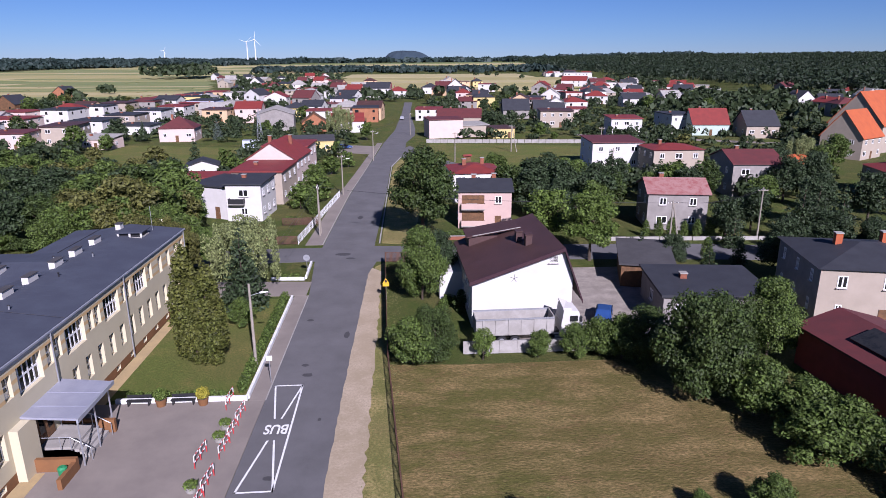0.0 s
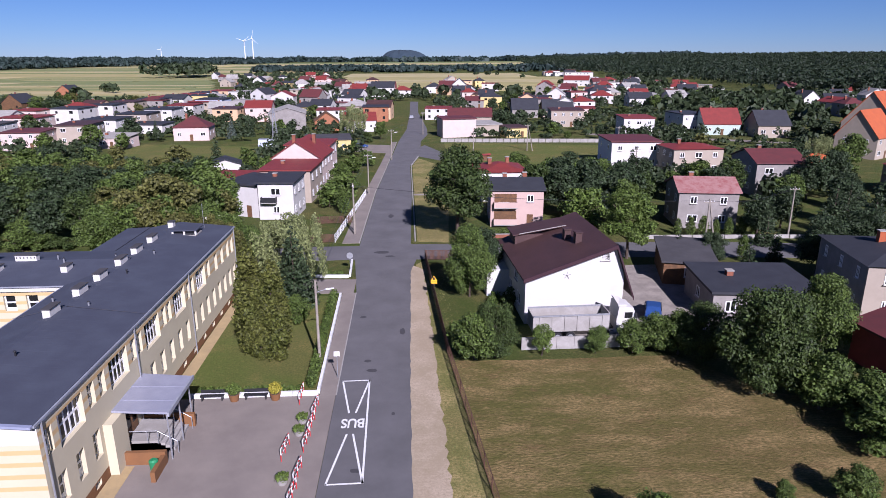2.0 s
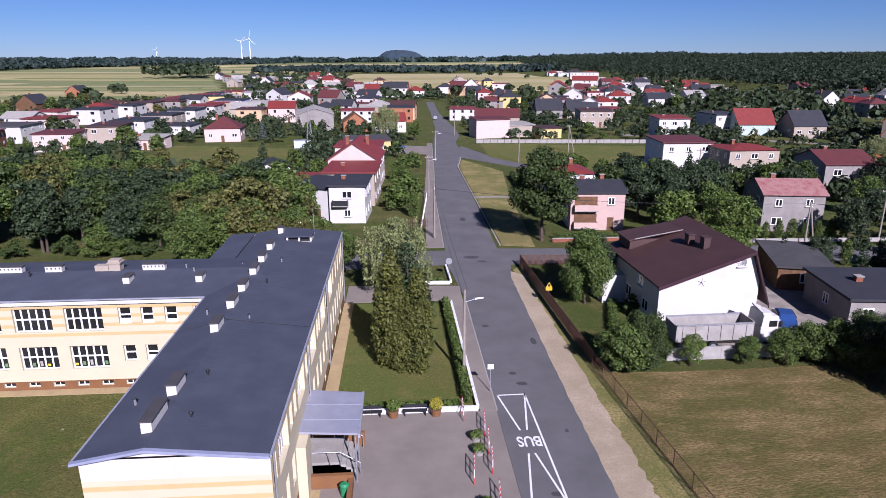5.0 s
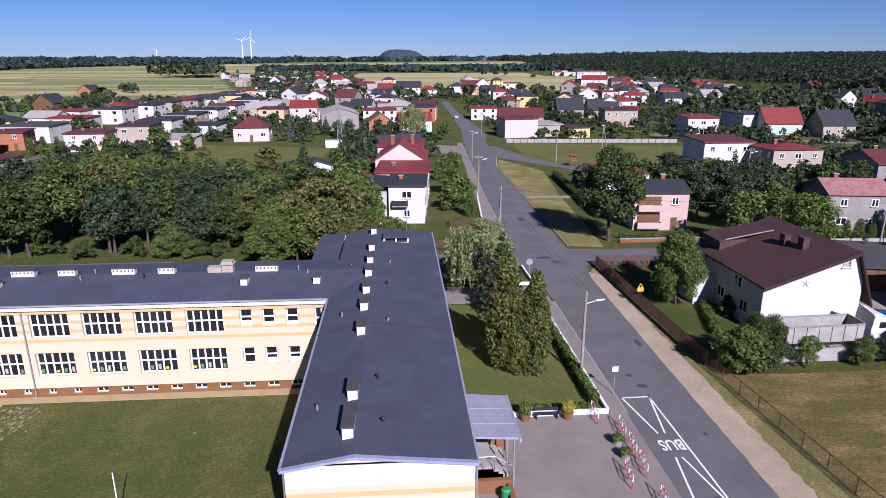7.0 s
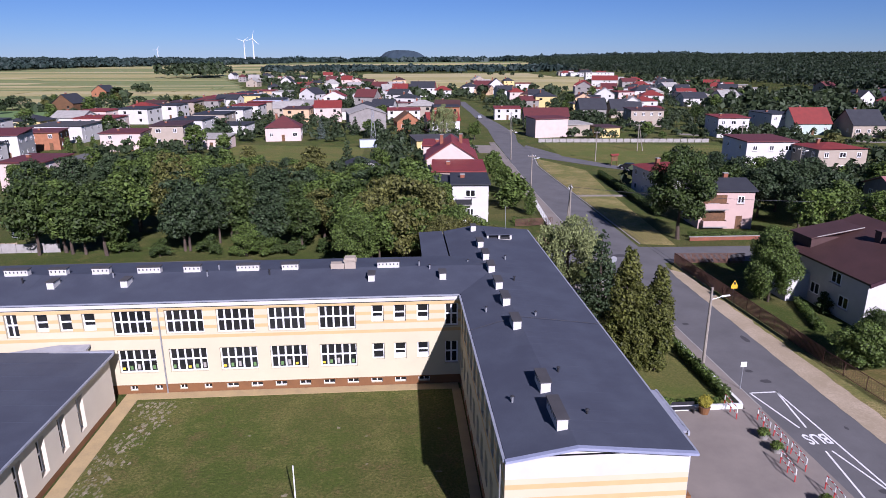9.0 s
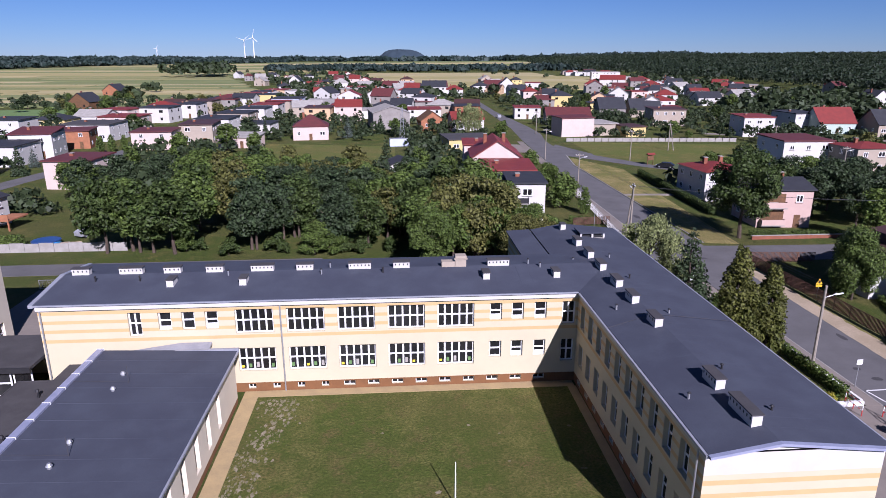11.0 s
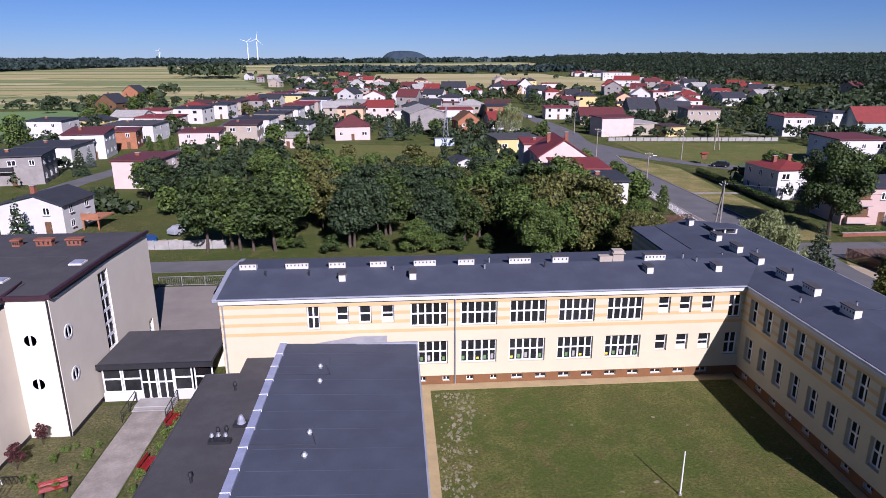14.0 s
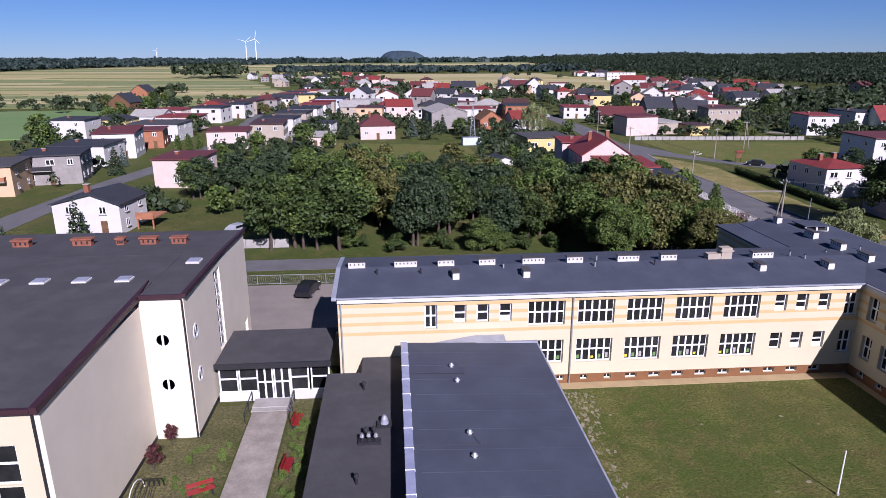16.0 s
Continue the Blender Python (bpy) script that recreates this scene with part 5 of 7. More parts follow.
# the far end of the town: houses on a loose grid behind the first rows
far = random.Random(11)
styles = [("white house with a dark roof", WHITE, DARK_SHEET), ("pale house with a red roof", PALE_PINK, RED_SHEET), ("beige house with a grey roof", BEIGE, CONCRETE), ("yellow house with a dark roof", YELLOW, DARK_SHEET), ("white house with a red roof", WHITE, RED_SHEET), ("grey house with a maroon roof", GREY_RENDER, MAROON_SHEET), ("white house with a flat pale roof", WHITE, CONCRETE), ("peach house with a brown roof", PEACH, BROWN_SHEET)]


def far_houses(n, x0, x1, y0, y1):
    for _ in range(n):
        y = far.uniform(y0, y1)
        x = far.uniform(x0, x1) * (y / y0)
        lab, w_, r_ = far.choice(styles)
        if -16 < x < 14:
            x += 26
        w = far.uniform(9, 13)
        rf = far.choice(("flat", "gable_side", "gable_front", "hip", "gable_side"))
        house(lab, x, y, w, far.uniform(9, 13), far.uniform(3.6, 6.6), far.uniform(-25, 15), rf, w_, r_, 2, 2, 1, far.uniform(2.0, 4.0) if rf != "flat" else 0.5, 1)


for i in range(11):
    lab, w_, r_ = styles[(i * 3) % 8]
    house(lab, -186 + 6 * i + far.uniform(-3, 3), 232 + 17 * i, far.uniform(10, 13), 11, far.uniform(4.5, 6.5), far.uniform(-14, 8), ("flat", "hip", "gable_side")[i % 3], w_, r_, 2, 2, 1, 2.2, 1)
for i in range(10):
    lab, w_, r_ = styles[(i * 5 + 2) % 8]
    house(lab, -98 + 8 * i + far.uniform(-3, 3), 305 + far.uniform(-20, 40), far.uniform(10, 14), 11, far.uniform(3.6, 6.2), far.uniform(-14, 8), ("gable_side", "flat", "hip")[i % 3], w_, r_, 2, 2, 1, 2.6, 1)
far_houses(36, -90, 40, 350, 700)
far_houses(24, 35, 120, 290, 520)
far_houses(16, -190, -75, 640, 950)


def cluster(n, x0, x1, y0, y1, wide=(10, 15)):
    """Far houses, mostly white."""
    for i in range(n):
        lab, w_, r_ = styles[(0, 6, 4, 1, 2, 0, 5, 4)[i % 8]]
        rf = ("gable_side", "flat", "hip")[i % 3]
        house(lab, far.uniform(x0, x1), y0 + (y1 - y0) * (i + 0.5) / n, far.uniform(*wide), 11, far.uniform(4, 6.5), far.uniform(-25, 15), rf, w_, r_, 2, 2, 1, 3.0 if rf != "flat" else 0.5, 1)


cluster(8, 195, 275, 960, 1080, (14, 22))
cluster(13, 150, 235, 540, 690)
cluster(5, 180, 225, 455, 520)
cluster(12, 90, 175, 360, 520)
cluster(8, 235, 330, 400, 500)
cluster(10, -150, -40, 420, 560)
cluster(8, -60, 60, 440, 560)
far_houses(9, 150, 215, 250, 420)
house("white farmhouse with a dark roof", -30, 478, 17, 14, 6.4, -5, "gable_side", WHITE, DARK_SHEET, 2, 4, 2, 4.0, 1)
house("white gabled house with dark roof", 30, 512, 14, 14, 5.5, -5, "gable_front", WHITE, DARK_SHEET, 2, 3, 2, 6.0, 1)
house("white flat-roofed apartment block in the distance", 190, 800, 34, 14, 9.5, -8, "flat", WHITE, CONCRETE, 3, 8, 2, 0.5, 0)
house("white hall with a red roof", 150, 640, 24, 14, 6, -20, "gable_side", WHITE, RED_SHEET, 2, 5, 2, 4, 0)


# ---- trees and plants ----
def leaves(name, centres, radii, count, size, material, seed, flat=0.0, droop=0.0):
    """A crown: small crossed leaf clumps scattered through lobes, denser towards their outside."""
    r = np.random.RandomState(seed)
    centres, radii = np.array(centres, float), np.array(radii, float)
    pick = r.choice(len(centres), count, p=(radii.prod(1) ** 0.66) / (radii.prod(1) ** 0.66).sum())
    d = r.normal(size=(count, 3))
    d /= np.linalg.norm(d, axis=1)[:, None]
    p = centres[pick] + d * radii[pick] * (r.uniform(0.25, 1.0, count) ** 0.45 * (1 + 0.22 * r.uniform(0, 1, count) ** 6))[:, None]
    n = d + r.normal(size=(count, 3)) * 0.55
    n[:, 2] = n[:, 2] * (1 - flat) + 0.35
    n /= np.linalg.norm(n, axis=1)[:, None]
    u = np.cross(n, r.normal(size=(count, 3)))
    u[:, 2] -= droop
    u /= np.linalg.norm(u, axis=1)[:, None]
    v = np.cross(n, u)
    s = size * r.uniform(0.55, 1.35, count)[:, None]
    q = np.stack([p - u * s, p - v * s * 0.62 + n * s * 0.15, p + u * s, p + v * s * 0.62 + n * s * 0.15], 1).reshape(-1, 3)
    me = bpy.data.meshes.new(name)
    me.from_pydata(q.tolist(), [], np.arange(count * 4).reshape(-1, 4).tolist())
    me.materials.append(material)
    return me


def lobes(seed, h0, h1, width, n, squash=0.8):
    """Lobes of a broad crown between the heights h0 and h1."""
    r = random.Random(seed)
    c, s = [(0, 0, (h0 + h1) / 2)], [(width * 0.27, width * 0.27, (h1 - h0) * 0.33)]
    for i in range(n):
        a, t = r.uniform(0, 6.283), r.random()
        k = width / 2 * (0.40 + 0.38 * r.random()) * math.sin(math.pi * (0.18 + 0.74 * t)) ** 0.7
        z = h0 + (h1 - h0) * (0.10 + 0.80 * t)
        q = width * r.uniform(0.085, 0.17)
        c.append((k * math.cos(a), k * math.sin(a), z))
        s.append((q, q, q * squash))
    return c, s


def trunk_mesh(name, h, r0, seed, limbs=5, spread=2.0, start=0.45):
    r = random.Random(seed)
    bm = bmesh.new()
    x = y = 0.0
    pts = [(0, 0, -0.1)]
    for k in range(1, 5):
        x, y = x + r.uniform(-.12, .12), y + r.uniform(-.12, .12)
        pts.append((x, y, h * k / 4))
    for k in range(4):
        beam(bm, pts[k], pts[k + 1], r0 * (1 - 0.2 * k), 7, r0 * (1 - 0.2 * (k + 1)))
    for i in range(limbs):
        a = r.uniform(0, 6.283)
        z = h * r.uniform(start, 0.95)
        b = (x * z / h, y * z / h, z)
        e = (b[0] + spread * math.cos(a), b[1] + spread * math.sin(a), z + spread * r.uniform(0.4, 1.1))
        beam(bm, b, e, r0 * 0.42, 5, r0 * 0.12)
    return mesh(name, bm, BARK)


kinds = {}


def tree_kind(key, label, trunk, crown):
    kinds[key] = (label, trunk, crown)


SPECS = (("maple", LEAF_DARK, "broad dark green maple tree with a full crown"), ("lime", LEAF, "leafy green broadleaved tree"), ("ash", LEAF_OLIVE, "olive green broadleaved tree with loose crown"), ("walnut", LEAF_BRIGHT, "bright green walnut tree"), ("shade", LEAF_PINE, "dark green shady broadleaved tree"))
for i, (k, m, lab) in enumerate(SPECS):
    for j in range(2):
        c, s = lobes(10 * i + j, 2.4, 10.2, 8.0, 52)
        tree_kind((k, j), lab, trunk_mesh("trunk", 6.0, 0.24, i * 3 + j, 7, 2.4), leaves("crown", c, s, 15000, 0.155, m, 50 * i + j))
        tree_kind((k, j, "mid"), lab, trunk_mesh("trunk", 6.0, 0.24, i * 3 + j, 5, 2.4), leaves("crown", c, s, 4600, 0.25, m, 50 * i + j))
        tree_kind((k, j, "far"), lab, trunk_mesh("trunk", 6.0, 0.24, i * 3 + j, 3, 2.4), leaves("crown", c, s, 900, 0.48, m, 50 * i + j))
c, s = lobes(91, 0.4, 3.0, 2.9, 18)
tree_kind("shrub", "bright green garden shrub", trunk_mesh("trunk", 1.4, 0.07, 3, 5, 0.6, 0.2), leaves("crown", c, s, 4500, 0.07, LEAF_BRIGHT, 7))
tree_kind("fruit", "small green fruit tree", trunk_mesh("trunk", 1.8, 0.10, 8, 6, 0.9, 0.4), leaves("crown", *lobes(92, 0.5, 4.1, 4.2, 40), 7500, 0.10, LEAF, 8))
for j in range(2):
    c, s = lobes(95 + j, 0.3, 8.2, 7.8, 60)
    tree_kind(("orchard", j), "bushy green tree with leaves to the ground", trunk_mesh("trunk", 4.5, 0.16, 60 + j, 8, 1.8, 0.2), leaves("crown", c, s, 20000, 0.125, LEAF_DARK if j else LEAF, 70 + j))
tree_kind("plant", "low leafy garden plant in the bed", trunk_mesh("trunk", 0.5, 0.04, 12, 2, 0.3, 0.2), leaves("crown", *lobes(94, 0.05, 2.0, 2.6, 16), 900, 0.13, LEAF_BRIGHT, 12))
tree_kind("bush", "dark green rounded garden bush", trunk_mesh("trunk", 0.8, 0.05, 9, 5, 0.5, 0.2), leaves("crown", *lobes(93, 0.05, 2.2, 2.6, 16), 2000, 0.10, LEAF_DARK, 9))


tree_kind("fruit_far", "small green fruit tree", kinds["fruit"][1], leaves("crown", *lobes(92, 0.5, 4.1, 4.2, 40), 1100, 0.25, LEAF, 8))


def conifer(seed, h, w, tiers, count, size, m, name="crown"):
    r = random.Random(seed)
    c, s = [], []
    for i in range(tiers):
        t = i / (tiers - 1)
        k = w / 2 * (1 - t) ** 0.8 + 0.12
        for a in range(max(3, int(8 * (1 - t)) + 3)):
            g = a * 2.4 + i * 0.7 + r.uniform(-.3, .3)
            c.append((k * 0.62 * math.cos(g), k * 0.62 * math.sin(g), 0.5 + (h - 0.6) * t - 0.25 * k + r.uniform(-.15, .15)))
            s.append((k * 0.42 + 0.08, k * 0.42 + 0.08, h / tiers * 0.45))
    return leaves(name, c, s, count, size, m, seed, 0.3, 0.5)


tree_kind("spruce", "dark green spruce with layered branches", trunk_mesh("trunk", 8.5, 0.18, 21, 0), conifer(21, 9.6, 5.4, 15, 4200, 0.19, LEAF_PINE))
tree_kind("blue_spruce", "blue-green spruce with dense needles", trunk_mesh("trunk", 7.5, 0.16, 22, 0), conifer(22, 8.6, 4.2, 14, 2600, 0.17, LEAF_BLUE))
tree_kind("small_conifer", "small dark green garden conifer", trunk_mesh("trunk", 3.5, 0.1, 23, 0), conifer(23, 4.6, 1.9, 10, 1500, 0.13, LEAF_PINE))


tree_kind("spruce_far", "dark green spruce with layered branches", kinds["spruce"][1], conifer(21, 9.6, 5.4, 15, 1400, 0.33, LEAF_PINE))


def column(seed, h, w, count, size, m):
    r = random.Random(seed)
    c, s = [], []
    for i in range(46):
        t = (i + 0.5) / 46
        k = w / 2 * (math.sin(math.pi * (0.10 + 0.86 * t)) ** 0.6) * (1 - 0.35 * t)
        for _ in range(3):
            a = r.uniform(0, 6.283)
            c.append((k * 0.66 * math.cos(a), k * 0.66 * math.sin(a), 0.15 + (h - 0.4) * t))
            s.append((k * 0.40 + 0.06, k * 0.40 + 0.06, h * 0.045 + 0.12))
    return leaves("crown", c, s, count, size, m, seed, 0.0, -0.6)


tree_kind("thuja", "tall yellowish green columnar thuja", trunk_mesh("trunk", 6, 0.16, 31, 0), column(31, 8.6, 2.6, 11000, 0.11, LEAF_THUJA))
tree_kind("small_thuja", "small columnar green thuja shrub", trunk_mesh("trunk", 1.6, 0.06, 32, 0), column(32, 3.0, 1.3, 1400, 0.09, LEAF))
# willow: hanging strands
r_ = random.Random(41)
wc, ws = lobes(41, 3.2, 7.6, 5.2, 12)
for i in range(70):
    a, k = r_.uniform(0, 6.283), r_.uniform(1.4, 3.1)
    z = r_.uniform(1.6, 5.6)
    wc.append((k * math.cos(a), k * math.sin(a), z))
    ws.append((0.32, 0.32, 1.1))
tree_kind("willow", "pale green weeping willow", trunk_mesh("trunk", 4.6, 0.2, 41, 6, 1.6), leaves("crown", wc, ws, 13000, 0.11, LEAF_WILLOW, 41, 0.6, 2.0))


def tree(key, x, y, size=1.0, wide=1.0, name="tree", group="", z=0.0):
    if key in ("fruit", "spruce") and y > 105:
        key += "_far"
    if key == "orchard":
        key = (key, int(abs(x * 7 + y * 3)) % 2)
    if key in ("maple", "lime", "ash", "walnut", "shade"):
        key = (key, int(abs(x * 7 + y * 3)) % 2) + (("far",) if y > 150 else ("mid",) if y > 84 and not (0 < x < 4) else ())
    label, tr, cr = kinds[key]
    ob = thing(name, label, "shrub" if name == "shrub" else "tree", pose(x, y, z, 0, 0, (x * 37 + y * 53) % 360) @ Matrix.Diagonal((size * wide, size * wide, size, 1)), group)
    part("trunk", tr, None, ob)
    part("crown", cr, None, ob)
    return ob


# beside the road and in the front garden
tree("maple", 2.2, 95.8, 1.38, 1.02)
for x, y, s in ((-20.2, 55.7, 1.27), (-17.9, 54.4, 1.12), (-19.3, 54.7, 0.92)):
    tree("thuja", x, y, s, 1.15, group="clump of thujas")
tree("spruce", -18.4, 68.4, 0.95, 1.1)
tree("willow", -20.0, 75.6, 1.22, 1.2)
tree("fruit", -17.4, 62.8, 0.75, name="shrub")
tree("orchard", 1.4, 69.6, 1.06, 0.8)
tree("shade", 3.6, 73.5, 0.7, 0.95)
tree("orchard", 2.2, 53.4, 0.72, 0.85)
tree("fruit", 0.2, 53.2, 1.15, 1.1)
tree("shrub", 6.6, 53.7, 1.05, 0.85, "shrub")
for x, y, s in ((11.8, 53.9, 0.66), (15.2, 53.7, 0.8), (17.6, 54.0, 0.95), (19.4, 53.2, 1.1)):
    tree("fruit", x, y, s)
tree("orchard", 23.4, 45.8, 1.2, 0.88)
tree("orchard", 27.8, 50.4, 0.88, 0.9)
tree("orchard", 33.2, 53.2, 0.92, 0.9)
tree("orchard", 20.8, 51.4, 0.72, 0.9)
tree("fruit", 26.5, 42.8, 1.2)
tree("fruit", 28.6, 40.6, 1.1, 1.2)
tree("fruit", 27.4, 37.0, 1.0, 1.4)
tree("fruit", 30.0, 36.6, 1.1, 1.2)
tree("spruce", 33.5, 35.8, 0.95)
tree("fruit", 21.6, 31.8, 0.7)
tree("fruit", 17.6, 32.4, 0.35)
tree("fruit", 7.6, 28.9, 0.9)
tree("spruce", 31.0, 32.4, 0.6)
tree("walnut", 24.6, 83.0, 0.95, 1.1)
tree("walnut", 20.2, 90.5, 0.88, 1.1)
tree("shade", 21.5, 108, 0.9, 1.1)
tree("shade", 27, 112, 0.95)
tree("maple", 17.6, 112, 0.9)
tree("shade", 24.5, 101, 0.85)
tree("lime", 29.5, 99, 0.8)
tree("small_conifer", 30.5, 80, 1.0)
tree("bush", 5.6, 66, 1.0, name="shrub")
for i in range(7):
    tree("small_thuja", 36.6 + 1.9 * i, 94.6 - 0.3 * i, 0.95 + 0.1 * (i % 3), 1.2, "shrub", "row of clipped thujas")
for x, y, k, s in ((48, 92, "shade", .7), (54, 96, "shade", .75), (57, 88, "spruce", 1.0), (62, 92, "spruce", .95), (66, 99, "shade", .8), (52, 78, "small_conifer", 1.2), (44, 80, "small_conifer", 1.0), (40, 81, "small_thuja", 1.3), (60, 77, "shade", .7), (70, 84, "lime", .8), (76, 100, "shade", .9), (84, 104, "ash", .8), (74, 110, "shade", .7), (95, 150, "willow", 1.2), (84, 128, "shade", .8), (90, 134, "lime", .9), (103, 150, "lime", .9), (35, 118, "shade", .8), (41, 125, "shade", .8), (34, 128, "lime", .7), (48, 140, "fruit", 1.1), (28, 150, "fruit", 1.0), (55, 134, "fruit", 1.0), (63, 70, "lime", .8), (72, 66, "shade", .8), (80, 74, "lime", .9)):
    tree(k, x, y, s, 1.05)

# the grove behind the school
gr = random.Random(17)
for i in range(64):
    x, y = -91 + 57 * ((i * 0.618) % 1.0), 93 + gr.uniform(0, 26)
    if x < -82 and y > 103:
        x += 10
    if x > -39 - 0.2 * (y - 93):
        x -= 9
    tree(gr.choice(("lime", "lime", "maple", "shade", "ash", "shade")), x, y, gr.uniform(0.85, 1.12) if x < -65 else gr.uniform(0.72, 0.98), gr.uniform(0.9, 1.2), group="grove behind the school")
for i in range(18):
    tree("spruce" if i % 4 == 0 else gr.choice(("lime", "shade", "ash")), gr.uniform(-86, -46), gr.uniform(118, 138), gr.uniform(0.55, 0.85), group="grove behind the school")
for i in range(7):
    tree(gr.choice(("lime", "maple", "ash")), gr.uniform(-48, -37), gr.uniform(82, 92), gr.uniform(0.8, 1.0), group="grove behind the school")
for x, y, s in ((-36.5, 100.5, 1.0), (-34.4, 97, 0.78), (-37.0, 88, 1.12), (-35.4, 92, 1.0), (-40.5, 91, 1.1), (-28.5, 79.5, 0.66), (-31.5, 82, 0.72), (-34.5, 80.5, 0.78), (-30, 86, 0.66), (-36.5, 85, 0.8), (-26.5, 83, 0.55)):
    tree(("lime", "ash", "lime")[int(-x) % 3], x, y, s, 1.0, group="grove behind the school")
for i in range(18):
    tree("bush" if i % 3 else "fruit", gr.uniform(-80, -32), 91.5 + gr.uniform(0, 4), gr.uniform(0.7, 1.3), 1.2, "shrub", "undergrowth of the grove")

for x, y, k, sz in ((-37.6, 103.0, "lime", 1.12), (-41.2, 101.0, "maple", 1.1), (-34.2, 100.0, "lime", 0.85), (-44.5, 104.0, "shade", 1.05), (-48.5, 101.0, "lime", 1.0)):
    tree(k, x, y, sz, 1.1, group="grove behind the school")

# gardens of the town
for x, y, k, s in ((-128, 97, "small_conifer", 1.3), (-119, 101, "small_conifer", 1.4), (-103, 118, "fruit", 1.2), (-99, 120, "fruit", 1.0), (-110, 131, "shade", .8), (-104, 134, "shade", .85), (-97, 136, "shade", .8), (-91, 140, "lime", .8), (-113, 140, "lime", .6), (-137, 160, "spruce", .7), (-140, 172, "blue_spruce", .6), (-134, 196, "small_thuja", 1.8), (-132, 199, "small_thuja", 1.8), (-130, 203, "small_thuja", 1.6), (-112, 196, "fruit", 1.4), (-99, 198, "lime", .8), (-92, 202, "fruit", 1.2), (-66, 229, "blue_spruce", .85), (-61, 234, "spruce", .8), (-55, 240, "spruce", .7), (-50, 233, "lime", .6), (-24, 231, "willow", 1.5), (-14, 222, "lime", .6), (-18, 214, "bush", 1.6), (-23, 205, "small_conifer", 1.2), (-38, 150, "fruit", 1.2), (-44, 158, "lime", .6), (-52, 160, "small_conifer", 1.8), (-19, 132, "lime", .6), (-17.5, 124, "fruit", 1.3), (-20, 118, "fruit", 1.2), (-17.0, 113, "small_thuja", 1.7), (-20.5, 148, "small_thuja", 1.5), (-18.5, 155, "fruit", 1.1), (-15.5, 165, "fruit", 1.0), (-160, 150, "lime", .7), (-166, 190, "lime", .9), (-172, 200, "shade", .9), (-180, 214, "lime", 1.0), (-168, 240, "shade", .8), (-176, 255, "lime", .9), (-190, 300, "lime", .8), (-175, 330, "shade", .8), (-196, 350, "lime", .8), (-160, 210, "spruce", .8)):
    tree(k, x, y, s, 1.1, "shrub" if k in ("bush", "small_thuja") else "tree")
gt = random.Random(77)
for i in range(22):
    tree(gt.choice(("fruit", "lime", "shade", "fruit", "ash")), -112 + 58 * ((i * 0.618) % 1.0), gt.uniform(136, 161), gt.uniform(0.4, 0.72), gt.uniform(1.0, 1.35), group="orchard behind the grove")
for x, y, k, sz in ((46, 74, "shade", .8), (51, 82, "spruce", .8), (56, 80, "shade", .75), (37, 74, "small_conifer", 1.1), (34, 78, "shade", .5), (47, 88, "small_conifer", 1.3), (60, 84, "spruce", 1.05), (68, 78, "shade", .9), (31, 104, "shade", .9), (35, 108, "maple", .8), (24, 120, "shade", .9), (30, 124, "lime", .8), (50, 112, "shade", .8), (56, 118, "maple", .8), (48, 104, "small_conifer", 1.2), (72, 118, "shade", .9), (78, 132, "shade", .85), (62, 108, "lime", .7)):
    tree(k, x, y, sz, 1.1)
tw_ = random.Random(23)
KEEP_OPEN = ((-300, -178, 225, 352), (-17, 6, 90, 420), (-95, -48, 160, 216), (4, 64, 146, 216), (-142, -122, 80, 300), (-105, -70, 85, 128), (-36, -20, 100, 170))


def room_for(x, y, r):
    if any(a - r < x < b + r and c < y < d for a, b, c, d in KEEP_OPEN):
        return False
    return all((p - Vector((x, y))).length > q + r for p, q in plots)


placed = 0
while placed < 240:
    y = 112 + 330 * tw_.random() ** 1.25
    x = tw_.uniform(-0.60, 0.66) * y + (-60 if tw_.random() < 0.4 else 0)
    s = tw_.uniform(0.4, 0.85)
    placed += 1
    if room_for(x, y, 0.8 + 2.0 * s):
        tree(tw_.choice(("lime", "shade", "maple", "ash", "fruit", "spruce", "lime", "shade", "small_conifer")), x, y, s, tw_.uniform(0.9, 1.25), group="garden trees of the town")


def woods(name, label, spots, material, seed, blades=46, coarse=0.20):
    """Far woods: many loose crowns of large leaf clumps in one mesh. spots: x, y, width, height."""
    r = np.random.RandomState(seed)
    pts = []
    for x, y, w, h in spots:
        d = r.normal(size=(blades, 3))
        d /= np.linalg.norm(d, axis=1)[:, None]
        d[:, 2] = np.abs(d[:, 2]) * 1.0 - 0.25
        k = r.uniform(0.6, 1.05, blades)[:, None]
        p = np.array((x, y, terrain(x, y) + h * 0.45)) + d * k * np.array((w / 2, w / 2, h * 0.55))
        n = d + r.normal(size=(blades, 3)) * 0.5
        n /= np.linalg.norm(n, axis=1)[:, None]
        u = np.cross(n, r.normal(size=(blades, 3)))
        u /= np.linalg.norm(u, axis=1)[:, None]
        v = np.cross(n, u)
        s = (w * coarse * r.uniform(0.6, 1.3, blades))[:, None]
        pts.append(np.stack([p - u * s, p - v * s * 0.8, p + u * s, p + v * s * 0.8], 1).reshape(-1, 3))
    q = np.concatenate(pts)
    me = bpy.data.meshes.new(name)
    me.from_pydata(q.tolist(), [], np.arange(len(q)).reshape(-1, 4).tolist())
    me.materials.append(material)
    return tagged(new(name, me), label, "trees", kind="stuff")


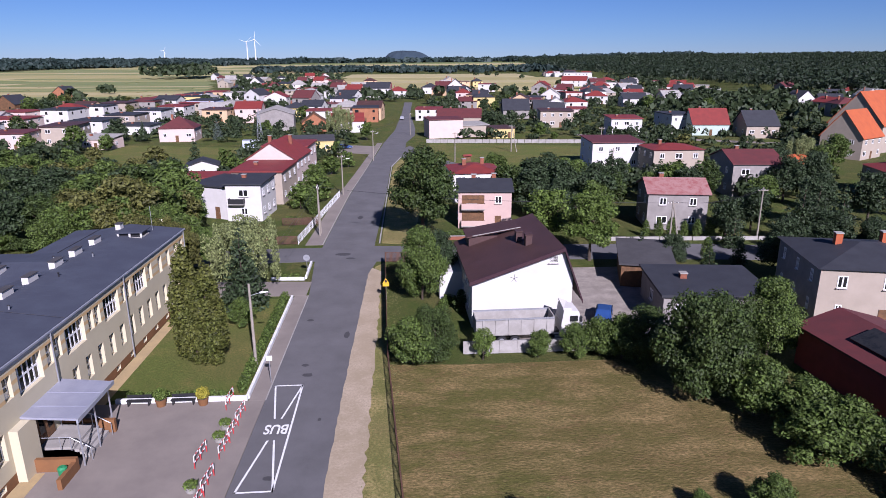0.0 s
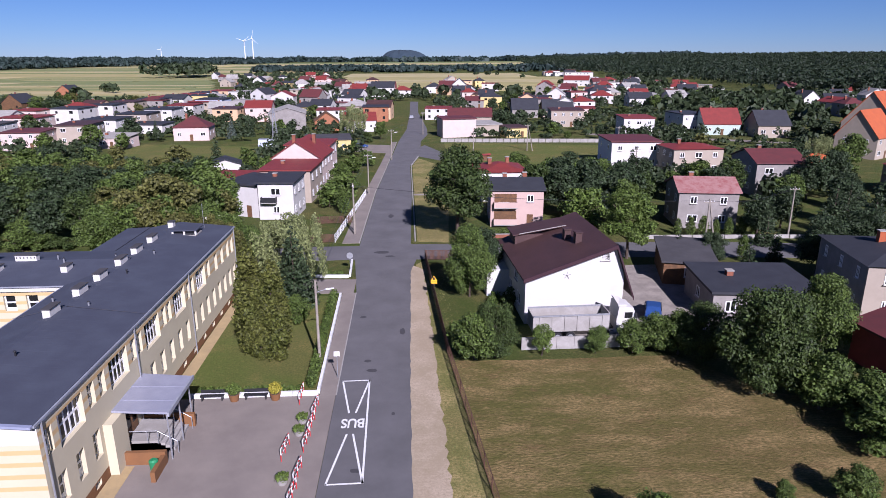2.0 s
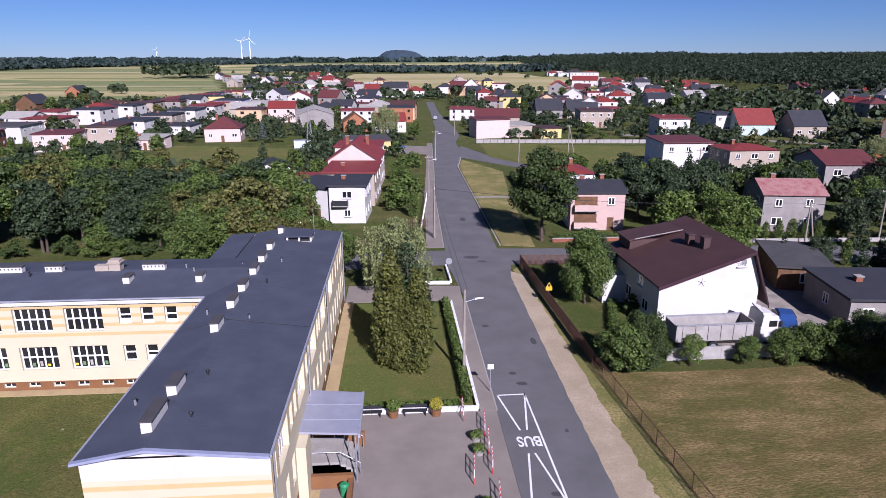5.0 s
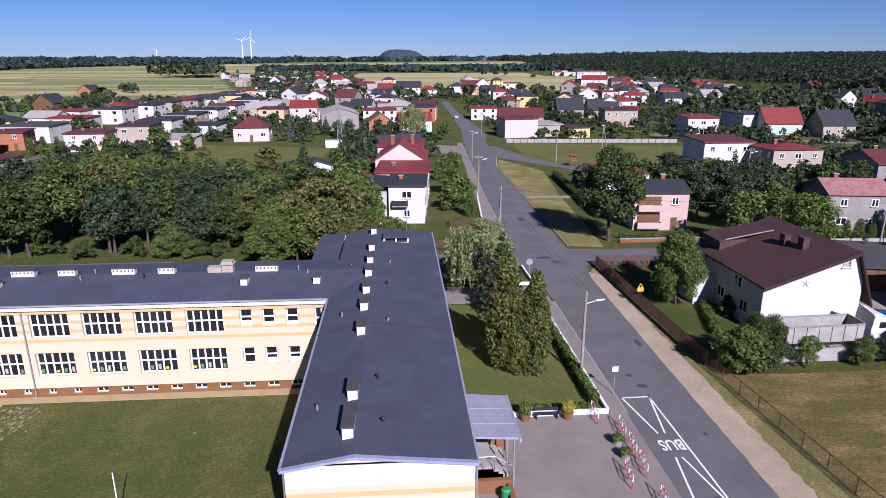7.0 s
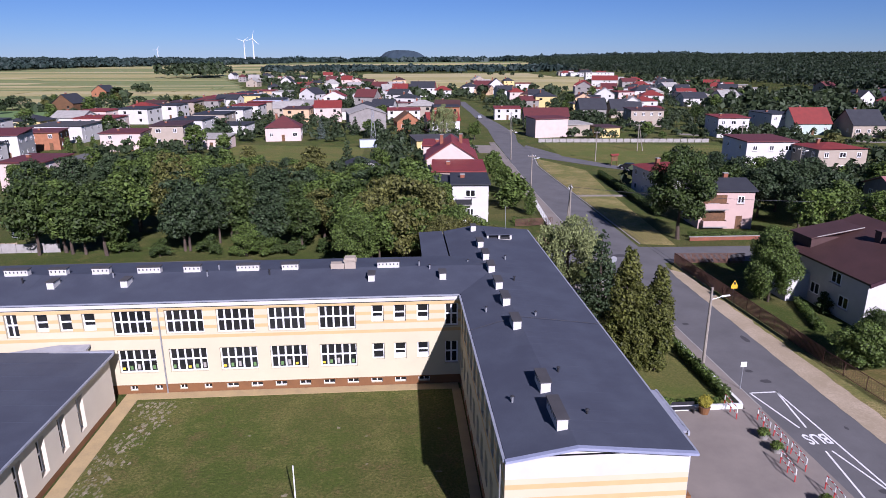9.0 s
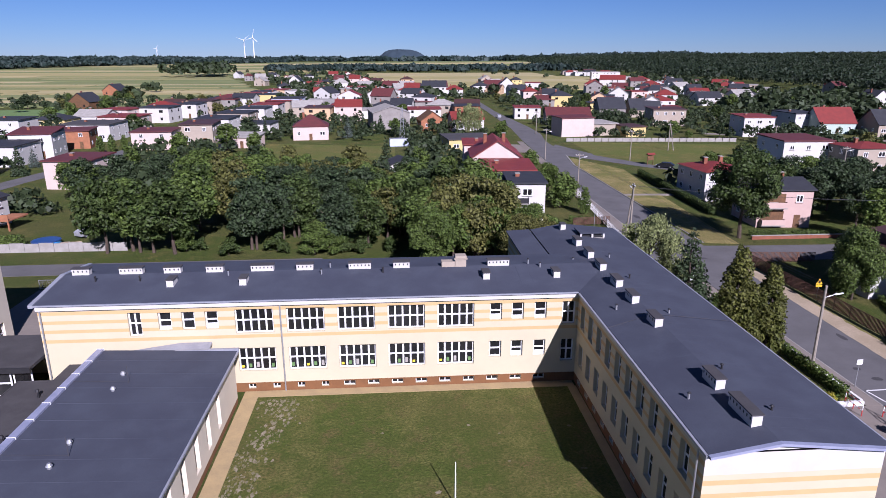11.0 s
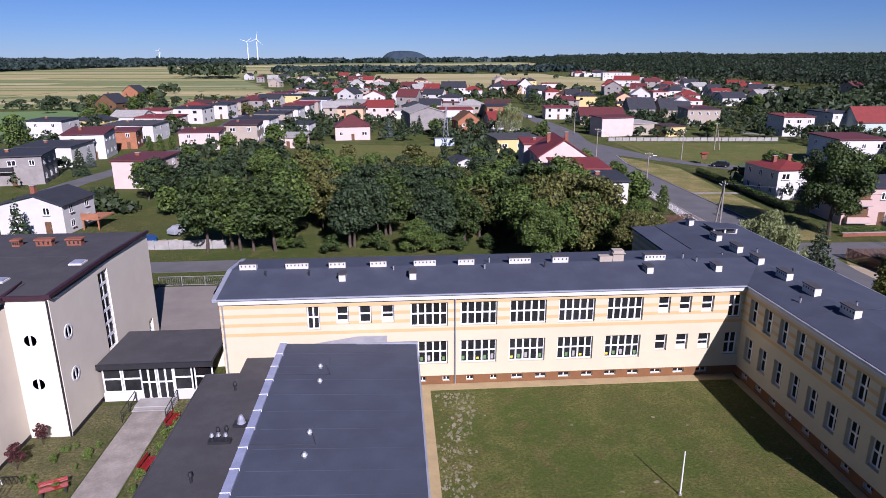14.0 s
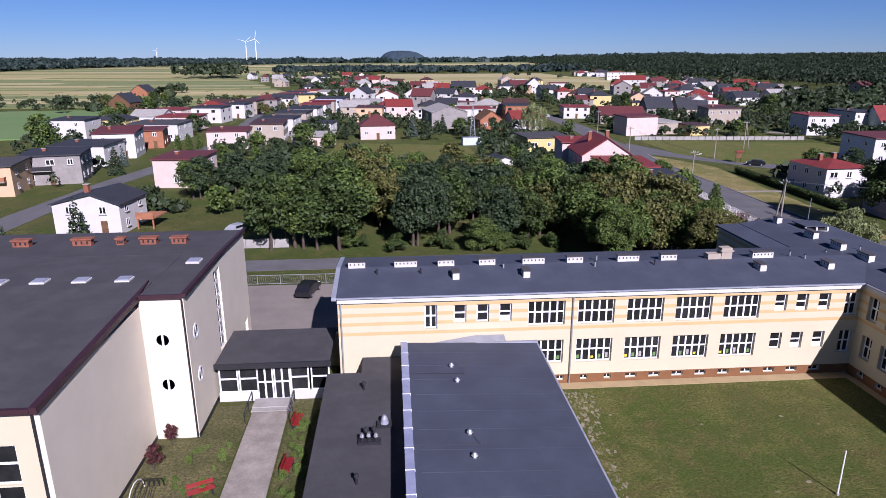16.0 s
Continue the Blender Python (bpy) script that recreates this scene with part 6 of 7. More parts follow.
fr = random.Random(31)
spots = []
while len(spots) < 1700:
    y = 118 + 330 * fr.random() ** 1.2
    x = fr.uniform(-0.66, 0.68) * y - (50 if fr.random() < 0.4 else 0)
    if room_for(x, y, 0.9):
        spots.append((x, y, fr.uniform(2.4, 5.5), fr.uniform(2.0, 6.2)))
woods("garden_greenery", "mixed green shrubs and small trees in the gardens", spots, LEAF_FAR, 4, 54, 0.135)
spots = []
while len(spots) < 11000:
    y = 430 + 2600 * fr.random() ** 1.6
    x0 = 285 + 0.14 * max(0, y - 1500)
    x = x0 + fr.random() * (0.75 * y + 150)
    s = 6.0 + y / 300
    spots.append((x, y, s * fr.uniform(0.8, 1.3), fr.uniform(13, 19) + y / 400))
woods("forest", "dense dark green forest to the horizon", spots, LEAF_FOREST, 3, 26, 0.14)
spots = []
for i in range(760):
    y = fr.uniform(430, 1150)
    x = y * fr.uniform(-0.26, 0.42)
    if -0.10 * y < x < 0.30 * y and 430 < y < 1200 and fr.random() < (0.97 if y > 560 else 0.55):
        continue
    spots.append((x, y, fr.uniform(5, 10), fr.uniform(5, 9)))
for i in range(260):
    y = fr.uniform(250, 480)
    x = fr.uniform(120, 330)
    if room_for(x, y, 4):
        spots.append((x, y, fr.uniform(6, 10), fr.uniform(5, 10)))
woods("town_trees", "green garden trees among far houses", spots, LEAF_FAR, 5)
spots = [(-325 + fr.gauss(0, 19), 1000 + fr.gauss(0, 35), fr.uniform(10, 17), fr.uniform(18, 26)) for i in range(80)]
woods("poplar_group", "dark group of tall trees", spots, LEAF_FAR, 6)
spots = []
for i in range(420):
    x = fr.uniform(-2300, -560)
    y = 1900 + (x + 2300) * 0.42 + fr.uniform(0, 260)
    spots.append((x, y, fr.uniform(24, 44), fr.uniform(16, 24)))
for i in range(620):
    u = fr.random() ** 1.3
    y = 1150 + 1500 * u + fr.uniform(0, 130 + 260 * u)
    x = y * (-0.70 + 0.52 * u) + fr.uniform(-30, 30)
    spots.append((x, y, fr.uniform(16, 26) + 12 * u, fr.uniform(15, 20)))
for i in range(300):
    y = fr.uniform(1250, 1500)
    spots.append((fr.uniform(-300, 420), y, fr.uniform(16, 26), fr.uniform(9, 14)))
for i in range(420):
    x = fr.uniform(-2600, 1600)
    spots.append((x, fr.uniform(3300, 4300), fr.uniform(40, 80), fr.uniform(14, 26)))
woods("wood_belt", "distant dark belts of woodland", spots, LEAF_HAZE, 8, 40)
spots = [(fr.uniform(-620, -200) * (y / 500), y, fr.uniform(5, 14), fr.uniform(4, 10)) for y in [fr.uniform(330, 900) for _ in range(18)]]
woods("field_trees", "scattered bushes in the fields", spots, LEAF_FAR, 9)

# the wooded hill, its blue tone painted as distance haze
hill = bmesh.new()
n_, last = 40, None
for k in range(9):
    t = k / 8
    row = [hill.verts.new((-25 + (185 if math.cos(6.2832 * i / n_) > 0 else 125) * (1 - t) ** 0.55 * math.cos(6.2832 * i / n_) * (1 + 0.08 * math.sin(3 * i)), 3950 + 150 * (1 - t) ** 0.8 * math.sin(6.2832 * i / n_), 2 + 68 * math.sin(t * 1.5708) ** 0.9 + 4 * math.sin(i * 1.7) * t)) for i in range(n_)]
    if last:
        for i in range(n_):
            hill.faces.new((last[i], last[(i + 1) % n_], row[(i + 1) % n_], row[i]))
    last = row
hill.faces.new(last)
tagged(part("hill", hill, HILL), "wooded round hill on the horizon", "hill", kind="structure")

# fields in long strips
CORN = mat("ripe_field", (0.304, 0.256, 0.112), 0.95, (0.248, 0.224, 0.088), 0.02, 0.7, 0.2, 0.0)
CROP = mat("green_field", (0.112, 0.143, 0.045), 0.95, (0.158, 0.173, 0.064), 0.02, 0.7, 0.2, 0.0)
STUBBLE = mat("pale_field", (0.368, 0.312, 0.160), 0.95, (0.296, 0.256, 0.120), 0.02, 0.7, 0.2, 0.0)
setting("green_field", slabs(([(-290, 352), (-222, 362), (-178, 276), (-196, 232), (-330, 215), (-360, 320)], -0.3, 0.45),), mat("young_crop", (0.085, 0.150, 0.045), 0.95, (0.110, 0.170, 0.055), 0.03, 0.7, 0.4, 0.0), "level green field of young crop", "field")
fd = random.Random(41)
strips = bmesh.new()
y = 372.0
while y < 2600:
    dy = y * fd.uniform(0.018, 0.07)
    xa = -0.85 * y - 80
    while xa < -0.30 * y:
        xb = min(xa + y * fd.uniform(0.25, 0.7), -0.30 * y if y < 950 else -0.10 * y)
        pts = [(xa, y - 0.04 * xa), (xb, y - 0.04 * xb), (xb, y + dy * 0.97 - 0.04 * xb), (xa, y + dy * 0.97 - 0.04 * xa)]
        pts = [(px, py, terrain(px, py)) for px, py in pts]
        slab(strips, pts, -0.3, 0.25 + 0.0002 * y, (1 if y < 420 and fd.random() < 0.8 else fd.choice((0, 1, 1, 2, 0, 1))))
        xa = xb + 3
    y += dy
for y, dy, xa, xb, k in ((560, 60, 20, 150, 2), (622, 50, -40, 190, 0), (676, 70, -60, 200, 0), (750, 90, -75, 210, 2), (845, 120, -85, 220, 0), (970, 190, -95, 190, 2), (1520, 200, -350, 500, 0), (1750, 200, -500, 560, 1), (2000, 380, -700, 600, 2), (2420, 400, -900, 650, 1)):
    slab(strips, [(px, py, terrain(px, py)) for px, py in ((xa, y), (xb, y), (xb, y + dy), (xa, y + dy))], -0.3, 0.5, k)
tagged(part("fields", strips, (CORN, CROP, STUBBLE)), "long strips of ripe and green fields", "field", kind="stuff")


# wind turbines
def turbine(x, y, h, turn):
    t = thing("wind_turbine", "white three-bladed wind turbine far in the fields", "wind turbine", pose(x, y, terrain(x, y)), "wind turbines")
    part("tower", beams(((0, 0, -2), (0, 0, h), 2.6, 12, 1.5)), PLASTIC, t)
    part("nacelle", boxes((-2, 2, -5, 6, h - 1.5, h + 2.5)), PLASTIC, t)
    part("hub", beams(((0, -5, h + 0.5), (0, -8, h + 0.5), 1.8, 10, 0.8)), PLASTIC, t)
    for k in range(3):
        a = radians(turn + 120 * k)
        part("blade", beams(((0, -6.5, h + 0.5), (h * 0.34 * math.sin(a), -6.5, h + 0.5 + h * 0.34 * math.cos(a)), 1.2, 6, 0.3)), PLASTIC, t)


turbine(-600, 2700, 96, 12)
turbine(-690, 2950, 92, 50)
turbine(-1520, 4300, 70, 30)


# ---- small things ----
def low_wall(x0, y0, x1, y1):
    w = thing("garden_wall", "low white-painted concrete garden kerb wall", "low wall")
    d = Vector((x1 - x0, y1 - y0, 0))
    n = max(1, int(d.length / 2.0))
    q = pose(x0, y0, 0, 0, 0, math.degrees(math.atan2(d.y, d.x)))
    for i in range(n):
        part("block", boxes((i * d.length / n, (i + 1) * d.length / n - 0.03, -0.12, 0.12, 0, 0.38)), PAINT, w, m=q)


low_wall(-23.8, 47.6, -13.3, 47.6)
low_wall(-13.35, 47.8, -13.65, 70.8)
low_wall(-17.4, 77.4, -13.2, 77.2)
low_wall(-13.1, 77.6, -13.3, 84.0)


def hedge(x0, y0, x1, y1, w, h, label, material=LEAF_DARK, seed=1, size=0.11):
    ln = math.hypot(x1 - x0, y1 - y0)
    k = max(2, int(ln / 0.7))
    c = [(x0 + (x1 - x0) * (i + 0.5) / k, y0 + (y1 - y0) * (i + 0.5) / k, h * z) for i in range(k) for z in (0.3, 0.7)]
    s = [(w / 2 + 0.1, w / 2 + 0.1, h * 0.33)] * len(c)
    ob = new("hedge", leaves("hedge", c, s, int(ln * h * 330 + 300), size, material, seed))
    return tagged(ob, label, "hedge")


hedge(-14.05, 48.6, -14.35, 70.4, 0.7, 1.1, "clipped dark green hedge along the lawn", LEAF, 3)
hedge(-23.4, 48.5, -14.6, 48.5, 0.5, 0.45, "low green border hedge", LEAF, 4)
hedge(4.2, 96.6, 18.5, 95.6, 0.9, 1.0, "clipped green hedge on a brick garden wall", LEAF, 5)
hedge(5.0, 110, 6.8, 150, 1.2, 1.6, "tall dark hedge along the verge", LEAF_DARK, 6)
hedge(-16.4, 78.2, -13.9, 78.2, 0.6, 0.5, "low hedge beside the drive", LEAF, 7)
hedge(-21, 108, -17.5, 106.5, 0.8, 1.0, "green clipped garden hedge row", LEAF, 8)
hedge(-124, 96, -104, 99, 1.2, 1.8, "tall clipped garden hedge", LEAF, 9, 0.16)
hedge(2.0, 61, 4.4, 69, 1.0, 0.9, "garden shrub border beside the white house", LEAF, 12)

# planters and benches on the forecourt
for x, k in ((-20.0, LEAF_BRIGHT), (-16.7, LEAF_YELLOW)):
    p = thing("planter", "brown plastic pot with a round clipped shrub", "planter", pose(x, 47.0, 0.05), "planters on the forecourt")
    part("pot", beams(((0, 0, 0), (0, 0, 0.6), 0.33, 14, 0.45)), BROWN, p)
    part("soil", beams(((0, 0, 0.58), (0, 0, 0.62), 0.4, 12)), BARK, p)
    part("shrub", leaves("shrub", [(0, 0, 1.0)], [(0.5, 0.5, 0.52)], 900, 0.07, k, 5), None, p)
for x in (-21.8, -18.3):
    b = thing("bench", "dark slatted bench beside the white wall", "bench", pose(x, 47.15, 0.05), "benches on the forecourt")
    for i in range(3):
        part("slat", boxes((-0.95, 0.95, -0.2 + 0.14 * i, -0.09 + 0.14 * i, 0.4, 0.44)), DARK_METAL, b)
    part("backrest", boxes((-0.95, 0.95, 0.23, 0.27, 0.55, 0.8)), DARK_METAL, b)
    for u in (-0.8, 0.8):
        part("leg", boxes((u - 0.04, u + 0.04, -0.18, 0.26, 0, 0.4)), DARK_METAL, b)

RED_PAINT = mat("red_paint", (0.50, 0.04, 0.04), 0.5, None, 3, 0.4, 15, 0.05, 0.4)


def barrier(x, y, yaw):
    """A red and white tubular railing, 2 m long."""
    b = thing("barrier", "red and white tubular steel barrier", "barrier", pose(x, y, 0.05, 0, 0, yaw), "barriers along the forecourt")
    for i in range(8):
        for z in (0.95, 0.45):
            part("tube", beams(((-1 + 0.25 * i, 0, z), (-0.75 + 0.25 * i, 0, z), 0.035)), RED_PAINT if i % 2 else PAINT, b)
    for u in (-1, 0, 1):
        part("post", beams(((u, 0, 0), (u, 0, 0.5), 0.035)), RED_PAINT, b)
        part("post", beams(((u, 0, 0.5), (u, 0, 0.95), 0.035)), PAINT, b)


for x, y, a in ((-14.6, 47.0, 88), (-13.2, 44.8, 84), (-13.2, 42.6, 84), (-13.25, 40.4, 84), (-14.6, 39.4, 84), (-13.3, 36.6, 84), (-13.3, 34.4, 84), (-13.4, 30, 86)):
    barrier(x, y, a)
for x, y in ((-14.0, 43.4), (-14.0, 41.7), (-14.2, 36.0)):
    p = thing("flower_tub", "low flower tub with yellow-green plants", "planter", pose(x, y, 0.05), "flower tubs by the barriers")
    part("tub", beams(((0, 0, 0), (0, 0, 0.35), 0.3, 12, 0.38)), CONCRETE, p)
    part("plant_tuft", leaves("plant_tuft", [(0, 0, 0.5)], [(0.45, 0.45, 0.3)], 420, 0.08, LEAF_BRIGHT, 6), None, p)
bin_ = thing("litter_bin", "green plastic litter bin at the entrance", "bin", pose(-23.0, 37.8, 0.8))
GREEN_PLASTIC = mat("green_plastic", (0.02, 0.20, 0.08), 0.5, None, 3, 0.4, 15, 0.05, 0.4)
part("body", beams(((0, 0, -0.75), (0, 0, 0.1), 0.24, 12, 0.3)), GREEN_PLASTIC, bin_)
part("lid", beams(((0, 0, 0.1), (0, 0, 0.2), 0.31, 12, 0.2)), GREEN_PLASTIC, bin_)


# poles, lamps and signs
def pole(x, y, h=8.0, lamp=True, twin=False, yaw=0, cross=True):
    p = thing("utility_pole", "weathered concrete utility pole" + (" with street lamp" if lamp else ""), "utility pole", pose(x, y, 0, 0, 0, yaw), "utility poles")
    part("mast", beams(((0, 0, -0.2), (0, 0, h), 0.15, 8, 0.10)), POLE_WOOD, p)
    if twin:
        part("mast", beams(((1.7, 0, -0.2), (0.05, 0, h - 0.3), 0.14, 8, 0.10)), POLE_WOOD, p)
    if cross:
        part("crossarm", boxes((-0.8, 0.8, -0.05, 0.05, h - 0.5, h - 0.4)), POLE_WOOD, p)
    for u in (-0.7, -0.25, 0.25, 0.7) if cross else ():
        part("insulator", beams(((u, 0, h - 0.4), (u, 0, h - 0.22), 0.04)), PLASTIC, p)
    if lamp:
        a = part("lamp_arm", beams(((0, 0, h - 1.1), (1.0, 0, h - 0.8), 0.03)), STEEL, p)
        part("lamp_head", beams(((0.9, 0, h - 0.82), (1.6, 0, h - 0.74), 0.09, 8, 0.06)), PLASTIC, a)


def strand(points, r):
    """One continuous thin cable through the points."""
    bm, last = bmesh.new(), None
    for p in points:
        row = [bm.verts.new((p[0] + r * a, p[1], p[2] + r * b)) for a, b in ((1, 0), (0, 1), (-1, 0), (0, -1))]
        if last:
            for i in range(4):
                bm.faces.new((last[i], last[(i + 1) % 4], row[(i + 1) % 4], row[i]))
        last = row
    return bm


def wires(points, z, sag=0.5):
    for (x0, y0), (x1, y1) in zip(points, points[1:]):
        w = thing("overhead_wire", "thin dark overhead wires between poles", "wire", group="overhead wires")
        for u in (-0.25, 0.25):
            part("strand", strand([(x0 + (x1 - x0) * t / 10 + u, y0 + (y1 - y0) * t / 10, z - sag * 0.04 * t * (10 - t)) for t in range(11)], 0.014), DARK_METAL, w)


pole(-13.9, 53.3, 8.0, True, cross=False)
pole(-14.0, 98.2, 8.2, True, True, 90)
pole(-13.4, 130, 8.2)
pole(-9.5, 176, 8.2)
pole(12.5, 172, 8, False)
pole(36, 84, 8.0, False, True)
pole(53, 92, 8.0, False)
pole(42, 130, 9, True)
pole(0.8, 236, 8, False)
pole(30.5, 190, 8, False, True)
pole(52, 172, 9.0, False)
wires([(-13.9, 53.3), (-14.0, 98.2), (-13.4, 130), (-9.5, 176), (0.8, 236)], 8.0)
wires([(-14.0, 98.2), (36, 84), (53, 92)], 7.8, 0.9)


def sign_post(x, y, h, label, head, material, yaw=0):
    s = thing("road_sign", label, "road sign", pose(x, y, 0, 0, 0, yaw))
    part("post", beams(((0, 0, 0), (0, 0, h), 0.035)), STEEL, s)
    part("plate", head, material, s)
    return s


sign_post(-12.0, 50.4, 2.5, "small white bus stop sign on a post", boxes((-0.25, 0.25, -0.05, -0.03, 2.1, 2.55)), PLASTIC)
disc = bmesh.new()
beam(disc, (0, -0.03, 2.2), (0, -0.07, 2.2), 0.42, 20)
sign_post(-13.2, 79.6, 2.5, "round white prohibition sign seen from behind", disc, STEEL)
SIGN_YELLOW = mat("sign_yellow", (0.637, 0.357, 0.017), 0.5, None, 3, 0.3, 12, 0.0, 0.4)
tri = bmesh.new()
f = [tri.verts.new(p) for p in ((-0.4, -0.05, 2.0), (0.4, -0.05, 2.0), (0, -0.05, 2.68))]
b = [tri.verts.new((v.co.x, -0.02, v.co.z)) for v in f]
tri.faces.new(f), tri.faces.new(b[::-1])
for i in range(3):
    tri.faces.new((f[i], b[i], b[(i + 1) % 3], f[(i + 1) % 3]))
box(tri, -0.36, 0.36, -0.05, -0.02, 1.68, 1.96)
wsn = sign_post(-2.75, 69.6, 2.0, "yellow triangular warning sign with a plate", tri, SIGN_YELLOW)
part("pictogram", boxes((-0.12, 0.12, -0.065, -0.05, 2.15, 2.45)), DARK_METAL, wsn)


# fences
def wire_fence(x0, y0, x1, y1, h, step, material, label, pickets=False, rail=True):
    d = Vector((x1 - x0, y1 - y0, 0))
    n = max(1, round(d.length / step))
    f = thing("fence", label, "fence", pose(x0, y0, 0, 0, 0, math.degrees(math.atan2(d.y, d.x))))
    L = d.length
    for i in range(n + 1):
        part("post", beams(((i * L / n, 0, 0), (i * L / n, 0, h), 0.04, 6)), material, f)
    part("rail", boxes((0, L, -0.02, 0.02, h - 0.05, h), (0, L, -0.02, 0.02, 0.1, 0.15)), material, f)
    if pickets:
        bars = bmesh.new()
        for i in range(int(L / 0.16)):
            box(bars, i * 0.16, i * 0.16 + 0.09, -0.015, 0.015, 0.12, h - 0.02)
        tagged(part("boarding", bars, material, f), kind="stuff")
    else:
        net = bmesh.new()
        for i in range(int(L / 0.25)):
            beam(net, (i * 0.25, 0, 0.12), (i * 0.25 + 0.25, 0, h), 0.008, 3)
            beam(net, (i * 0.25 + 0.25, 0, 0.12), (i * 0.25, 0, h), 0.008, 3)
        tagged(part("netting", net, material, f), kind="stuff")


FENCE_BROWN = mat("rusty_brown_paint", (0.060, 0.032, 0.024), 0.7, (0.10, 0.05, 0.03), 2, 0.6, 12, 0.1)
wire_fence(1.6, 4, -2.15, 54.5, 1.35, 2.5, FENCE_BROWN, "rusty brown wire mesh fence on posts")
wire_fence(-2.15, 54.5, -3.35, 84.0, 1.5, 2.4, FENCE_BROWN, "dark brown board fence along the garden", True)
wire_fence(-3.3, 84.0, 6, 83.4, 1.4, 2.4, FENCE_BROWN, "dark brown board fence along the side road", True)
wire_fence(-16.6, 93.5, -13.9, 128, 1.3, 2.5, PLASTIC, "white garden fence beside the pavement")
wire_fence(-28, 93.2, -16.8, 93.6, 1.3, 2.5, FENCE_BROWN, "dark wooden garden fence boards", True)
wire_fence(-21, 105, -14.8, 105.6, 1.3, 1.8, FENCE_BROWN, "dark garden fence between plots", True)
wire_fence(-92, 79.8, -60, 79.8, 1.2, 2.6, STEEL, "grey mesh fence behind the school")
bw = thing("brick_wall", "low red brick garden wall", "wall")
part("wall", boxes((3.6, 19, 94.6, 94.85, 0, 0.55)), BRICK, bw)
part("coping", boxes((3.5, 19.1, 94.55, 94.9, 0.55, 0.62)), CONCRETE, bw)
yw = thing("yard_wall", "pale concrete block wall behind the truck", "wall")
for i in range(9):
    part("panel", boxes((4.9 + 1.7 * i, 6.57 + 1.7 * i, 54.9 + 0.02 * i, 55.1 + 0.02 * i, 0, 1.25)), CONCRETE, yw)
cw = thing("panel_wall", "pale precast concrete panel wall with wavy top", "wall")
for i in range(15):
    part("panel", slabs(([(-118 + 2 * i, 95.6), (-116.05 + 2 * i, 95.6), (-116.05 + 2 * i, 95.75), (-118 + 2 * i, 95.75)], 0, 1.25 + 0.1 * (i % 2))), CONCRETE, cw)
ew = thing("field_wall", "pale panel fence along the green field", "wall")
for i in range(24):
    part("panel", boxes((6 + 2.3 * i, 8.2 + 2.3 * i, 213 - 0.2 * i, 213.15 - 0.2 * i, 0, 1.2)), CONCRETE, ew)
sw = thing("street_wall", "long pale garden wall by the side road", "wall")
for i in range(16):
    part("panel", boxes((28 + 2.5 * i, 30.42 + 2.5 * i, 92.6 - 0.12 * i, 92.8 - 0.12 * i, 0, 0.6)), CONCRETE, sw)


# vehicles
def wheel(parent, x, y, z, r, w):
    t = part("wheel", beams(((x, y - w / 2, z), (x, y + w / 2, z), r, 16)), DARK_METAL, parent)
    part("rim", beams(((x, y - w / 2 - 0.01, z), (x, y + w / 2 + 0.01, z), r * 0.55, 12)), STEEL, t)


truck = thing("truck", "white articulated truck with a long grey tipper trailer", "truck", pose(6.2, 57.6, 0, 0, 0, 2))
part("trailer", boxes((0, 7.6, -1.2, -1.1, 1.2, 2.7), (0, 7.6, 1.1, 1.2, 1.2, 2.7), (0, 0.1, -1.1, 1.1, 1.2, 2.7), (7.5, 7.6, -1.1, 1.1, 1.2, 2.9), (0, 7.6, -1.2, 1.2, 1.1, 1.2)), CONCRETE, truck, "grey empty tipper body")
part("top_rail", boxes((0, 7.6, -1.28, -1.12, 2.7, 2.82), (0, 7.6, 1.12, 1.28, 2.7, 2.82)), STEEL, truck)
for i in range(6):
    part("rib", boxes((0.6 + 1.25 * i, 0.72 + 1.25 * i, -1.27, -1.2, 1.2, 2.7)), CONCRETE, truck)
part("chassis", boxes((0.3, 10.4, -0.5, 0.5, 0.75, 1.1)), DARK_METAL, truck)
cabm = bmesh.new()
slab(cabm, [(8.3, -1.2), (10.4, -1.2), (10.4, 1.2), (8.3, 1.2)], 0.8, 2.2)
q = [(8.35, 2.2), (10.35, 2.2), (9.95, 3.3), (8.5, 3.5)]
f = [cabm.verts.new((x, -1.15, z)) for x, z in q]
b = [cabm.verts.new((x, 1.15, z)) for x, z in q]
cabm.faces.new(f), cabm.faces.new(b[::-1])
for i in range(4):
    cabm.faces.new((f[i], b[i], b[(i + 1) % 4], f[(i + 1) % 4]))
cab = part("cab", cabm, WHITE, truck, "white cab")
part("side_window", boxes((9.1, 9.9, -1.17, -1.14, 2.25, 2.85)), GLASS, cab)
part("windscreen", slabs(([(10.37, -1.0, 2.25), (10.41, -1.0, 2.25), (10.05, -1.0, 3.1), (10.01, -1.0, 3.1)], 0, 0.02)), GLASS, cab)
for x in (1.2, 2.5, 3.8, 7.9, 9.6):
    for y in (-1.0, 1.0):
        wheel(truck, x, y, 0.5, 0.5, 0.32)


part("wind_deflector", slabs(([(8.45, -1.0, 0.0), (9.3, -1.0, 0.0), (9.3, 1.0, 0.0), (8.45, 1.0, 0.35)], 3.42, 3.6)), WHITE, cab)
part("bumper", boxes((10.35, 10.52, -1.2, 1.2, 0.45, 0.95)), PLASTIC, truck)
for y in (-1.32, 1.32):
    part("mirror", boxes((10.1, 10.25, y - 0.12, y + 0.12, 2.3, 2.85)), DARK_METAL, cab)
part("tank", beams(((7.7, -0.9, 0.75), (8.6, -0.9, 0.75), 0.3, 12)), STEEL, truck)


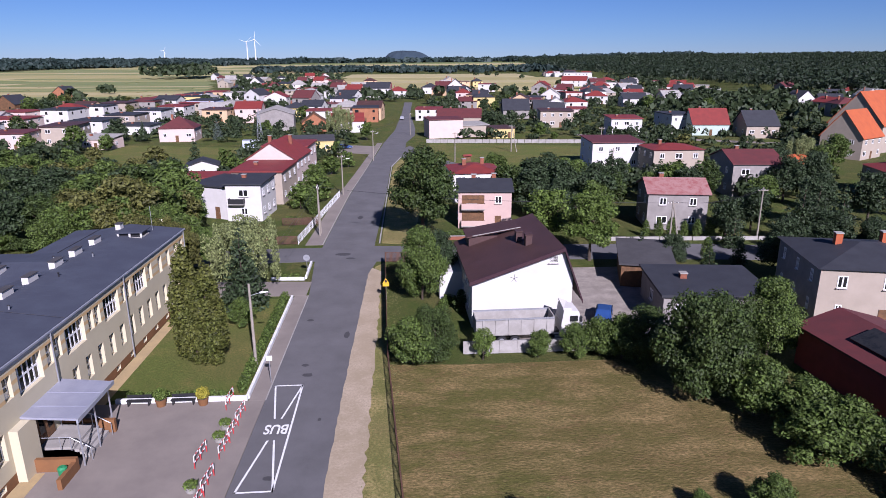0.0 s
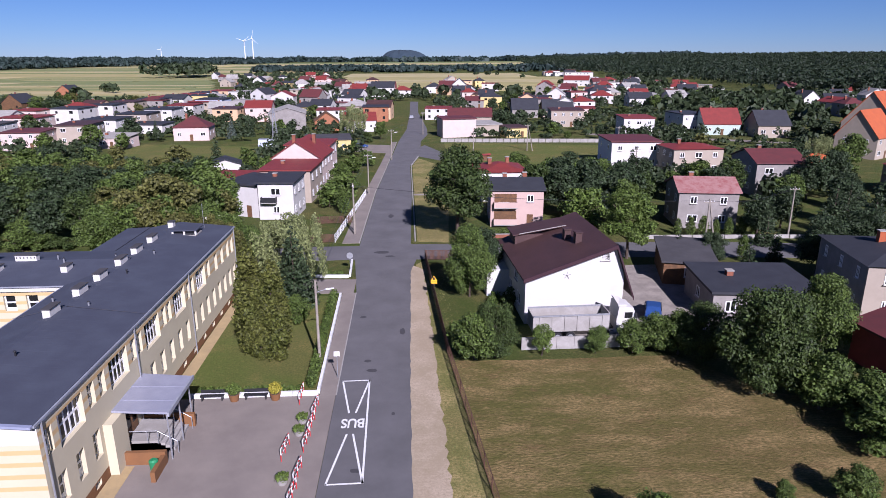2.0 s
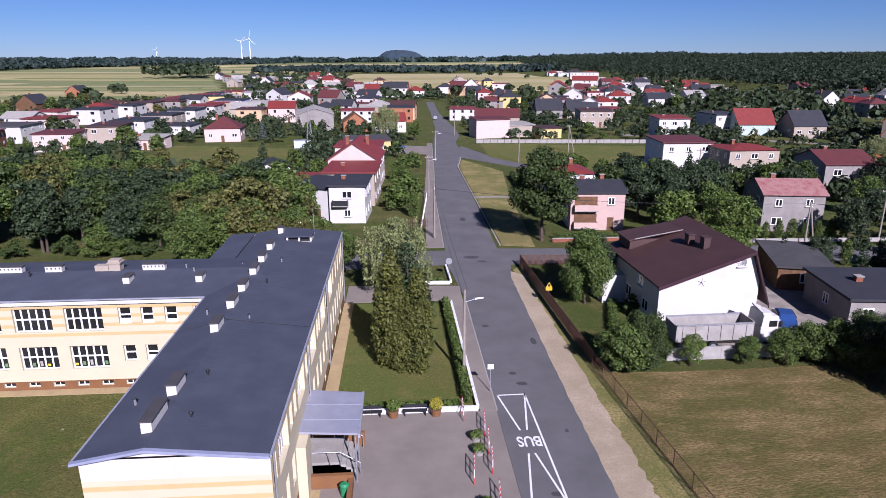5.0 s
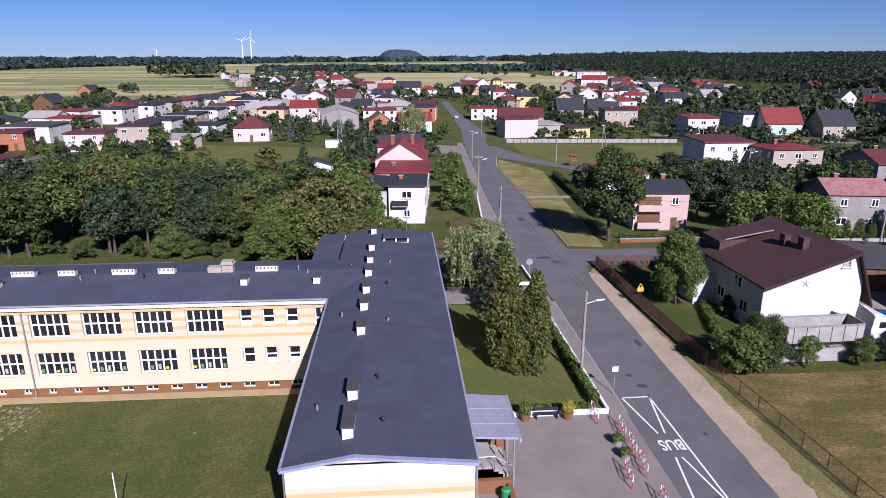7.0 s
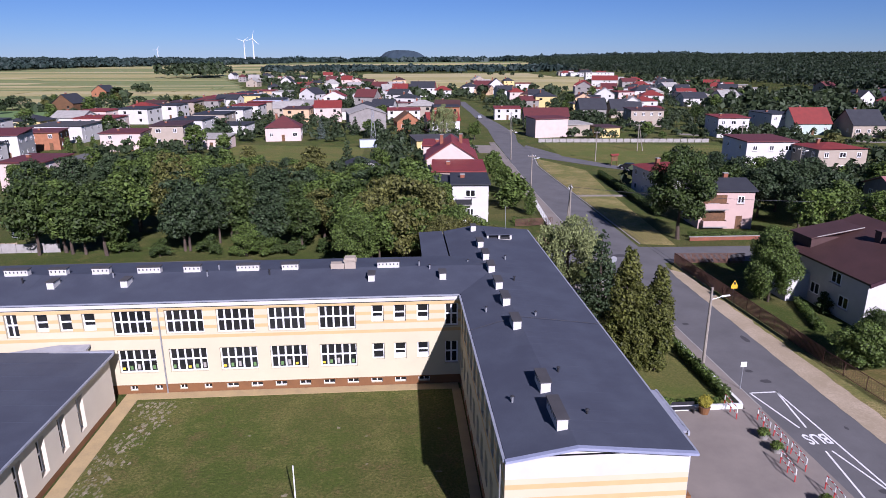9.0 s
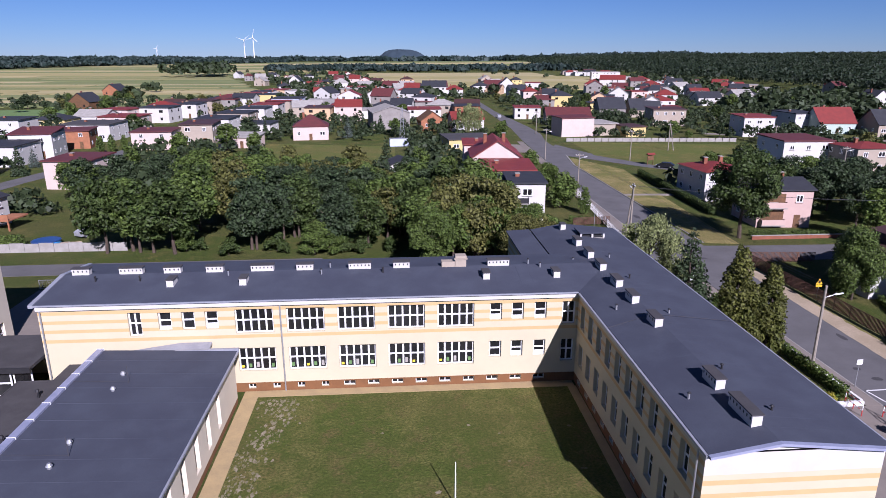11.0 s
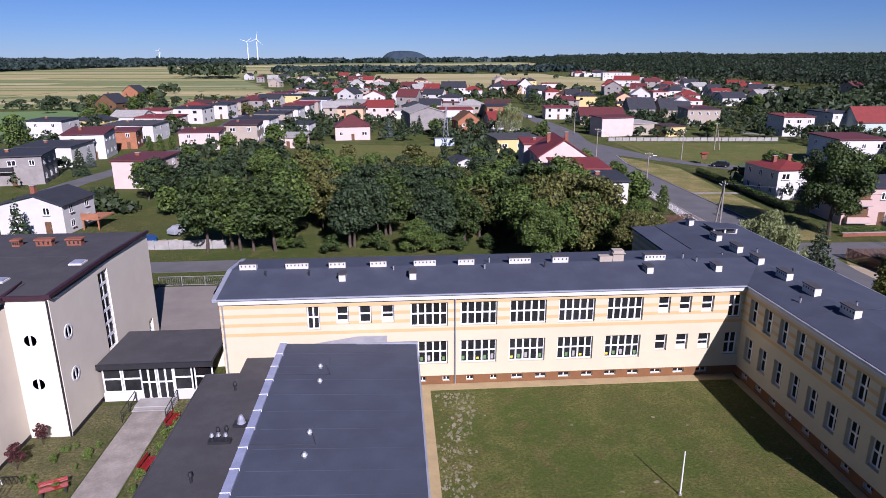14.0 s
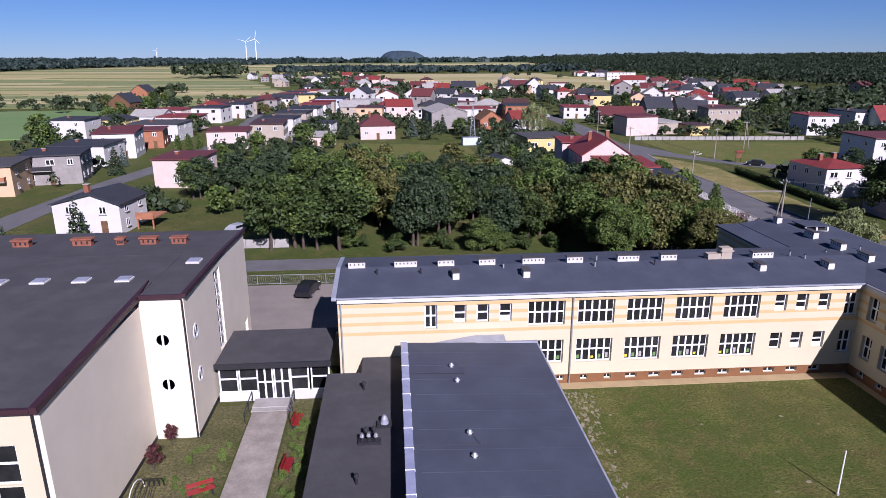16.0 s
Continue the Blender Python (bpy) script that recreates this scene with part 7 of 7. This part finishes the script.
def car(x, y, yaw, material, label):
    c = thing("car", label, "car", pose(x, y, 0.02, 0, 0, yaw), "parked cars")
    bm = bmesh.new()
    prof = [(-2.1, 0.3), (2.1, 0.3), (2.15, 0.7), (1.3, 0.92), (0.7, 1.42), (-1.1, 1.45), (-1.9, 0.98), (-2.15, 0.9)]
    f = [bm.verts.new((px, -0.85 + (0.14 if pz > 1.2 else 0), pz)) for px, pz in prof]
    b = [bm.verts.new((px, 0.85 - (0.14 if pz > 1.2 else 0), pz)) for px, pz in prof]
    bm.faces.new(f), bm.faces.new(b[::-1])
    for i in range(8):
        bm.faces.new((f[i], b[i], b[(i + 1) % 8], f[(i + 1) % 8]))
    bmesh.ops.bevel(bm, geom=bm.edges[:], offset=0.06, segments=2, affect="EDGES")
    body = part("body", bm, material, c)
    part("windscreen", slabs(([(1.22, -0.62, 0.98), (1.27, -0.62, 0.98), (0.78, -0.62, 1.4), (0.72, -0.62, 1.4)], 0, 0.015)), GLASS, body)
    part("side_window", boxes((-1.3, 0.8, -0.83, -0.76, 0.98, 1.33)), GLASS, body)
    part("side_window", boxes((-1.3, 0.8, 0.76, 0.83, 0.98, 1.33)), GLASS, body)
    for s_ in (-0.55, 0.55):
        part("headlight", boxes((2.1, 2.17, s_ - 0.15, s_ + 0.15, 0.6, 0.75)), PLASTIC, body)
    for wx in (-1.3, 1.3):
        for wy in (-0.78, 0.78):
            wheel(c, wx, wy, 0.32, 0.32, 0.2)


BLACK_CAR = mat("black_car_paint", (0.012, 0.012, 0.015), 0.25, None, 2, 0.3, 10, 0.0, 0.6)
SILVER_CAR = mat("silver_car_paint", (0.45, 0.46, 0.48), 0.3, None, 2, 0.3, 10, 0.0, 0.6, 0.4)
BLUE_CAR = mat("blue_car_paint", (0.021, 0.056, 0.175), 0.3, None, 2, 0.3, 10, 0.0, 0.6)
RED_CAR = mat("red_car_paint", (0.225, 0.015, 0.015), 0.3, None, 2, 0.3, 10, 0.0, 0.6)
car(-83.0, 76.4, 78, BLACK_CAR, "black hatchback parked in the school yard")
car(-19.5, 201, 20, BLUE_CAR, "dark blue car on the car park")
car(20.5, 62.5, 70, BLUE_CAR, "dark blue car between the sheds")
car(-2.6, 300, 88, SILVER_CAR, "silver car on the road")
car(17, 159.5, 150, BLACK_CAR, "dark car parked on the branch road")
car(-97, 104.5, 60, SILVER_CAR, "silver off-road car parked by the grove")
setting("car_park", slabs(([(-24, 194), (-10.5, 188), (-9.2, 206), (-22, 210)], -0.05, 0.02),), PLAZA, "grey asphalt car park beside the shop", "pavement")

# school garden beds, benches and flagpole
flag = thing("flagpole", "thin white pole in the courtyard", "pole", pose(-46.5, 38.1, 0))
part("mast", beams(((0, 0, 0), (0, 0, 3.1), 0.05, 8, 0.035)), PLASTIC, flag)
part("collar", beams(((0, 0, 0), (0, 0, 0.15), 0.1, 8)), CONCRETE, flag)
for x, y in ((-80.4, 48.7), (-80.3, 43.2), (-85.2, 41.1)):
    b = thing("garden_bench", "red-brown slatted garden bench beside the path", "bench", pose(x, y, 0.03, 0, 0, 85 if x > -84 else 25), "benches along the path")
    for i in range(4):
        part("slat", boxes((-0.8, 0.8, -0.25 + 0.13 * i, -0.14 + 0.13 * i, 0.42, 0.46)), RED_CAR, b)
    for i in range(2):
        part("back_slat", boxes((-0.8, 0.8, 0.27, 0.31, 0.55 + 0.16 * i, 0.67 + 0.16 * i)), RED_CAR, b)
    for u in (-0.65, 0.65):
        part("leg", boxes((u - 0.05, u + 0.05, -0.22, 0.28, 0, 0.42)), DARK_METAL, b)
bd = random.Random(3)
for i in range(70):
    x = bd.choice((bd.uniform(-88.6, -84.6), bd.uniform(-80.6, -79.0)))
    tree("plant", x, bd.uniform(33, 50 if x > -84 else 46.5), bd.uniform(0.12, 0.36), 1.0, "shrub", "plants in the flower beds")
pool = thing("garden_pool", "blue covered garden pool with brown rim", "pool", pose(-101, 99.5, 0))
part("basin", beams(((0, 0, 0), (0, 0, 0.7), 1.9, 20)), mat("blue_tarpaulin", (0.06, 0.28, 0.62), 0.5, None, 2, 0.5, 8, 0.1, 0.4), pool)
part("rim", beams(((0, 0, 0.7), (0, 0, 0.8), 2.0, 20, 1.85)), BLUE_CAR, pool)
sand = bmesh.new()
slab(sand, blot(-97, 98.6, 1.6, 1.0, 4), 0, 0.5)
tagged(part("sand_heap", sand, DIRT), "heap of pale sand in the garden", "sand heap")


# ---- last details ----
def blossom(ob, seed):
    r = random.Random(seed)
    c = [(2.9 * math.cos(a), 2.9 * math.sin(a), r.uniform(4.5, 8.5)) for a in [r.uniform(0, 6.283) for _ in range(16)]]
    part("blossom", leaves("blossom", c, [(0.35, 0.35, 0.3)] * 16, 150, 0.12, BLOSSOM, seed), None, ob, "white flower heads")


blossom(tree("lime", -39.2, 88.5, 0.86, 0.95, group="grove behind the school"), 4)
blossom(tree("lime", -33.0, 84.0, 0.84, 1.0, group="grove behind the school"), 9)
for x, y, s in ((-88.7, 46.7, 0.5), (-88.9, 43.8, 0.62)):
    t = thing("shrub", "small purple-leaved ornamental shrub", "shrub", pose(x, y, 0, 0, 0, 40 * y) @ Matrix.Diagonal((s, s, s * 1.2, 1)))
    part("trunk", kinds["shrub"][1], None, t)
    part("crown", leaves("crown", *lobes(97, 0.8, 3.0, 2.2, 12), 900, 0.11, LEAF_RED, 7), None, t)
bike = thing("bicycle_shelter", "arched dark bicycle shelter with white frame", "shelter", pose(-90.6, 41.0, 0))
for i in range(5):
    pts = [(0.3 * i, 1.3 * math.cos(a), 1.2 * math.sin(a)) for a in [math.pi * k / 8 for k in range(9)]]
    part("hoop", beams(*[(p, q, 0.03, 5) for p, q in zip(pts, pts[1:])]), PLASTIC if i == 0 else DARK_METAL, bike, m=pose(1.6, 0, 0))
mast = thing("lattice_mast", "narrow steel lattice mast in the meadow", "mast", pose(-47.6, 211.4, 0))
for sx, sy in ((-1, -1), (1, -1), (1, 1), (-1, 1)):
    part("leg", beams(((sx * 0.9, sy * 0.9, 0), (sx * 0.15, sy * 0.15, 11.5), 0.07, 5)), STEEL, mast)
for k in range(7):
    w = 0.9 - 0.105 * k
    v = 0.9 - 0.105 * (k + 1)
    part("brace", beams(((-w, -w, 1.6 * k), (v, -v, 1.6 * k + 1.6), 0.04, 4), ((w, -w, 1.6 * k), (-v, -v, 1.6 * k + 1.6), 0.04, 4)), STEEL, mast)
tank = thing("container", "pale blue metal container in the meadow", "container", pose(-51.5, 204, 0, 0, 0, 5))
part("body", boxes((0, 6, 0, 2.4, 0.1, 2.4)), BLUEISH, tank)
part("lid", boxes((-0.05, 6.05, -0.05, 2.45, 2.4, 2.5)), STEEL, tank)
board = thing("notice_board", "red-brown timber notice board on the verge", "notice board", pose(15.1, 164.5, 0, 0, 0, 20))
part("panel", boxes((-1.0, 1.0, -0.05, 0.05, 1.2, 2.6)), WOOD, board)
part("roof", slabs(([(-1.2, -0.4, 0), (1.2, -0.4, 0), (1.2, 0, 0.35), (-1.2, 0, 0.35)], 2.6, 2.7), ([(-1.2, 0, 0.35), (1.2, 0, 0.35), (1.2, 0.4, 0), (-1.2, 0.4, 0)], 2.6, 2.7)), RED_SHEET, board)
for u in (-0.9, 0.9):
    part("post", boxes((u - 0.07, u + 0.07, -0.07, 0.07, 0, 2.6)), WOOD, board)
